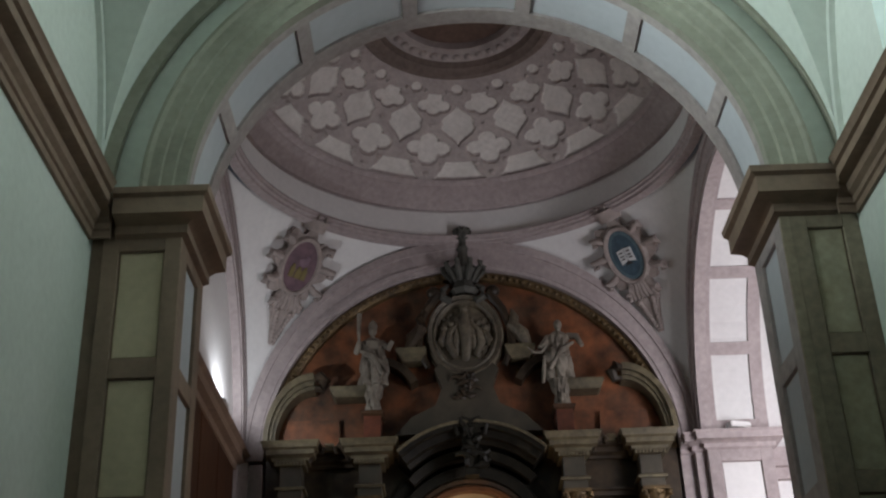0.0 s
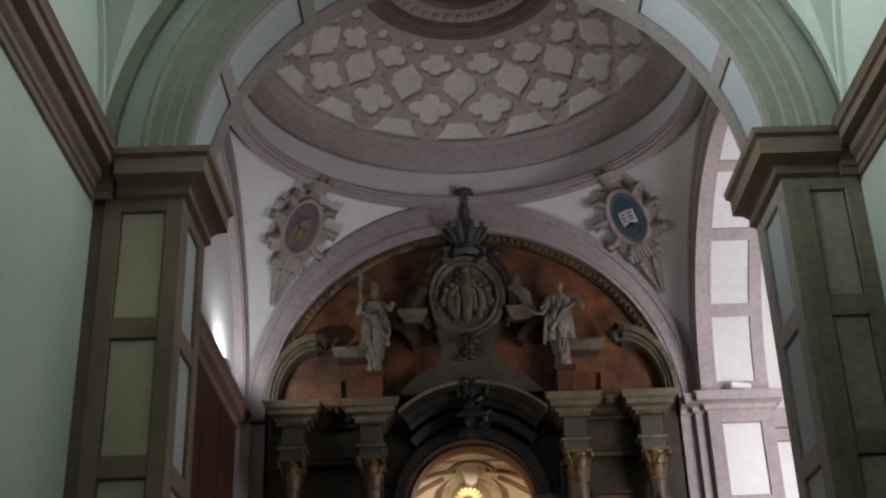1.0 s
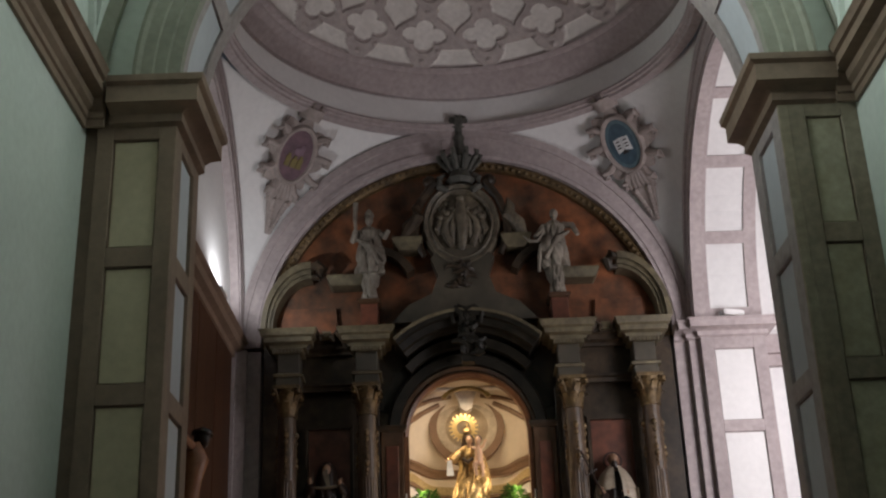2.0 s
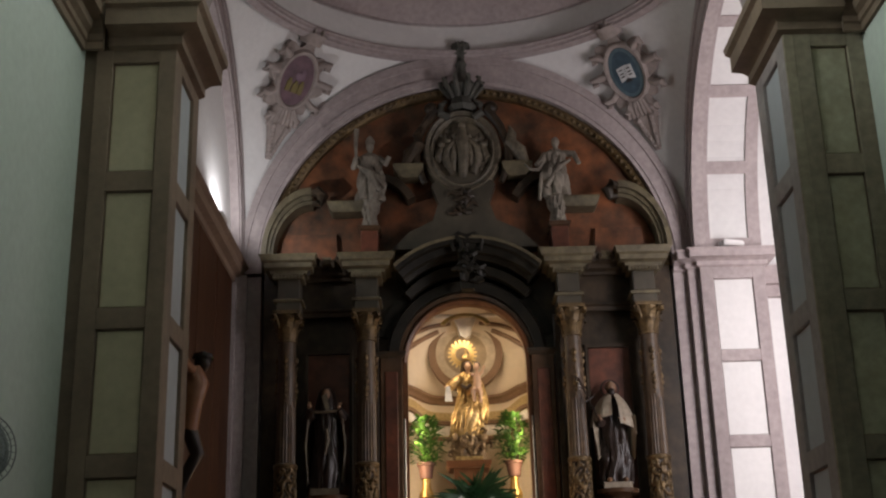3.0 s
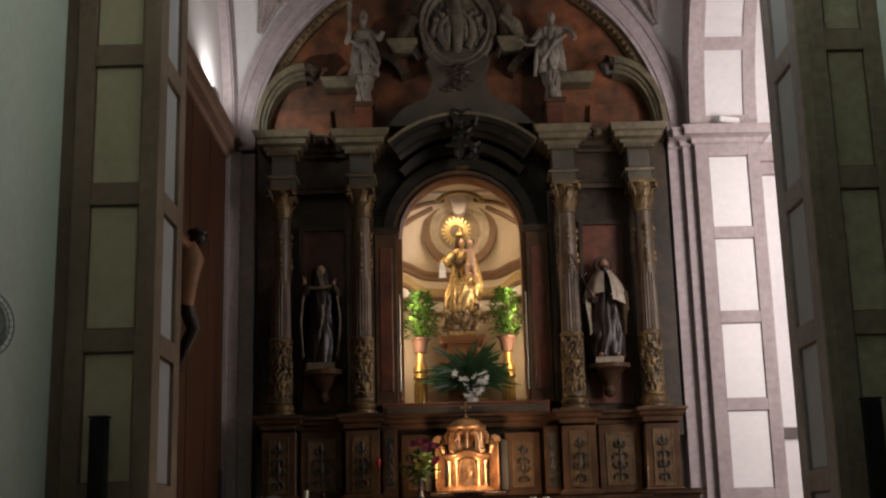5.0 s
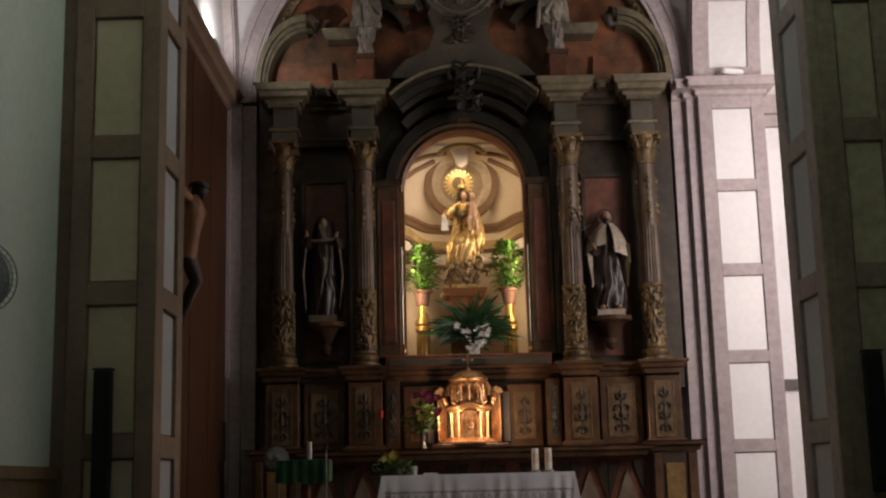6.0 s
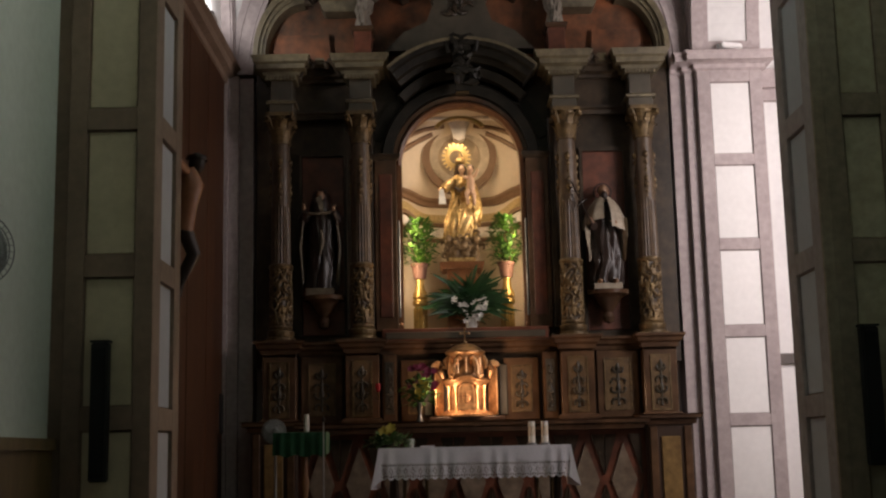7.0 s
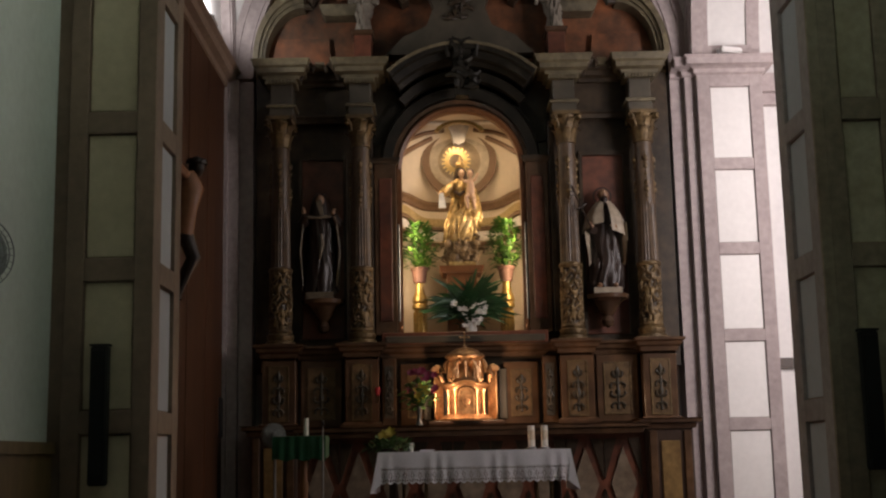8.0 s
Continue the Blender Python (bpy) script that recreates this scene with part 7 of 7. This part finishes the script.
for nm, x, y, z, rz in (("a", X0 + WX + 0.42, JY + 0.0, 6.445, 20), ("b", X0 - WX + 0.05, 13.25, 6.425, 90)):
    fl = thing("floodlight", (x, y, z), "small white floodlight lying on the cornice", "floodlight", "cornice floodlights")
    q = Matrix.Translation((x, y - 0.05 if nm == "a" else y, z)) @ Matrix.Rotation(radians(rz), 4, "Z")
    bm = fresh(); box(bm, -0.15, 0.15, -0.08, 0.08, 0.03, 0.10); bmesh.ops.bevel(bm, geom=bm.edges[:], offset=0.015, segments=2, affect="EDGES"); bmesh.ops.transform(bm, matrix=q, verts=bm.verts); part("housing", bm, PANEL_W, fl)
    bm = fresh(); box(bm, -0.12, 0.12, -0.06, 0.06, 0.098, 0.106); bmesh.ops.transform(bm, matrix=q, verts=bm.verts); part("glass", bm, mat("lamp_glass", (0.5, 0.5, 0.5), 0.1), fl)
    bm = fresh(); tube(bm, [tuple(q @ Vector(p)) for p in ((-0.165, 0, 0.07), (-0.165, 0, 0.0), (0.165, 0, 0.0), (0.165, 0, 0.07))], 0.01, 6); part("bracket", bm, GREY, fl)


# ---- cartouches on the pendentives ----
def cartouche(c, up, face, blue, label):
    c, up = Vector(c), Vector(up).normalized()
    yv = -Vector(face).normalized()
    yv = (yv - up * yv.dot(up)).normalized()
    xv = yv.cross(up)
    m = Matrix((xv, yv, up)).transposed().to_4x4()
    m.translation = c
    th = thing("cartouche", c, label, "cartouche", "pendentive cartouches")
    CS = mat("cartouche_stone", (0.37, 0.31, 0.285), 0.75, other=(0.28, 0.23, 0.21), big=5, small=20, var=0.25, bump=0.3)
    def put(name, bm, material, lab=""):
        bmesh.ops.transform(bm, matrix=m, verts=bm.verts)
        return part(name, bm, material, th, lab, smooth=45)
    # lobed plate
    bm = fresh()
    pts = []
    for i in range(64):
        a = 2 * math.pi * i / 64
        k = 1 + 0.16 * math.cos(8 * a + 0.4) + 0.06 * math.cos(3 * a)
        pts.append((0.37 * k * math.cos(a), 0.50 * k * math.sin(a)))
    prism(bm, pts, -0.05, 0.12); put("plate", bm, CS)
    bm = fresh()
    rows = []
    for i in range(41):
        a = 2 * math.pi * i / 40
        rows.append([((0.245 + r) * math.cos(a), d, (0.36 + r) * math.sin(a)) for r, d in ((-0.02, -0.05), (0.0, -0.09), (0.035, -0.10), (0.06, -0.07), (0.07, -0.04))])
    grid_faces(bm, rows); put("oval_rim", bm, CS)
    bm = fresh(); prism(bm, [(0.24 * math.cos(2 * math.pi * i / 40), 0.355 * math.sin(2 * math.pi * i / 40)) for i in range(40)], -0.062, -0.05)
    put("oval_field", bm, mat("blue_painted_oval", (0.055, 0.095, 0.125), 0.6, other=(0.04, 0.07, 0.095), big=5) if blue else mat("purple_painted_oval", (0.16, 0.09, 0.11), 0.6, other=(0.11, 0.065, 0.08), big=5))
    if blue:
        bm = fresh()
        rows = [[((0.225 + r) * math.cos(a), -0.068, (0.34 + r) * math.sin(a)) for r in (-0.045, 0)] for a in (2 * math.pi * i / 40 for i in range(41))]
        grid_faces(bm, rows); put("painted_ring", bm, mat("light_blue_paint", (0.11, 0.17, 0.20), 0.6))
        bm = fresh()
        for s in (-1, 1):
            prism(bm, [(s * 0.006, 0.10), (s * 0.11, 0.085), (s * 0.11, -0.11), (s * 0.006, -0.08)], -0.075, -0.06)
        put("open_book", bm, mat("white_book_paint", (0.72, 0.72, 0.72), 0.6))
        bm = fresh()
        for s in (-1, 1):
            for w in (0.05, 0.0, -0.04):
                box(bm, *sorted((s * 0.03, s * 0.085)), -0.079, -0.074, w - 0.01, w + 0.008)
        prism(bm, [(-0.06, -0.13), (0.06, -0.13), (0.0, -0.07)], -0.079, -0.06)
        put("book_marks", bm, HABIT)
    else:
        bm = fresh()
        for x, w, h in ((-0.10, 0.035, 0.14), (0.0, 0.045, 0.12), (0.09, 0.035, 0.14)):
            box(bm, x - w, x + w, -0.075, -0.06, -0.17, -0.17 + h)
            box(bm, x - w * 0.5, x + w * 0.5, -0.077, -0.06, -0.17 + h, -0.13 + h)
        put("painted_towers", bm, mat("ochre_paint", (0.20, 0.155, 0.05), 0.6))
        bm = fresh(); ball(bm, 0.03, -0.065, 0.06, 0.075, 0.01, 0.06, 10); ball(bm, 0.07, -0.065, 0.12, 0.04, 0.01, 0.05, 8); put("painted_charge", bm, mat("pink_paint", (0.24, 0.15, 0.19), 0.6))
    # scrolls round the rim
    for x, z, r in ((-0.34, 0.34, 0.09), (0.34, 0.34, 0.09), (-0.46, 0.06, 0.085), (0.46, 0.06, 0.085), (-0.40, -0.28, 0.09), (0.40, -0.28, 0.09), (-0.2, -0.52, 0.08), (0.2, -0.52, 0.08)):
        bm = fresh()
        tube(bm, [(x * 0.6, -0.03, z * 0.7), (x * 0.85, -0.07, z * 0.95), (x * 1.1, -0.09, z), (x * 1.12, -0.07, z - 0.07), (x * 0.98, -0.06, z - 0.07)], [0.05, 0.055, 0.05, 0.04, 0.025], 8)
        put("scroll", bm, CS)
    # crown
    bm = fresh()
    lathe(bm, [(0.15, 0.50), (0.17, 0.56), (0.165, 0.60), (0.20, 0.66)], 0, 0, 20)
    for i in range(10):
        a = 2 * math.pi * i / 10
        ball(bm, 0.2 * math.cos(a), 0.2 * math.sin(a) * 0.7, 0.70, 0.03, 0.03, 0.045, 8)
    put("crown", bm, CS)
    # fluted shell and tapering tail
    for i in range(6):
        bm = fresh()
        x = -0.15 + 0.06 * i
        tube(bm, [(x * 0.7, -0.07, -0.40), (x, -0.08, -0.55), (x * 1.15, -0.05, -0.68)], [0.025, 0.035, 0.03], 8)
        put("shell_flute", bm, CS)
    bm = fresh(); prism(bm, [(-0.18, -0.62), (0.18, -0.62), (0.10, -0.85), (0.03, -1.15), (-0.03, -1.15), (-0.10, -0.85)], -0.10, 0.10)
    for i in range(9):
        w = 0.14 * (1 - i / 10)
        for s in (-1, 1):
            ball(bm, s * w * 0.7, -0.11, -0.66 - i * 0.052, 0.035, 0.03, 0.04, 8)
    put("tail", bm, CS)


for sx in (-1, 1):
    c = (X0 + sx * 2.235, 14.57, 8.92)
    cartouche(Vector(c) + Vector((-sx * 0.03, -0.04, -0.02)), (-sx * 0.30, -0.30, 0.60), (-sx * 0.62, -0.68, -0.62), sx > 0,
              "stone cartouche with blue oval and white book under crown" if sx > 0 else "stone cartouche with purple oval and painted castle under crown")
